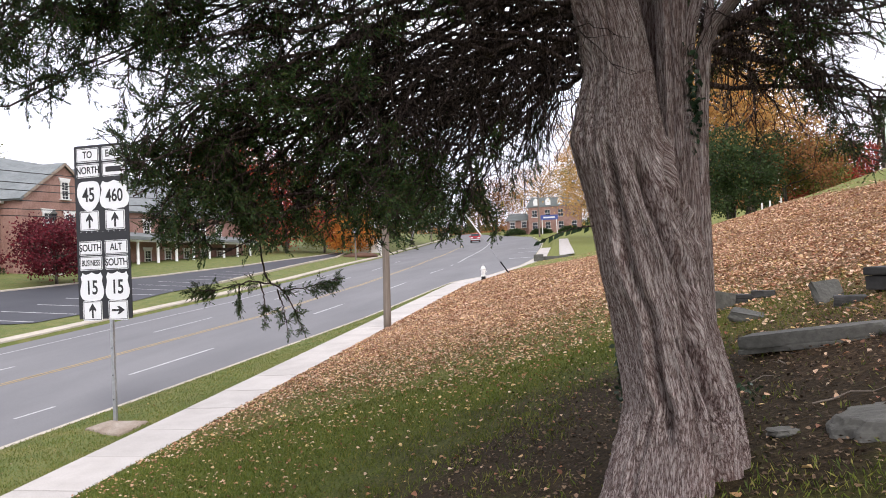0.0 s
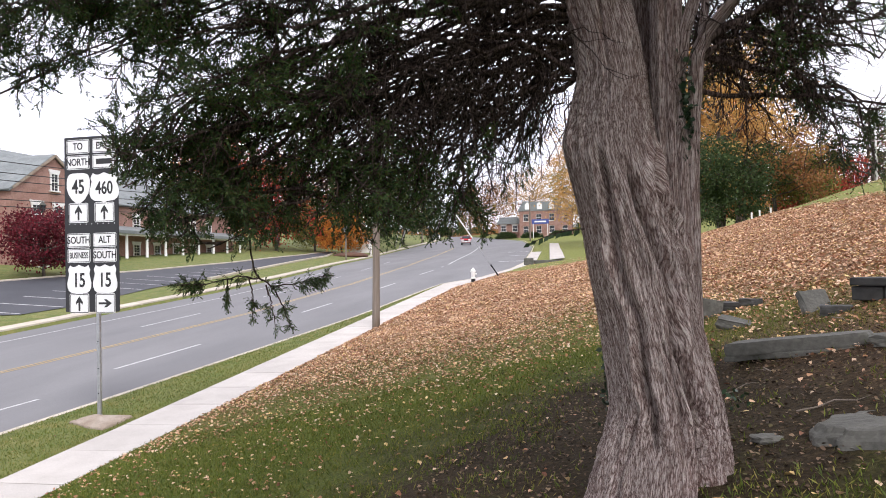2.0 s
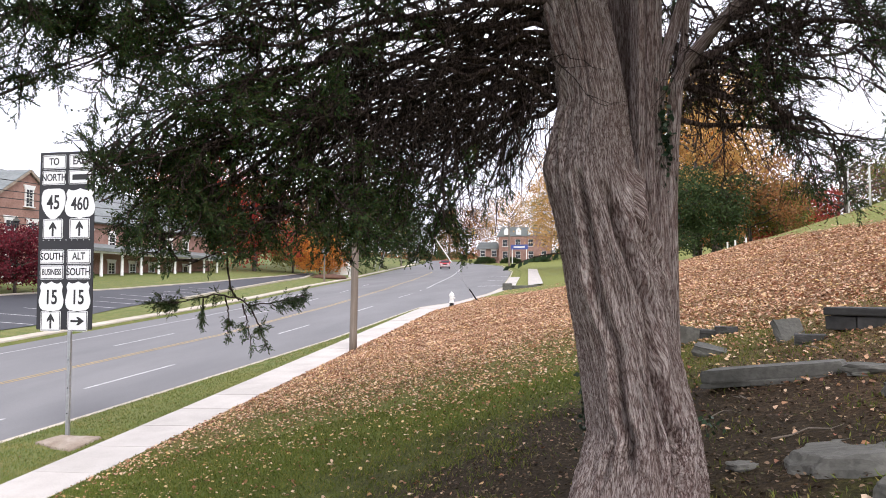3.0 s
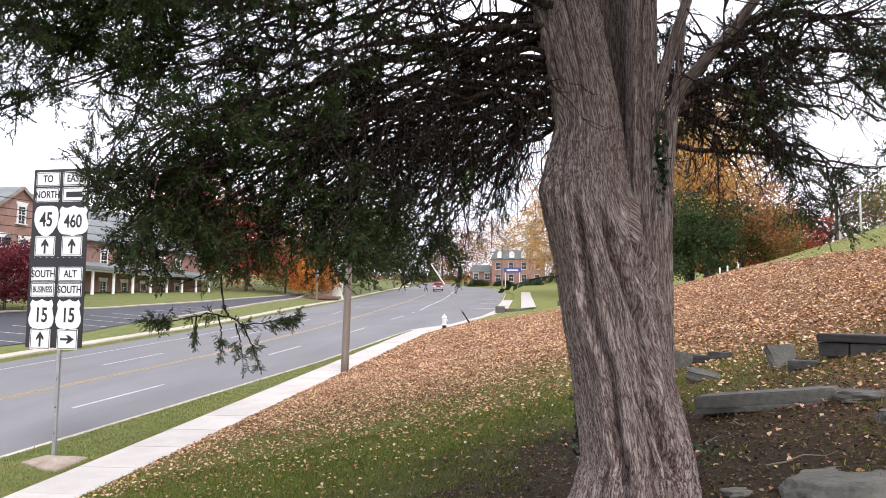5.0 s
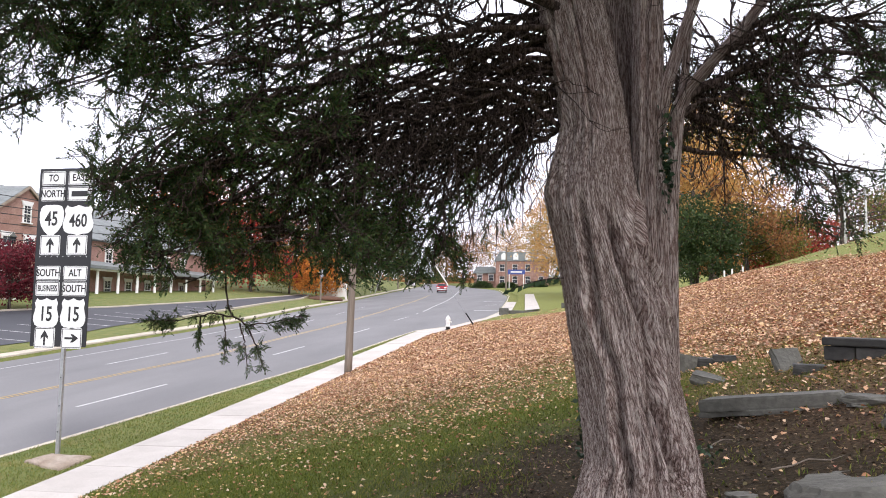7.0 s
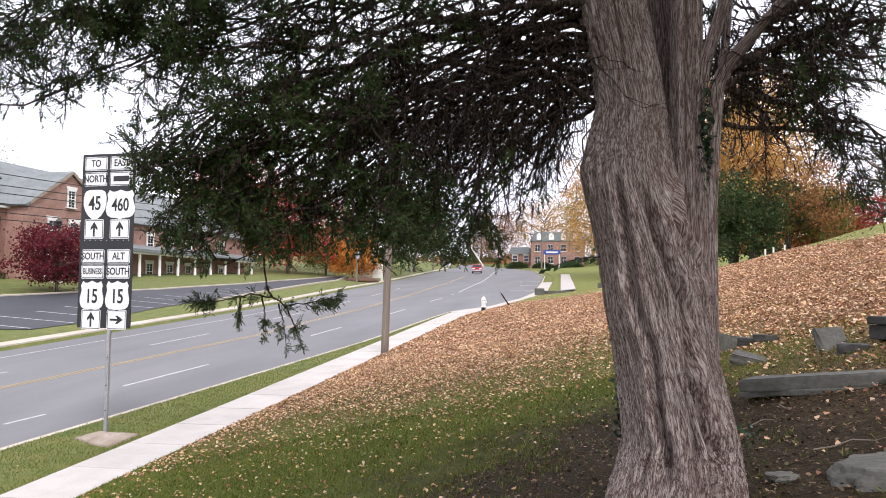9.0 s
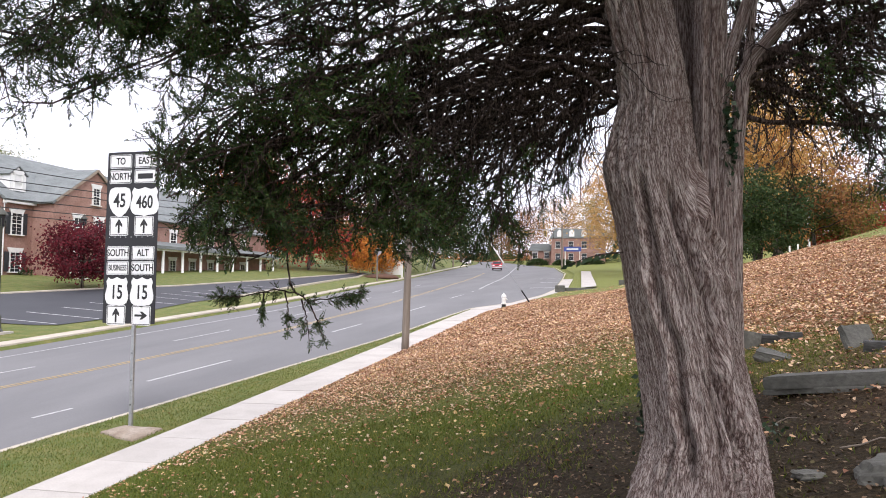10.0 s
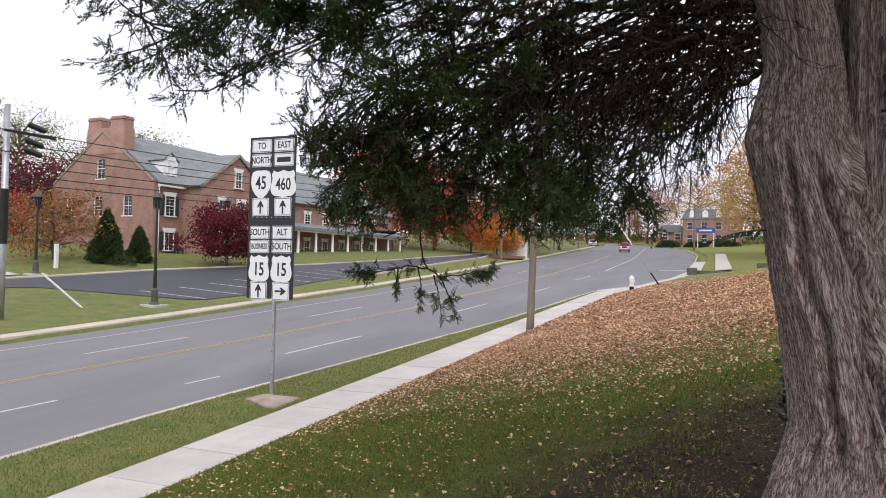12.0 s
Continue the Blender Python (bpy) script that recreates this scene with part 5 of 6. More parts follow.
    part("wall", wall_with_openings([(y0, WE), (mid, WA), (y1, WE)], fr, 0.4, "x"), "brick", hall, "red brick gable of the wing").location = (xf - 0.2, 0, 0)
    for u, v, w, h in fr:
        window_unit(hall, (xf + 0.05, u, v), w, h, 90)
    for y in (y0 + 0.2, y1 - 0.2):
        part("wall", box(2.0, 0.4, WE, (xf - 1.4, y, WE / 2)), "brick", hall)
    roof_slope(hall, (-4.5, y0 - 0.3, WE - 0.15), (xf + 0.2, y0 - 0.3, WE - 0.15), (xf + 0.2, mid, WA + 0.1), (-4.5, mid, WA + 0.1))
    roof_slope(hall, (xf + 0.2, y1 + 0.3, WE - 0.15), (-4.5, y1 + 0.3, WE - 0.15), (-4.5, mid, WA + 0.1), (xf + 0.2, mid, WA + 0.1))
    for s in (-1, 1):
        l = math.hypot((y1 - y0) / 2, WA - WE)
        rake = box(0.12, l, 0.2, (0, 0, 0), 0.01, turn=Matrix.Rotation(-s * math.atan2(WA - WE, (y1 - y0) / 2), 4, "X"))
        bmesh.ops.translate(rake, verts=rake.verts, vec=(xf + 0.16, mid + s * (y1 - y0) / 4, (WA + WE) / 2 + 0.12))
        part("rake_board", rake, "footing", hall)
    # a long white porch
    for i in range(9):
        y = 13.5 + 3.1 * i
        part("column", lathe([(0.2, 0), (0.2, 0.15), (0.15, 0.2), (0.13, 2.7), (0.19, 2.8), (0.19, 2.95)], 12, at=(2.0, y, 0.1)), "white", hall, soft=True)
    part("porch_roof", prism([(-0.1, 0), (2.4, 0), (2.4, 0.3), (-0.1, 0.9)], 27.0, axis="y", at=(0, 26, 3.0)), "roof", hall)
    part("porch_beam", box(0.24, 27, 0.35, (2.0, 26, 3.0), 0.02), "white", hall)
    return hall


brick_hall()


def far_house():
    house = thing("brick_house", (-11.9, 158, 7.2), 0, "far two-storey red brick house with grey roof", "building")
    wins = [(-4.2 + 2.8 * i, z, 1.1, 1.5) for i in range(4) for z in (1.4, 4.0)]
    part("wall", wall_with_openings([(-5.6, 5.4), (5.6, 5.4)], wins, 0.4), "brick", house)
    for x, z, w, h in wins:
        window_unit(house, (x, -0.05, z), w, h, 0, panes=(2, 1))
    for x in (-5.4, 5.4):
        part("wall", box(0.4, 8, 5.4, (x, 4.2, 2.7)), "brick", house)
    part("wall", box(11.2, 0.4, 5.4, (0, 8.3, 2.7)), "brick", house)
    part("roof", prism([(-6.0, 0), (6.0, 0), (4.8, 2.0), (-4.8, 2.0)], 8.8, axis="y", at=(0, 4.1, 5.42)), "roof", house, "grey mansard roof")
    for x in (-3.8, -1.2, 1.4, 4.0):
        part("dormer", prism([(-0.55, 0), (0.55, 0), (0.55, 1.1), (0, 1.6), (-0.55, 1.1)], 0.9, at=(x, 0.0, 5.75)), "white", house)
    part("foundation", box(11.6, 9, 3, (0, 4.2, -1.5)), "brick", house)
    low = thing("low_house", (-20.4, 163, 8.0), 0, "far low brick house with brown roof", "building")
    part("wall", box(5, 6, 5.2, (0, 3, -0.4)), "brick", low)
    part("roof", prism([(-2.9, 0), (2.9, 0), (1.9, 1.5), (-1.9, 1.5)], 6.8, axis="y", at=(0, 3, 2.2)), "roof", low)
    for x in (-1.3, 1.3):
        window_unit(low, (x, -0.03, 1.2), 1.1, 1.3, 0, panes=(2, 1))
    board = thing("shop_sign", (-12.5, 152, float(ground_z(-12.5, 152))), 0, "blue and white sign board on posts", "sign")
    part("face", box(3.6, 0.15, 1.0, (0, 0, 3.4), 0.02), "blue", board)
    part("stripe", box(2.4, 0.02, 0.3, (0, -0.09, 3.4)), "white", board)
    for x in (-1.5, 1.5):
        part("post", box(0.15, 0.15, 3.2, (x, 0, 1.4), 0.01), "white", board)


far_house()


# ---------------------------------------------------------------- trees and shrubs in autumn colour
AUTUMN = {
    "burgundy": [(0.05, 0.008, 0.012), (0.10, 0.013, 0.02), (0.16, 0.02, 0.03)],
    "red": [(0.16, 0.015, 0.015), (0.32, 0.03, 0.03), (0.42, 0.06, 0.04), (0.25, 0.09, 0.03)],
    "orange": [(0.25, 0.09, 0.02), (0.45, 0.17, 0.03), (0.55, 0.27, 0.05)],
    "rust": [(0.12, 0.06, 0.03), (0.22, 0.10, 0.04), (0.32, 0.15, 0.06), (0.16, 0.12, 0.04)],
    "gold": [(0.26, 0.14, 0.045), (0.42, 0.235, 0.07), (0.5, 0.31, 0.11), (0.3, 0.2, 0.07)],
    "olive": [(0.06, 0.07, 0.015), (0.12, 0.13, 0.03), (0.22, 0.20, 0.05)],
    "green": [(0.02, 0.036, 0.014), (0.04, 0.066, 0.022), (0.062, 0.09, 0.03)],
    "plum": [(0.14, 0.05, 0.06), (0.24, 0.09, 0.10), (0.30, 0.16, 0.14)],
}
for k, cols in AUTUMN.items():
    M["leaf_" + k] = leafy("leaf_" + k, [tuple(min(0.8, 1.35 * v) for v in c) for c in cols], 0.6, 0.42)


def leafy_tree(at, height, width, tone, label, seed, low=0.25, count=3200, leaf=0.3, bare=0.0, slim=1.0, name="tree"):
    """A tapered trunk with forking limbs, and a broken crown of leaf clusters at the limb ends."""
    rng = np.random.default_rng(seed)
    x, y = at
    z = float(ground_z(x, y))
    tree = thing(name, (x, y, z), rng.uniform(0, 360), label, "tree")
    wood, leaves = Tubes(), Leaves()
    top = height * 0.8
    lean = rng.normal(0, 0.03, 2) * height
    trunk = bent((0, 0, -0.3), (lean[0], lean[1], top), 0, 9, 0.012 * height, rng)
    wood.add(trunk, np.linspace(0.022 * height + 0.03, 0.02, 9), 9)
    limbs = int(13 + height)
    ends = []
    for i in range(limbs):
        s = low + (1 - low) * (i + rng.random()) / limbs
        o = np.array([np.interp(s, np.linspace(0, 1, 9), trunk[:, k]) for k in range(3)])
        a = i * 2.4 + rng.normal(0, 0.4)
        u = (s - low) / (1 - low)
        reach = width * 0.5 * (0.55 + 0.6 * math.sin(math.pi * (0.22 + 0.72 * u))) * rng.uniform(0.7, 1.12)
        e = o + np.array((math.cos(a) * reach, math.sin(a) * reach, (0.18 + 0.35 * u) * height * 0.5 * rng.uniform(0.5, 1.2) * slim))
        e[2] = min(e[2], height)
        pts = bent(o, e, -0.05 * reach, 6, 0.03 * reach, rng)
        wood.add(pts, np.linspace(0.009 * height + 0.012, 0.012, 6), 5)
        for _ in range(5):
            b = rng.integers(2, 6)
            e2 = pts[b] + rng.normal(0, 1, 3) * np.array((0.17, 0.17, 0.13)) * width
            e2[2] = np.clip(e2[2], low * height * 0.85, height)
            wood.add(bent(pts[b], e2, -0.02 * width, 4, 0.015 * width, rng), (0.016, 0.012, 0.009, 0.006), 4)
            ends.append(e2)
            for _ in range(3 if bare > 0.3 else 1):
                e3 = e2 + rng.normal(0, 0.07 * width, 3)
                wood.add(bent(e2, e3, 0, 3), (0.008, 0.006, 0.004), 3)
        ends.append(pts[-1])
    ends = np.array(ends)
    n = int(count * (1 - bare))
    size = rng.uniform(0.03, 0.085, len(ends)) * (width + height) * 0.5 + 0.15
    pick = rng.integers(0, len(ends), n)
    o = ends[pick] + rng.normal(0, 1, (n, 3)) * size[pick][:, None] * np.array((1, 1, 0.75))
    w = unit(rng.normal(0, 1, (n, 3)) + np.array((0, 0, -0.5)))
    leaves.diamonds(o, w, unit(np.cross(w, rng.normal(0, 1, (n, 3)))), leaf * rng.uniform(0.6, 1.3, n), leaf * rng.uniform(0.5, 0.9, n))
    me = wood.mesh("trunk")
    me.materials.append(M["bark3"])
    part("trunk", me, "bark3", tree)
    if n:
        part("crown", leaves.mesh("crown", "leaf_" + tone), "leaf_" + tone, tree)
    return tree


def conifer(at, height, width, tone, label, seed, count=5000, leaf=0.16, name="conifer"):
    """A dense pointed evergreen: shelves of drooping sprays round a stem."""
    rng = np.random.default_rng(seed)
    x, y = at
    tree = thing(name, (x, y, float(ground_z(x, y))), 0, label, "evergreen")
    wood, leaves = Tubes(), Leaves()
    wood.add(bent((0, 0, -0.2), (0, 0, height * 0.95), 0, 6), np.linspace(0.02 * height + 0.02, 0.01, 6), 8)
    h = height * (1 - np.sqrt(rng.random(count)))
    h = np.clip(h + 0.04 * height, 0.02, height)
    a = rng.uniform(0, 6.283, count)
    lump = 1 + 0.13 * np.sin(a * 3 + h * 5 / height * 2) + 0.1 * np.sin(a * 7 - h * 9)
    prof = np.minimum(1, (h / height) * 9 + 0.5) * np.maximum(0.02, 1 - h / height) ** 0.75
    r = width / 2 * prof * lump * np.sqrt(rng.uniform(0.3, 1, count))
    o = np.stack((r * np.cos(a), r * np.sin(a), h), 1)
    w = unit(np.stack((np.cos(a), np.sin(a), np.full(count, 0.35)), 1) + rng.normal(0, 0.45, (count, 3)))
    leaves.diamonds(o, w, unit(np.cross(w, rng.normal(0, 1, (count, 3)))), leaf * rng.uniform(0.6, 1.4, count), leaf * rng.uniform(0.35, 0.6, count))
    me = wood.mesh("trunk")
    me.materials.append(M["bark3"])
    part("trunk", me, "bark3", tree)
    part("crown", leaves.mesh("crown", "leaf_" + tone), "leaf_" + tone, tree)
    return tree


def shrub(at, sx, sy, sz, tone, label, seed, count=900, leaf=0.12):
    rng = np.random.default_rng(seed)
    x, y = at
    ob = thing("shrub", (x, y, float(ground_z(x, y))), 0, label, "shrub")
    leaves, wood = Leaves(), Tubes()
    d = unit(rng.normal(0, 1, (count, 3)))
    d[:, 2] = np.abs(d[:, 2])
    o = d * (rng.uniform(0.4, 1, count) ** 0.5 * (1 + 0.15 * np.sin(9 * d[:, 0] + 7 * d[:, 1])))[:, None] * np.array((sx / 2, sy / 2, sz))
    w = unit(d + rng.normal(0, 0.5, (count, 3)))
    leaves.diamonds(o, w, unit(np.cross(w, rng.normal(0, 1, (count, 3)))), leaf * rng.uniform(0.6, 1.3, count), leaf * rng.uniform(0.4, 0.7, count))
    for _ in range(7):
        e = rng.normal(0, 0.3, 3) * np.array((sx, sy, 0)) + np.array((0, 0, sz * 0.8))
        wood.add(bent((0, 0, -0.05), e, 0, 4, 0.02, rng), (0.02, 0.015, 0.012, 0.006), 4)
    me = wood.mesh("stems")
    me.materials.append(M["bark3"])
    part("stem", me, "bark3", ob)
    part("leaf_mass", leaves.mesh("leaf_mass", "leaf_" + tone), "leaf_" + tone, ob)
    return ob


leafy_tree((-36.4, 41.5), 4.0, 4.6, "burgundy", "small burgundy maple on the lawn by the hall", 41, 0.28, 9500, 0.19)
conifer((-41.2, 35.1), 3.6, 2.4, "green", "dense dark green conical evergreen by the hall", 42, 11000, 0.17)
conifer((-40.5, 37.2), 2.5, 1.8, "green", "small dark green conical evergreen by the hall", 43, 7000, 0.16)
shrub((-39.6, 35.0), 2.6, 1.4, 0.7, "green", "clipped low green shrub by the evergreens", 44)
for i, (x, y) in enumerate(((-44.8, 45.2), (-44.6, 48.0), (-42.9, 51.5), (-42.7, 54.0), (-42.6, 57.0))):
    shrub((x, y), 1.0, 0.9, 0.55, "green", "small rounded green shrub along the brick wall", 45 + i, 350)
leafy_tree((-44.4, 33.4), 4.4, 6.2, "rust", "rusty orange thinning tree before the hall", 50, 0.25, 4200, 0.2)
leafy_tree((-65, 45.7), 8.0, 8.0, "burgundy", "dark red tree beside the hall", 51, 0.2, 5000, 0.3)
leafy_tree((-60, 38.5), 4.6, 6.0, "red", "dark red low tree beside the hall", 52, 0.2, 3000, 0.28)
leafy_tree((-93, 64.6), 17, 10, "olive", "tall thinning olive tree far behind the hall", 53, 0.3, 14000, 0.24, 0.3)
leafy_tree((-94, 74), 14, 8, "rust", "tall half-bare tree far behind the hall", 54, 0.3, 10000, 0.2, 0.5)
leafy_tree((-80, 75.5), 14.2, 8, "olive", "rounded golden olive tree behind the slate roof", 55, 0.4, 9000, 0.28)
leafy_tree((-100, 55), 15, 10, "gold", "tall thin yellow tree far behind the hall", 56, 0.3, 10000, 0.24, 0.4)
for i, (x, y, h, w, tone, n, word) in enumerate((
        (-48.5, 88, 14.8, 10, "red", 5200, "bright red tree behind the car park"), (-44.0, 93, 11, 9.5, "red", 4600, "red autumn tree behind the car park"), (-40.3, 97.5, 7.2, 7, "olive", 4200, "yellow green tree beyond the car park"),
        (-35.2, 95, 5.2, 5, "orange", 4200, "small glowing orange tree beyond the car park"), (-51, 108, 14, 12, "rust", 4200, "tall brown tree beyond the car park"), (-43, 112, 12, 11, "rust", 4200, "brown autumn tree beyond the car park"),
        (-37.6, 136, 15, 11, "green", 6000, "dark green broad tree by the road"), (-36.4, 114, 13, 10, "green", 6000, "dark green tall tree by the road"), (-43.9, 185, 17, 9.5, "green", 4200, "dark green tree by the road"),
        (-58, 100, 13, 11, "orange", 3600, "orange autumn tree behind the hall"), 
        (-30.5, 196, 14, 13, "rust", 5200, "tall golden tree far up the road"), (-19, 205, 17, 17, "gold", 5600, "tall golden tree behind the far house"), (-5, 195, 18, 15, "olive", 5200, "tall golden tree behind the far house"),
        (8, 180, 18, 15, "rust", 4200, "tall golden tree behind the far house"), (-66, 250, 15, 16, "rust", 3200, "brown tree at the far bend"),
        (11.9, 78, 20, 11, "gold", 5200, "tall golden tree behind the hill crest"), (8.8, 72, 8.4, 6.5, "green", 4600, "dark green tree at the hill crest"), (12.6, 73.5, 7.6, 5.5, "green", 4200, "dark green tree at the hill crest"),
        (17, 78, 9.4, 9.5, "rust", 4600, "rust brown tree behind the hill crest"), (22, 86, 6.8, 6, "red", 3800, "bright red tree behind the hill crest"), (25.5, 88, 6.2, 6, "red", 3600, "bright red tree behind the hill crest"),
        (35.3, 93, 11, 9, "olive", 4200, "yellow green tree behind the flagpoles"), (6.0, 90, 20, 12, "gold", 4600, "golden tree behind the old cedar"), (-1.0, 112, 17, 11, "gold", 4600, "golden tree beyond the low wall"),
        (19, 104, 25, 14, "gold", 3600, "very tall orange tree behind the hill crest"), (20.6, 80, 6.2, 5.5, "olive", 3200, "olive green tree at the hill crest"), (43, 96, 12, 10, "rust", 3600, "brown tree behind the flagpoles"), (14.5, 92, 17, 10, "orange", 4200, "orange tree behind the hill crest"))):
    leafy_tree((x, y), h, w, tone, word, 60 + i, 0.18 if tone in ("green", "red") else 0.25, int(n * 2.2), 0.2 + 0.007 * h)
leafy_tree((29.3, 89.2), 10.5, 9, "plum", "half-bare plum coloured tree behind the hill crest", 97, 0.22, 3000, 0.25, 0.45)
leafy_tree((27.5, 82), 12, 10, "rust", "bare grey branched tree behind the hill crest", 98, 0.3, 2000, 0.2, 0.95)
conifer((-40.6, 225), 18, 9, "green", "tall dark conifer at the far bend", 99, 3600, 0.6)
conifer((-52, 252), 13, 10, "green", "dark conifer at the far bend", 100, 3000, 0.6)
for i, (x, y, sx, sy, sz) in enumerate(((-20.5, 158, 4.5, 2.0, 1.3), (-14.6, 155, 4.5, 1.6, 1.1), (-8.6, 155, 4.5, 1.6, 1.1), (-3.4, 164, 6.0, 4.0, 4.6), (2.4, 160, 6.5, 4.0, 4.4))):
    shrub((x, y), sx, sy, sz, "green", "dark green hedge beside the far brick house" if sz < 2 else "tall dark green hedge beyond the low wall", 120 + i, 2600, 0.3)
# the wooded land that closes the view
rng = np.random.default_rng(5)
woods = Leaves()
for cx, cy, rx, ry, hgt, n in ((-130, 150, 30, 110, 13, 14000), (70, 190, 60, 25, 8, 9000), (-85, 330, 70, 20, 6, 9000)):
    x, y = cx + rng.uniform(-rx, rx, n), cy + rng.uniform(-ry, ry, n)
    top = hgt * (0.6 + 0.2 * np.sin(x * 0.31 + 2 * np.sin(y * 0.17)) + 0.2 * np.cos(y * 0.37 + x * 0.11))
    o = np.stack((x, y, ground_z(x, y) + top * rng.random(n) ** 0.6), 1)
    w = unit(rng.normal(0, 1, (n, 3)))
    woods.diamonds(o, w, unit(np.cross(w, rng.normal(0, 1, (n, 3)))), rng.uniform(0.8, 1.8, n), rng.uniform(0.6, 1.2, n))
tagged(new("far_woods", woods.mesh("far_woods", "leaf_rust")), "distant brown and olive autumn woods", "woods", kind="stuff")


# ---------------------------------------------------------------- street furniture
def lamp_post(at, height):
    ob = thing("street_lamp", (at[0], at[1], float(lot_z(*at))), 0, "dark post lamp with glass lantern beside the car park", "street lamp", "post lamps")
    part("base", lathe([(0.24, -0.1), (0.24, 0.12), (0.17, 0.2), (0.15, 0.75), (0.09, 0.85)], 12), "lamp_post", ob)
    part("footing", box(0.9, 0.9, 0.3, (0, 0, -0.08), 0.02), "concrete", ob)
    part("shaft", lathe([(0.085, 0.85), (0.055, height - 0.85), (0.1, height - 0.8), (0.1, height - 0.75)], 12), "lamp_post", ob, soft=True)
    lantern = part("lantern", lathe([(0.13, height - 0.75), (0.22, height - 0.25)], 8), "glass", ob, "glass lantern")
    for i in range(8):
        a = i * math.pi / 4
        rib = bmesh.new()
        box(0.02, 0.02, 0.52, (0.18 * math.cos(a), 0.18 * math.sin(a), height - 0.5), 0, rib)
        part("rib", rib, "lamp_post", lantern)
    part("cap", lathe([(0.27, height - 0.25), (0.2, height - 0.14), (0.08, height - 0.02), (0.03, height + 0.06), (0.0, height + 0.14)], 12), "lamp_post", ob)
    return ob


lamp_post((-26.5, 25.3), 5.35)
lamp_post((-38.4, 27.9), 4.7)
lamp_post((-41.3, 47.0), 4.9)


def hydrant(at):
    ob = thing("fire_hydrant", (*at, float(hill_z(*at)) - 0.02), 0, "white fire hydrant with dark foot beside the pavement", "fire hydrant")
    part("foot", lathe([(0.16, -0.1), (0.16, 0.06), (0.12, 0.08), (0.12, 0.22)], 14), "iron", ob)
    part("barrel", lathe([(0.12, 0.22), (0.15, 0.24), (0.15, 0.28), (0.115, 0.3), (0.115, 0.6), (0.16, 0.62), (0.16, 0.66)], 14), "white", ob)
    part("bonnet", lathe([(0.14, 0.66), (0.12, 0.74), (0.06, 0.81), (0.025, 0.82), (0.025, 0.87)], 14), "white", ob)
    for turn in (0, 90, 180):
        part("cap", lathe([(0.06, 0.1), (0.06, 0.17), (0.03, 0.18), (0.03, 0.21)], 10), "white", ob).matrix_basis = pose(0, 0, 0.5, 90, 0, turn)
    return ob


hydrant((-7.2, 40.6))

# a guy wire with its guard, near the hydrant
tie = thing("guy_wire", (-6.15, 43.8, 0.72), 0, "slanting guy wire with dark guard at the pavement", "guy wire")
for name, a, b, r, mat in (("cable", (0, 0, -0.1), (-2.45, -0.8, 3.8), 0.013, "galvanised"), ("guard", (-0.05, -0.02, 0.05), (-0.5, -0.16, 0.75), 0.05, "iron"), ("sleeve", (-1.55, -0.5, 2.4), (-2.45, -0.8, 3.8), 0.035, "white")):
    t = Tubes()
    t.add(bent(a, b, 0, 3), (r, r, r), 6)
    me = t.mesh(name)
    me.materials.append(M[mat])
    part(name, me, mat, tie)

# the low retaining wall at the end of the leafy bank, with grass and a path beyond
wall = thing("retaining_wall", (-5.8, 56.4, 1.05), 0, "low weathered concrete retaining wall at the bank's end", "wall")
part("pier", box(0.7, 0.6, 1.25, (0.2, 0, 0.2), 0.04), "stone", wall)
part("run", box(4.6, 0.35, 0.9, (2.6, 0.5, 0.2), 0.04), "stone", wall)
part("run", box(9.5, 0.35, 0.9, (9.3, 2.2, 0.85), 0.04), "stone", wall)
bm = strip_sheet("path", lambda y: np.interp(y, (58, 115), (-4.1, -8.1)), lambda y: np.interp(y, (58, 115), (-2.9, -6.7)), spread(58, (115, 1)), lambda x, y: ground_z(x, y) + 0.14, 3, "concrete")
tagged(new("path", bm), "pale concrete path over the grass", "path", kind="structure")


def flagpole(at, h):
    ob = thing("flagpole", (*at, float(ground_z(*at))), 0, "white flagpole on the hill crest", "flagpole", "flagpoles")
    part("plinth", lathe([(0.6, -0.2), (0.6, 0.08), (0.5, 0.14)], 14), "concrete", ob)
    part("shaft", lathe([(0.075, 0.1), (0.065, h * 0.5), (0.045, h)], 10), "white", ob, soft=True)
    part("finial", lathe([(0.02, h), (0.09, h + 0.06), (0.11, h + 0.13), (0.06, h + 0.22), (0.0, h + 0.24)], 10), "white", ob)


flagpole((19.1, 56.6), 6.5)
flagpole((20.6, 56.8), 6.2)
for x, y in ((12.9, 68), (13.6, 68.2), (14.6, 68.6)):
    bm = box(0.14, 0.12, 0.7, (0, 0, 0.2), 0.03)
    ob = part("marker_post", bm, "white")
    ob.location = (x, y, float(ground_z(x, y)) + 0.1)
    tagged(ob, "short white marker post on the hill crest", "post", "marker posts")

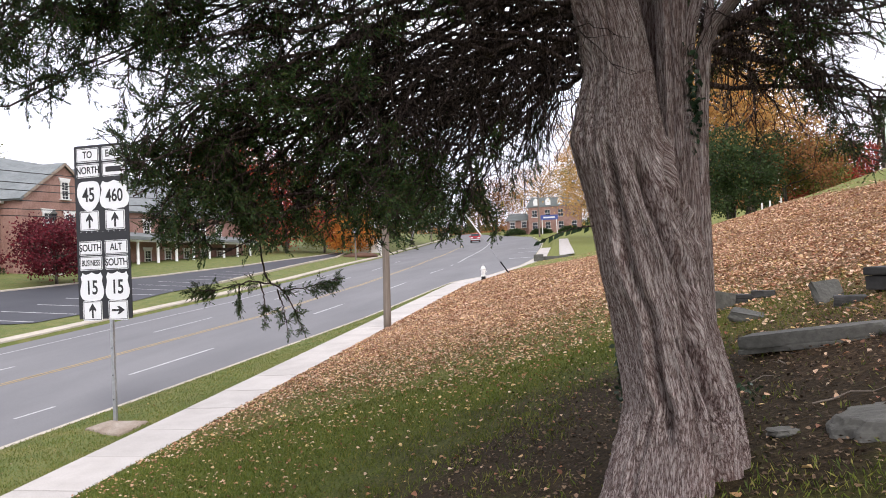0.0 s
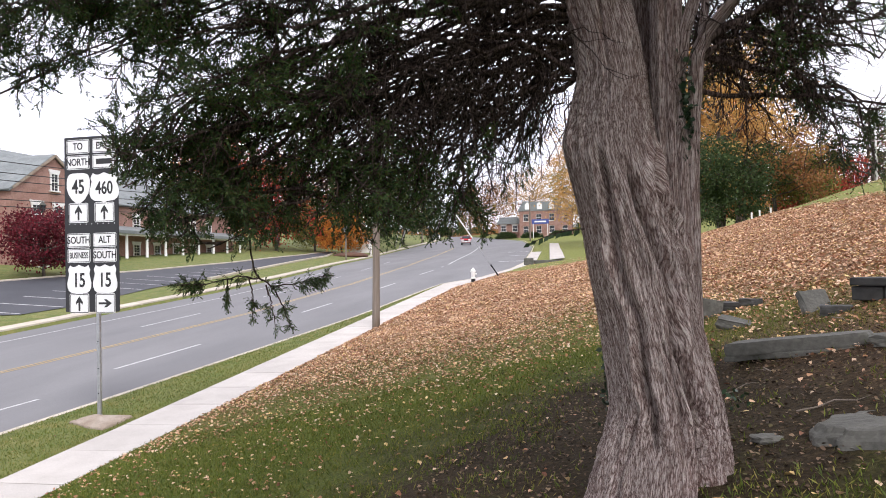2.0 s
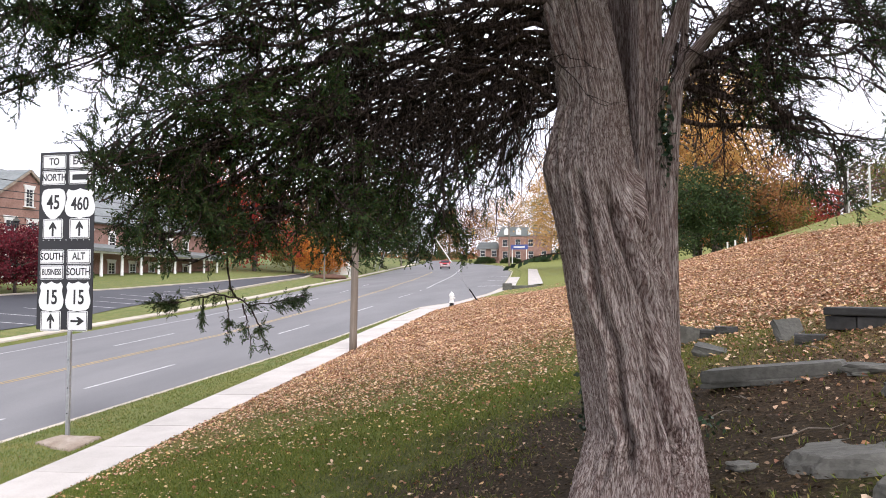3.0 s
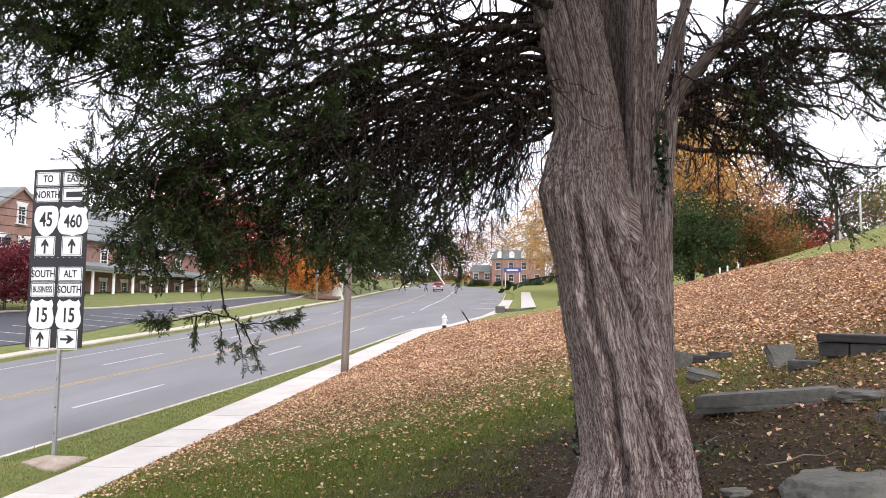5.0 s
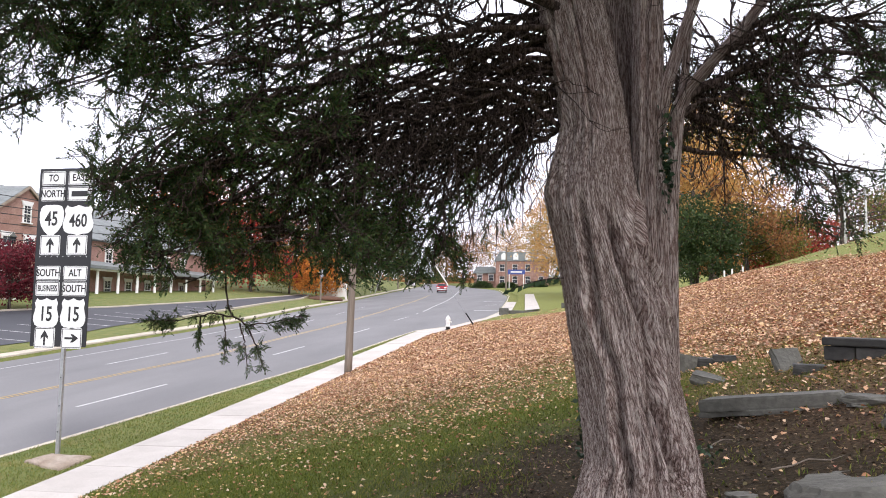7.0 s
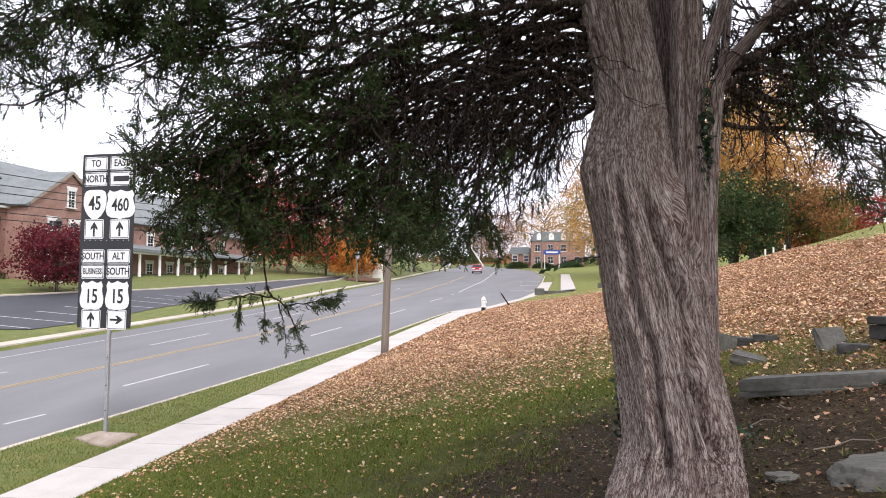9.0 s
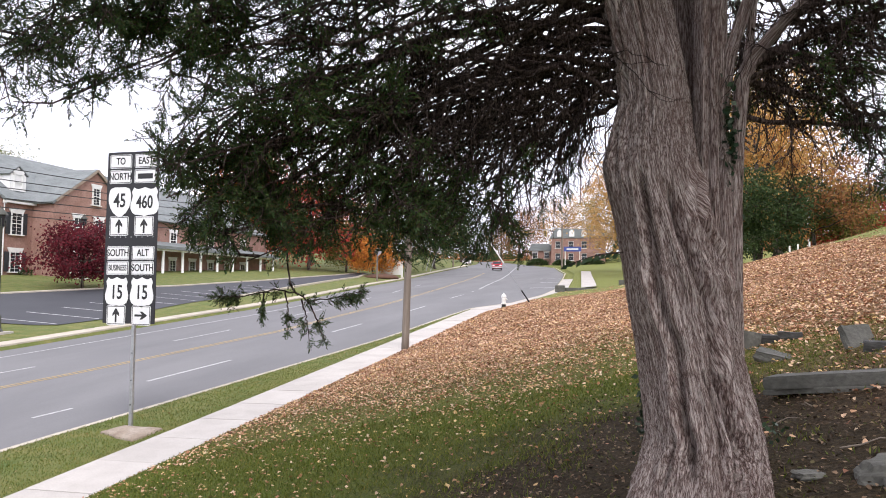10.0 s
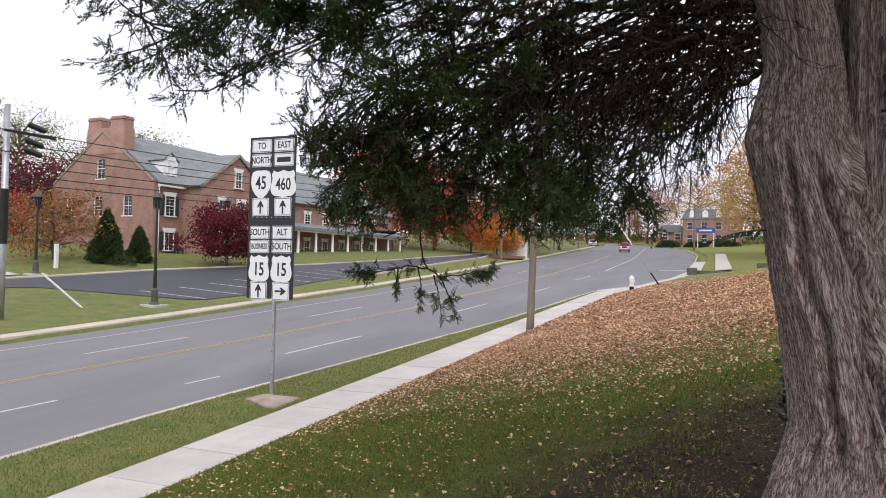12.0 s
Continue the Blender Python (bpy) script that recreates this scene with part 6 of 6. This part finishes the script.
# the line of poles and wires over the far verge
near_pole = thing("utility_pole", (-28.05, 18.9, float(lot_z(-28.05, 18.9))), 0, "grey steel line pole on the far verge", "utility pole")
part("shaft", lathe([(0.15, -0.3), (0.14, 2.5), (0.11, 8.6)], 12), "galvanised", near_pole, soft=True)
part("sleeve", lathe([(0.165, 3.0), (0.165, 5.2)], 12), "iron", near_pole)
arm = box(0.1, 2.2, 0.1, (0.3, 0.8, 7.5), 0.01)
part("crossarm", arm, "iron", near_pole)
for i, (dy, dz) in enumerate(((1.6, 7.75), (1.5, 7.1), (1.45, 6.7))):
    ins = bmesh.new()
    lathe([(0.03, 0)] + [(0.13 if k % 2 else 0.05, 0.08 + 0.07 * k) for k in range(12)] + [(0.03, 0.98)], 10, ins)
    part("insulator", ins, "iron", near_pole).matrix_basis = pose(0.2, dy, dz, 82, 0, 10)
brace = thing("guy_wire", (-28.2, 22.8, float(lot_z(-28.2, 22.8))), 0, "white guarded guy wire slanting to the verge", "guy wire")
t = Tubes()
t.add(bent((0, 0, -0.05), (-1.0, -1.3, 1.5), 0, 3), (0.05, 0.05, 0.05), 6)
me = t.mesh("guard")
me.materials.append(M["white"])
part("guard", me, "white", brace)
far_pole = utility_pole((-33.4, 106, float(ground_z(-33.4, 106))), 10.5, 0.16, (0, 0.5), "far wooden utility pole by the road")
tall_pole = utility_pole((-38, 152, float(ground_z(-38, 152))), 11, 0.17, (0, 0.3), "far wooden utility pole at the bend")
for i, (z0, z1, dx) in enumerate(((6.9, 9.6, 0.2), (6.55, 8.9, 0.5), (6.1, 8.4, 0.1), (5.7, 7.7, 0.3), (5.4, 7.3, 0.0), (7.6, 10.2, -0.6))):
    a = np.array((-28.05 + dx, 12.0, float(lot_z(-28, 19)) + z0))
    b = np.array((-33.4 + dx, 106, float(ground_z(-33.4, 106)) + z1))
    t = Tubes()
    t.add(bent(a, b, 1.3, 24), np.full(24, 0.022), 4)
    me = t.mesh("overhead_wire")
    me.materials.append(M["iron"])
    tagged(part("overhead_wire", me, "iron"), "black overhead wire along the road", "wire", "overhead wires")

apron = strip_sheet("driveway", lambda y: np.full_like(y, -46.0), lambda y: np.full_like(y, -38.7), spread(22, (27.2, 0.7)), lambda x, y: lot_z(x, y) + 0.05, 8, "concrete")
tagged(new("driveway", apron), "pale concrete driveway behind the car park", "driveway", kind="structure")
# signs across the road
ds = thing("diamond_sign", (-29.9, 82, float(lot_z(-29.9, 82)) - 0.05), 0, "road sign seen from behind on a wooden post", "road sign")
part("post", box(0.16, 0.16, 4.0, (0, 0, 1.9), 0.01), "pole_wood", ds)
part("plate", box(0.75, 0.03, 0.75, (0.15, -0.1, 3.6), 0, turn=Matrix.Rotation(radians(45), 4, "Y")), "galvanised", ds)
tray = bmesh.new()
bmesh.ops.create_uvsphere(tray, u_segments=24, v_segments=10, radius=1)
for v in tray.verts:
    v.co = Vector((v.co.x * 2.4, v.co.y * 2.4, max(v.co.z, -0.2) * 0.55 + 0.08 * noise.noise(v.co * 4)))
bed = part("mulch_bed", tray, "mulch", soft=True)
bed.location = (-32.6, 91.0, float(lot_z(-32.6, 91.0)))
tagged(bed, "mound of red brown bark mulch by the entrance", "mulch bed")
shed = thing("entrance_sign", (-33.6, 98, float(lot_z(-33.6, 98))), 0, "low white entrance sign with gabled top", "sign")
part("face", prism([(-1.6, 0.2), (1.6, 0.2), (1.6, 2.0), (0.0, 2.7), (-1.6, 2.0)], 0.3), "white", shed)
part("post", box(0.25, 0.25, 2.4, (-1.6, 0, 1.0), 0.02), "white", shed)
part("post", box(0.25, 0.25, 2.4, (1.6, 0, 1.0), 0.02), "white", shed)
for x, lean in ((-36.3, 14), (-35.5, 20)):
    ob = part("leaning_stay", lathe([(0.07, -0.2), (0.06, 4.3)], 8), "galvanised")
    ob.matrix_basis = pose(x, 125, float(ground_z(x, 125)) - 0.1, 0, lean, 0)
    tagged(ob, "slanting steel stay by the road", "guy wire", "slanting stays")
post = part("marker_post", box(0.2, 0.2, 1.6, (0, 0, 0.7), 0.02), "white")
post.location = (-40.4, 30.7, float(lot_z(-40.4, 30.7)))
tagged(post, "white marker post on the lawn", "post")

# the far junction: span wire and signals
mast = utility_pole((-13.4, 139, float(ground_z(-13.4, 139))), 8.5, 0.16, (0, 0), "pale signal pole at the far junction")
span = Tubes()
span.add(bent((-13.4, 139, 13.2), (-38.5, 137, 12.6), 0.25, 12), np.full(12, 0.05), 4)
me = span.mesh("span_wire")
me.materials.append(M["galvanised"])
tagged(part("span_wire", me, "galvanised"), "span wire with signals over the junction", "wire")
for x in (-16.5, -20.2, -24.0, -28.0, -34):
    sig = thing("traffic_signal", (x, 138.7, 12.75), 0, "yellow traffic signal hung over the junction", "traffic signal", "traffic signals")
    part("housing", box(0.42, 0.35, 1.15, (0, 0, -0.55), 0.04), "hazel", sig)
    for k in range(3):
        part("visor", lathe([(0.15, 0), (0.15, 0.22)], 10), "plastic", sig).matrix_basis = pose(0, -0.16, -0.2 - 0.35 * k, 90, 0, 0)


# ---------------------------------------------------------------- cars
def estate_car(name, at, turn, paint, label):
    car = thing(name, (*at, float(road_z(*at)) - 0.055), turn, label, "car")
    side = [(-2.3, 0.45), (-2.25, 0.85), (-2.05, 1.0), (-1.1, 1.08), (-0.45, 1.62), (-0.1, 1.7), (1.5, 1.72), (2.05, 1.62), (2.25, 1.1), (2.3, 0.5), (2.1, 0.32), (-2.1, 0.32)]
    body = prism(side, 1.76, axis="x")
    bmesh.ops.bevel(body, geom=[e for e in body.edges if e.is_boundary is False and abs(e.verts[0].co.x) > 0.8 and abs(e.verts[1].co.x - e.verts[0].co.x) < 0.01], offset=0.09, segments=3, affect="EDGES")
    for v in body.verts:
        if v.co.z > 1.1:
            v.co.x *= 1 - 0.16 * (v.co.z - 1.1) / 0.6
    part("body", body, paint, car)
    part("windscreen", prism([(-1.03, 1.12), (-0.5, 1.57), (-0.53, 1.6), (-1.07, 1.15)], 1.42, axis="x"), "glass", car)
    part("rear_window", prism([(2.12, 1.58), (2.24, 1.15), (2.28, 1.15), (2.17, 1.58)], 1.4, axis="x"), "glass", car)
    for s in (-1, 1):
        for a, b in ((-0.55, 0.45), (0.52, 1.35), (1.42, 2.0)):
            w = prism([(a - (0.28 if a < 0 else 0), 1.13), (b, 1.13), (b, 1.56), (a, 1.56)], 0.03, axis="x")
            for v in w.verts:
                v.co.x += s * (0.885 - 0.14 * (v.co.z - 1.1) / 0.6)
            part("side_window", w, "glass", car)
        part("headlamp", box(0.42, 0.08, 0.2, (s * 0.62, -2.27, 0.83), 0.03), "sign_white", car)
        part("tail_lamp", box(0.16, 0.06, 0.4, (s * 0.78, 2.27, 0.95), 0.02), "red_paint", car)
        part("mirror", box(0.2, 0.12, 0.16, (s * 1.0, -0.75, 1.15), 0.03), paint, car)
        for y in (-1.42, 1.38):
            wheel = part("tyre", lathe([(0.2, -0.11), (0.31, -0.11), (0.34, -0.07), (0.34, 0.07), (0.31, 0.11), (0.2, 0.11)], 18), "rubber", car)
            wheel.matrix_basis = pose(s * 0.8, y, 0.34, 0, 90, 0)
            part("rim", lathe([(0.2, -0.115), (0.16, -0.09), (0.05, -0.12), (0.05, 0.12), (0.16, 0.09), (0.2, 0.115)], 12), "silver", wheel)
    part("grille", box(0.9, 0.06, 0.16, (0, -2.29, 0.78), 0.02), "plastic", car)
    part("bumper", box(1.72, 0.16, 0.22, (0, -2.28, 0.5), 0.05), "silver", car)
    part("number_plate", box(0.32, 0.02, 0.14, (0, -2.375, 0.52)), "sign_white", car)
    part("rail", box(0.05, 1.8, 0.05, (0.58, 0.6, 1.76), 0.01), "plastic", car)
    part("rail", box(0.05, 1.8, 0.05, (-0.58, 0.6, 1.76), 0.01), "plastic", car)
    return car


estate_car("red_car", (-24.8, 133), 10, "red_paint", "bright red estate car coming down the road")
estate_car("silver_car", (-40.5, 176), 18, "silver", "silver car far up the road")

# ---------------------------------------------------------------- the stones under the cedar
def stone(name, at, size, turn, material, label, seed, rough=0.1, flat=0.5, lift=0.0, tilt=(0, 0)):
    """A quarried or broken stone: chipped edges, uneven faces."""
    bm = bmesh.new()
    bmesh.ops.create_cube(bm, size=1)
    bmesh.ops.subdivide_edges(bm, edges=bm.edges[:], cuts=9, use_grid_fill=True)
    off = Vector((seed * 3.1, seed * 1.7, seed * 0.9))
    for v in bm.verts:
        p = v.co.copy()
        k = max(abs(p.x), abs(p.y), abs(p.z)) / max(1e-6, p.length)
        q = p * (flat + (1 - flat) * k * 1.15)
        q += Vector((noise.noise(p * 2.3 + off), noise.noise(p * 2.1 + off * 2), noise.noise(p * 2.7 + off * 3))) * rough
        q += Vector((noise.noise(p * 7 + off), noise.noise(p * 8 + off), noise.noise(p * 6 + off))) * rough * 0.3
        v.co = Vector((q.x * size[0], q.y * size[1], q.z * size[2]))
    ob = part(name, bm, material, soft=False)
    g = float(ground_z(*at))
    ob.matrix_basis = pose(at[0], at[1], g + size[2] * 0.3 + lift, *tilt, turn)
    return tagged(ob, label, "stone")


def split_slab(at, length, depth, layers, turn, tilt, label, seed):
    """A quarried slab: a flat top over split, ragged layers."""
    rng = random.Random(seed)
    bm = bmesh.new()
    n, z = 44, 0.0
    for k, thick in enumerate(layers):
        inset = 0.0 if k == len(layers) - 1 else rng.uniform(-0.01, 0.035)
        ring = []
        for i in range(n):
            a = 2 * math.pi * i / n
            c, q = math.cos(a), math.sin(a)
            f = 1 / max(abs(c), abs(q))
            x, y = c * f * length / 2, q * f * depth / 2
            rag = noise.noise(Vector((x * 3, y * 3, seed + k * 5.3))) * 0.055 + noise.noise(Vector((x * 11, y * 11, seed + k * 3.1))) * 0.035
            ring.append((x * (1 - (inset + rag) / (length / 2)), y * (1 - (inset + rag) / (depth / 2))))
        levels = [[bm.verts.new((x * u, y * u, z + v * thick + 0.006 * noise.noise(Vector((x * 5, y * 5, k))))) for x, y in ring] for u, v in ((0.985, 0), (1.0, 0.15), (1.0, 0.8), (0.975, 1.0), (0.6, 1.02))]
        for lo, hi in zip(levels, levels[1:]):
            for i in range(n):
                bm.faces.new((lo[i], lo[(i + 1) % n], hi[(i + 1) % n], hi[i]))
        bm.faces.new(levels[-1])
        bm.faces.new(levels[0][::-1])
        z += thick
    ob = part("stone_slab", bm, "stone")
    ob.matrix_basis = pose(at[0], at[1], float(ground_z(*at)) - 0.03, *tilt, turn)
    return tagged(ob, label, "stone")


def low_rock(at, size, turn, tilt, label, seed, sink=0.0):
    """A broad rock half in the ground: faceted dome with broken steps at its rim."""
    bm = bmesh.new()
    bmesh.ops.create_icosphere(bm, subdivisions=5, radius=1)
    off = Vector((seed * 2.3, seed * 1.1, seed * 0.7))
    for v in bm.verts:
        p = v.co.copy()
        r = 1 + 0.28 * noise.noise(Vector((p.x, p.y, 0)) * 1.4 + off) + 0.08 * noise.noise(Vector((p.x, p.y, 0)) * 4 + off)
        h = max(p.z, -0.4)
        h = min(h, 0.62 + 0.12 * p.x + 0.16 * noise.noise(Vector((p.x, p.y, 0)) * 1.1 + off))
        if h > 0.1:
            h = 0.7 * h + 0.3 * round(h * 5) / 5
        q = Vector((p.x * r, p.y * r, h)) + Vector((noise.noise(p * 6 + off), noise.noise(p * 5 + off), noise.noise(p * 7 + off))) * 0.035
        v.co = Vector((q.x * size[0] / 2, q.y * size[1] / 2, q.z * size[2]))
    ob = part("boulder", bm, "stone")
    ob.matrix_basis = pose(at[0], at[1], float(ground_z(*at)) - sink, *tilt, turn)
    return tagged(ob, label, "stone")


split_slab((1.73, 7.12), 1.2, 0.36, (0.05, 0.115), -27, (0, -8), "long grey stone slab lying on bare soil", 1)
low_rock((1.72, 4.74), (1.0, 0.8, 0.26), -20, (0, -9), "broad flat grey rock half sunk in soil", 2, 0.12)
low_rock((1.62, 3.98), (0.4, 0.3, 0.16), 30, (0, -8), "small grey rock half sunk in soil", 5, 0.02)
stone("flat_stone", (1.0, 4.98), (0.18, 0.13, 0.05), 20, "stone", "small flat grey stone in the soil", 3, 0.1, 0.7)
stone("stone_block", (1.36, 10.5), (0.34, 0.32, 0.34), 15, "stone", "pale squared stone block beside the cedar", 4, 0.06, 0.9, -0.02, (0, 12))
stone("stone_block", (1.62, 10.6), (0.42, 0.3, 0.2), -5, "slate", "dark low stone block among leaves", 5, 0.07, 0.9, -0.03)
stone("stone_block", (1.95, 10.5), (0.28, 0.2, 0.15), -12, "slate", "small dark stone block among leaves", 6, 0.07, 0.88, -0.02)
stone("stone_wedge", (1.55, 9.3), (0.4, 0.24, 0.13), -20, "stone", "wedge of pale grey stone on soil", 7, 0.09, 0.82, -0.02, (8, 12))
stone("stone_slab", (2.36, 9.0), (0.34, 0.1, 0.34), 20, "stone", "tilted grey stone slab by the ruined wall", 8, 0.06, 0.9, -0.05, (-35, 0))
stone("stone_block", (2.44, 8.5), (0.32, 0.2, 0.12), -15, "slate", "small grey stone block by the ruined wall", 9, 0.06, 0.9, -0.02)
stone("root_stone", (2.34, 6.5), (0.42, 0.22, 0.1), -25, "stone", "broken pale stone at the slab's end", 10, 0.14, 0.75, -0.02)
stone("root_stone", (2.25, 5.75), (0.22, 0.16, 0.1), 10, "stone", "broken grey stone in the soil", 11, 0.14, 0.75, -0.02)
ruin = thing("stone_wall", (2.74, 8.75, float(ground_z(2.9, 8.6)) - 0.24), -40, "low dark ruined wall of squared stones", "wall")
rr = random.Random(8)
for row, (z, h) in enumerate(((0.09, 0.18), (0.26, 0.16), (0.385, 0.1))):
    x = 0.28 if row == 0 else 0.18 * row * 0
    while x < 2.2:
        w = rr.uniform(0.28, 0.52) if row < 2 else rr.uniform(0.5, 0.75)
        bm = box(w - 0.012, 0.42 + rr.uniform(-0.03, 0.03) + (0.05 if row == 2 else 0), h - 0.01, (x + w / 2, rr.uniform(-0.02, 0.02), z + h * 0.0 + 0.02), 0.018)
        for v in bm.verts:
            v.co += Vector((noise.noise(v.co * 5), noise.noise(v.co * 6), noise.noise(v.co * 7))) * 0.012
        part("wall_stone", bm, "slate", ruin)
        x += w
# dead twigs on the soil
rng = np.random.default_rng(77)
for i in range(9):
    x, y = rng.uniform(0.8, 2.4), rng.uniform(5.0, 8.5)
    a, l = rng.uniform(0, 6.28), rng.uniform(0.15, 0.5)
    e = (x + math.cos(a) * l, y + math.sin(a) * l)
    t = Tubes()
    t.add(bent((x, y, float(ground_z(x, y)) + 0.015), (*e, float(ground_z(*e)) + 0.02), -0.01, 5, 0.012, rng), (0.007, 0.006, 0.005, 0.004, 0.002), 5)
    me = t.mesh("fallen_twig")
    me.materials.append(M["pole_wood"])
    tagged(part("fallen_twig", me, "pole_wood"), "dry fallen twig on bare soil", "twig", "fallen twigs")


# ---------------------------------------------------------------- fallen leaves and grass
def leaf_litter(name, x0, x1, y0, y1, per_m2, size, chance, seed, label, material="fallen"):
    """Curled fallen leaves, folded along the rib, lying on the slope."""
    rng = np.random.default_rng(seed)
    n = int((x1 - x0) * (y1 - y0) * per_m2)
    x, y = rng.uniform(x0, x1, n), rng.uniform(y0, y1, n)
    keep = rng.random(n) < chance(x, y)
    x, y = x[keep], y[keep]
    n = len(x)
    o = np.stack((x, y, ground_z(x, y) + rng.uniform(0.004, 0.03, n)), 1)
    a = rng.uniform(0, 6.283, n)
    tip = rng.normal(0, 0.35, n)
    way = np.stack((np.cos(a) * np.cos(tip), np.sin(a) * np.cos(tip), np.sin(tip)), 1)
    side = unit(np.cross(way, np.array((0, 0, 1.0))) + rng.normal(0, 0.25, (n, 3)))
    up = unit(np.cross(side, way))
    up *= np.sign(up[:, 2:3])
    s = size * rng.uniform(0.55, 1.3, n)[:, None]
    w = s * rng.uniform(0.3, 0.5, n)[:, None]
    curl = s * rng.uniform(0.05, 0.3, n)[:, None]
    base, top = o - way * s * 0.5, o + way * s * 0.5
    l1, l2 = o - side * w + up * curl - way * s * 0.12, o - side * w * 0.8 + up * curl + way * s * 0.2
    r1, r2 = o + side * w + up * curl - way * s * 0.12, o + side * w * 0.8 + up * curl + way * s * 0.2
    v = np.stack((base, r1, r2, top, l2, l1), 1).reshape(-1, 3)
    k = np.arange(n)[:, None] * 6
    q = np.concatenate((k + np.array((0, 1, 2, 3)), k + np.array((0, 3, 4, 5))), 1).reshape(-1, 4)
    me = fast_mesh(name, v, q, np.full(len(q), 4))
    me.materials.append(M[material])
    return tagged(new(name, me), label, "leaf litter", kind="stuff")


def ease(a, b, x):
    t = np.clip((x - a) / (b - a), 0, 1)
    return t * t * (3 - 2 * t)


def patchy(x, y, f=0.5):
    return 0.5 + 0.5 * np.sin(x * f * 2.1 + 1.3 * np.sin(y * f * 1.7)) * np.cos(y * f * 1.9 + 1.1 * np.sin(x * f * 1.3))


soil = lambda x, y: ease(1.2, 3.7, np.sqrt(0.6 * (x - 0.85) ** 2 + (y - 6.1) ** 2) + 1.2 * (patchy(x, y, 0.8) - 0.5) + 1.1 * (patchy(x, y, 2.3) - 0.5))
on_hill = lambda x, y: (x > walk_right(y) + 0.02) * (1 - 0.96 * ease(9.3, 10.8, x + 0.05 * y + 2.0 * (patchy(x, y, 0.6) - 0.5)))
carpet = lambda x, y: ease(8.6, 18.5, y + 2.5 * np.maximum(x, 0) + 3.0 * (patchy(x, y) - 0.5) + 2.0 * (patchy(x, y, 1.4) - 0.5) + 1.8 * ease(-6.4, -7.6, x))
leaf_litter("fallen_leaves", -8, 9, -4, 10, 190, 0.05, lambda x, y: on_hill(x, y) * ((0.10 + 0.22 * patchy(x, y, 1.1)) * (0.22 + 0.78 * soil(x, y)) + 0.85 * carpet(x, y)), 21, "scattered tan and yellow fallen leaves on grass")
leaf_litter("fallen_leaves", -8, 12, 10, 24, 380, 0.056, lambda x, y: on_hill(x, y) * (0.08 + 0.92 * carpet(x, y)), 22, "thick carpet of tan and brown fallen leaves")
leaf_litter("fallen_leaves", -8, 13, 24, 58, 200, 0.08, lambda x, y: on_hill(x, y) * (1 - 0.97 * ease(42, 48, y + 5 * (patchy(x, y, 0.4) - 0.5))), 23, "far carpet of tan fallen leaves on the hill")
leaf_litter("soil_litter", -1.5, 5, 3.0, 10.5, 320, 0.03, lambda x, y: 0.85 * (1 - soil(x, y)) + 0.08, 27, "crumbled brown leaf bits on bare soil", "bits")
leaf_litter("verge_leaves", -11.6, -9.1, 5, 36, 22, 0.07, lambda x, y: (x > near_kerb(y) + 0.2) * (x < walk_left(y)) * 0.75, 24, "a few yellow leaves on the grass verge")


def turf(name, x0, x1, y0, y1, per_m2, height, chance, seed, label):
    rng = np.random.default_rng(seed)
    n = int((x1 - x0) * (y1 - y0) * per_m2)
    x, y = rng.uniform(x0, x1, n), rng.uniform(y0, y1, n)
    keep = rng.random(n) < chance(x, y)
    x, y = x[keep], y[keep]
    n = len(x)
    z = np.where(x > walk_left(y), hill_z(x, y), road_z(x, y) + 0.04)
    o = np.stack((x, y, z - 0.004), 1)
    w = unit(rng.normal(0, 0.55, (n, 3)) * np.array((1, 1, 0.2)) + np.array((0, 0, 1.0)))
    side = unit(np.cross(w, rng.normal(0, 1, (n, 3))))
    g = Leaves()
    g.diamonds(o, w, side, height * rng.uniform(0.5, 1.4, n), rng.uniform(0.005, 0.011, n))
    return tagged(new(name, g.mesh(name, "blade")), label, "grass", kind="stuff")


turf("grass", -7.9, 4.5, 2.2, 11, 1500, 0.05, lambda x, y: on_hill(x, y) * (0.04 + 0.3 * (patchy(x, y, 1.9) > 0.72) + 0.96 * soil(x, y)) * (1 - 0.8 * carpet(x, y)), 31, "short green grass on the slope")
turf("grass", -8, 3, 11, 20, 350, 0.06, lambda x, y: on_hill(x, y) * (1 - 0.75 * carpet(x, y)), 32, "short green grass among fallen leaves")
turf("verge_grass", -11.7, -9.0, 5, 20, 900, 0.05, lambda x, y: (x > near_kerb(y) + 0.14) * (x < walk_left(y)) * 1.0, 33, "green grass verge between kerb and pavement")
turf("verge_grass", -11.0, -8.9, 20, 40, 500, 0.06, lambda x, y: (x > near_kerb(y) + 0.14) * (x < walk_left(y)) * 1.0, 34, "green grass verge between kerb and pavement")
turf("grass", -7.9, 8, -5, 2.2, 420, 0.055, lambda x, y: on_hill(x, y) * 1.0, 35, "short green grass behind the walk")
turf("verge_grass", -12, -9.0, -5, 5, 450, 0.055, lambda x, y: (x > near_kerb(y) + 0.14) * (x < walk_left(y)) * 1.0, 36, "green grass verge between kerb and pavement")
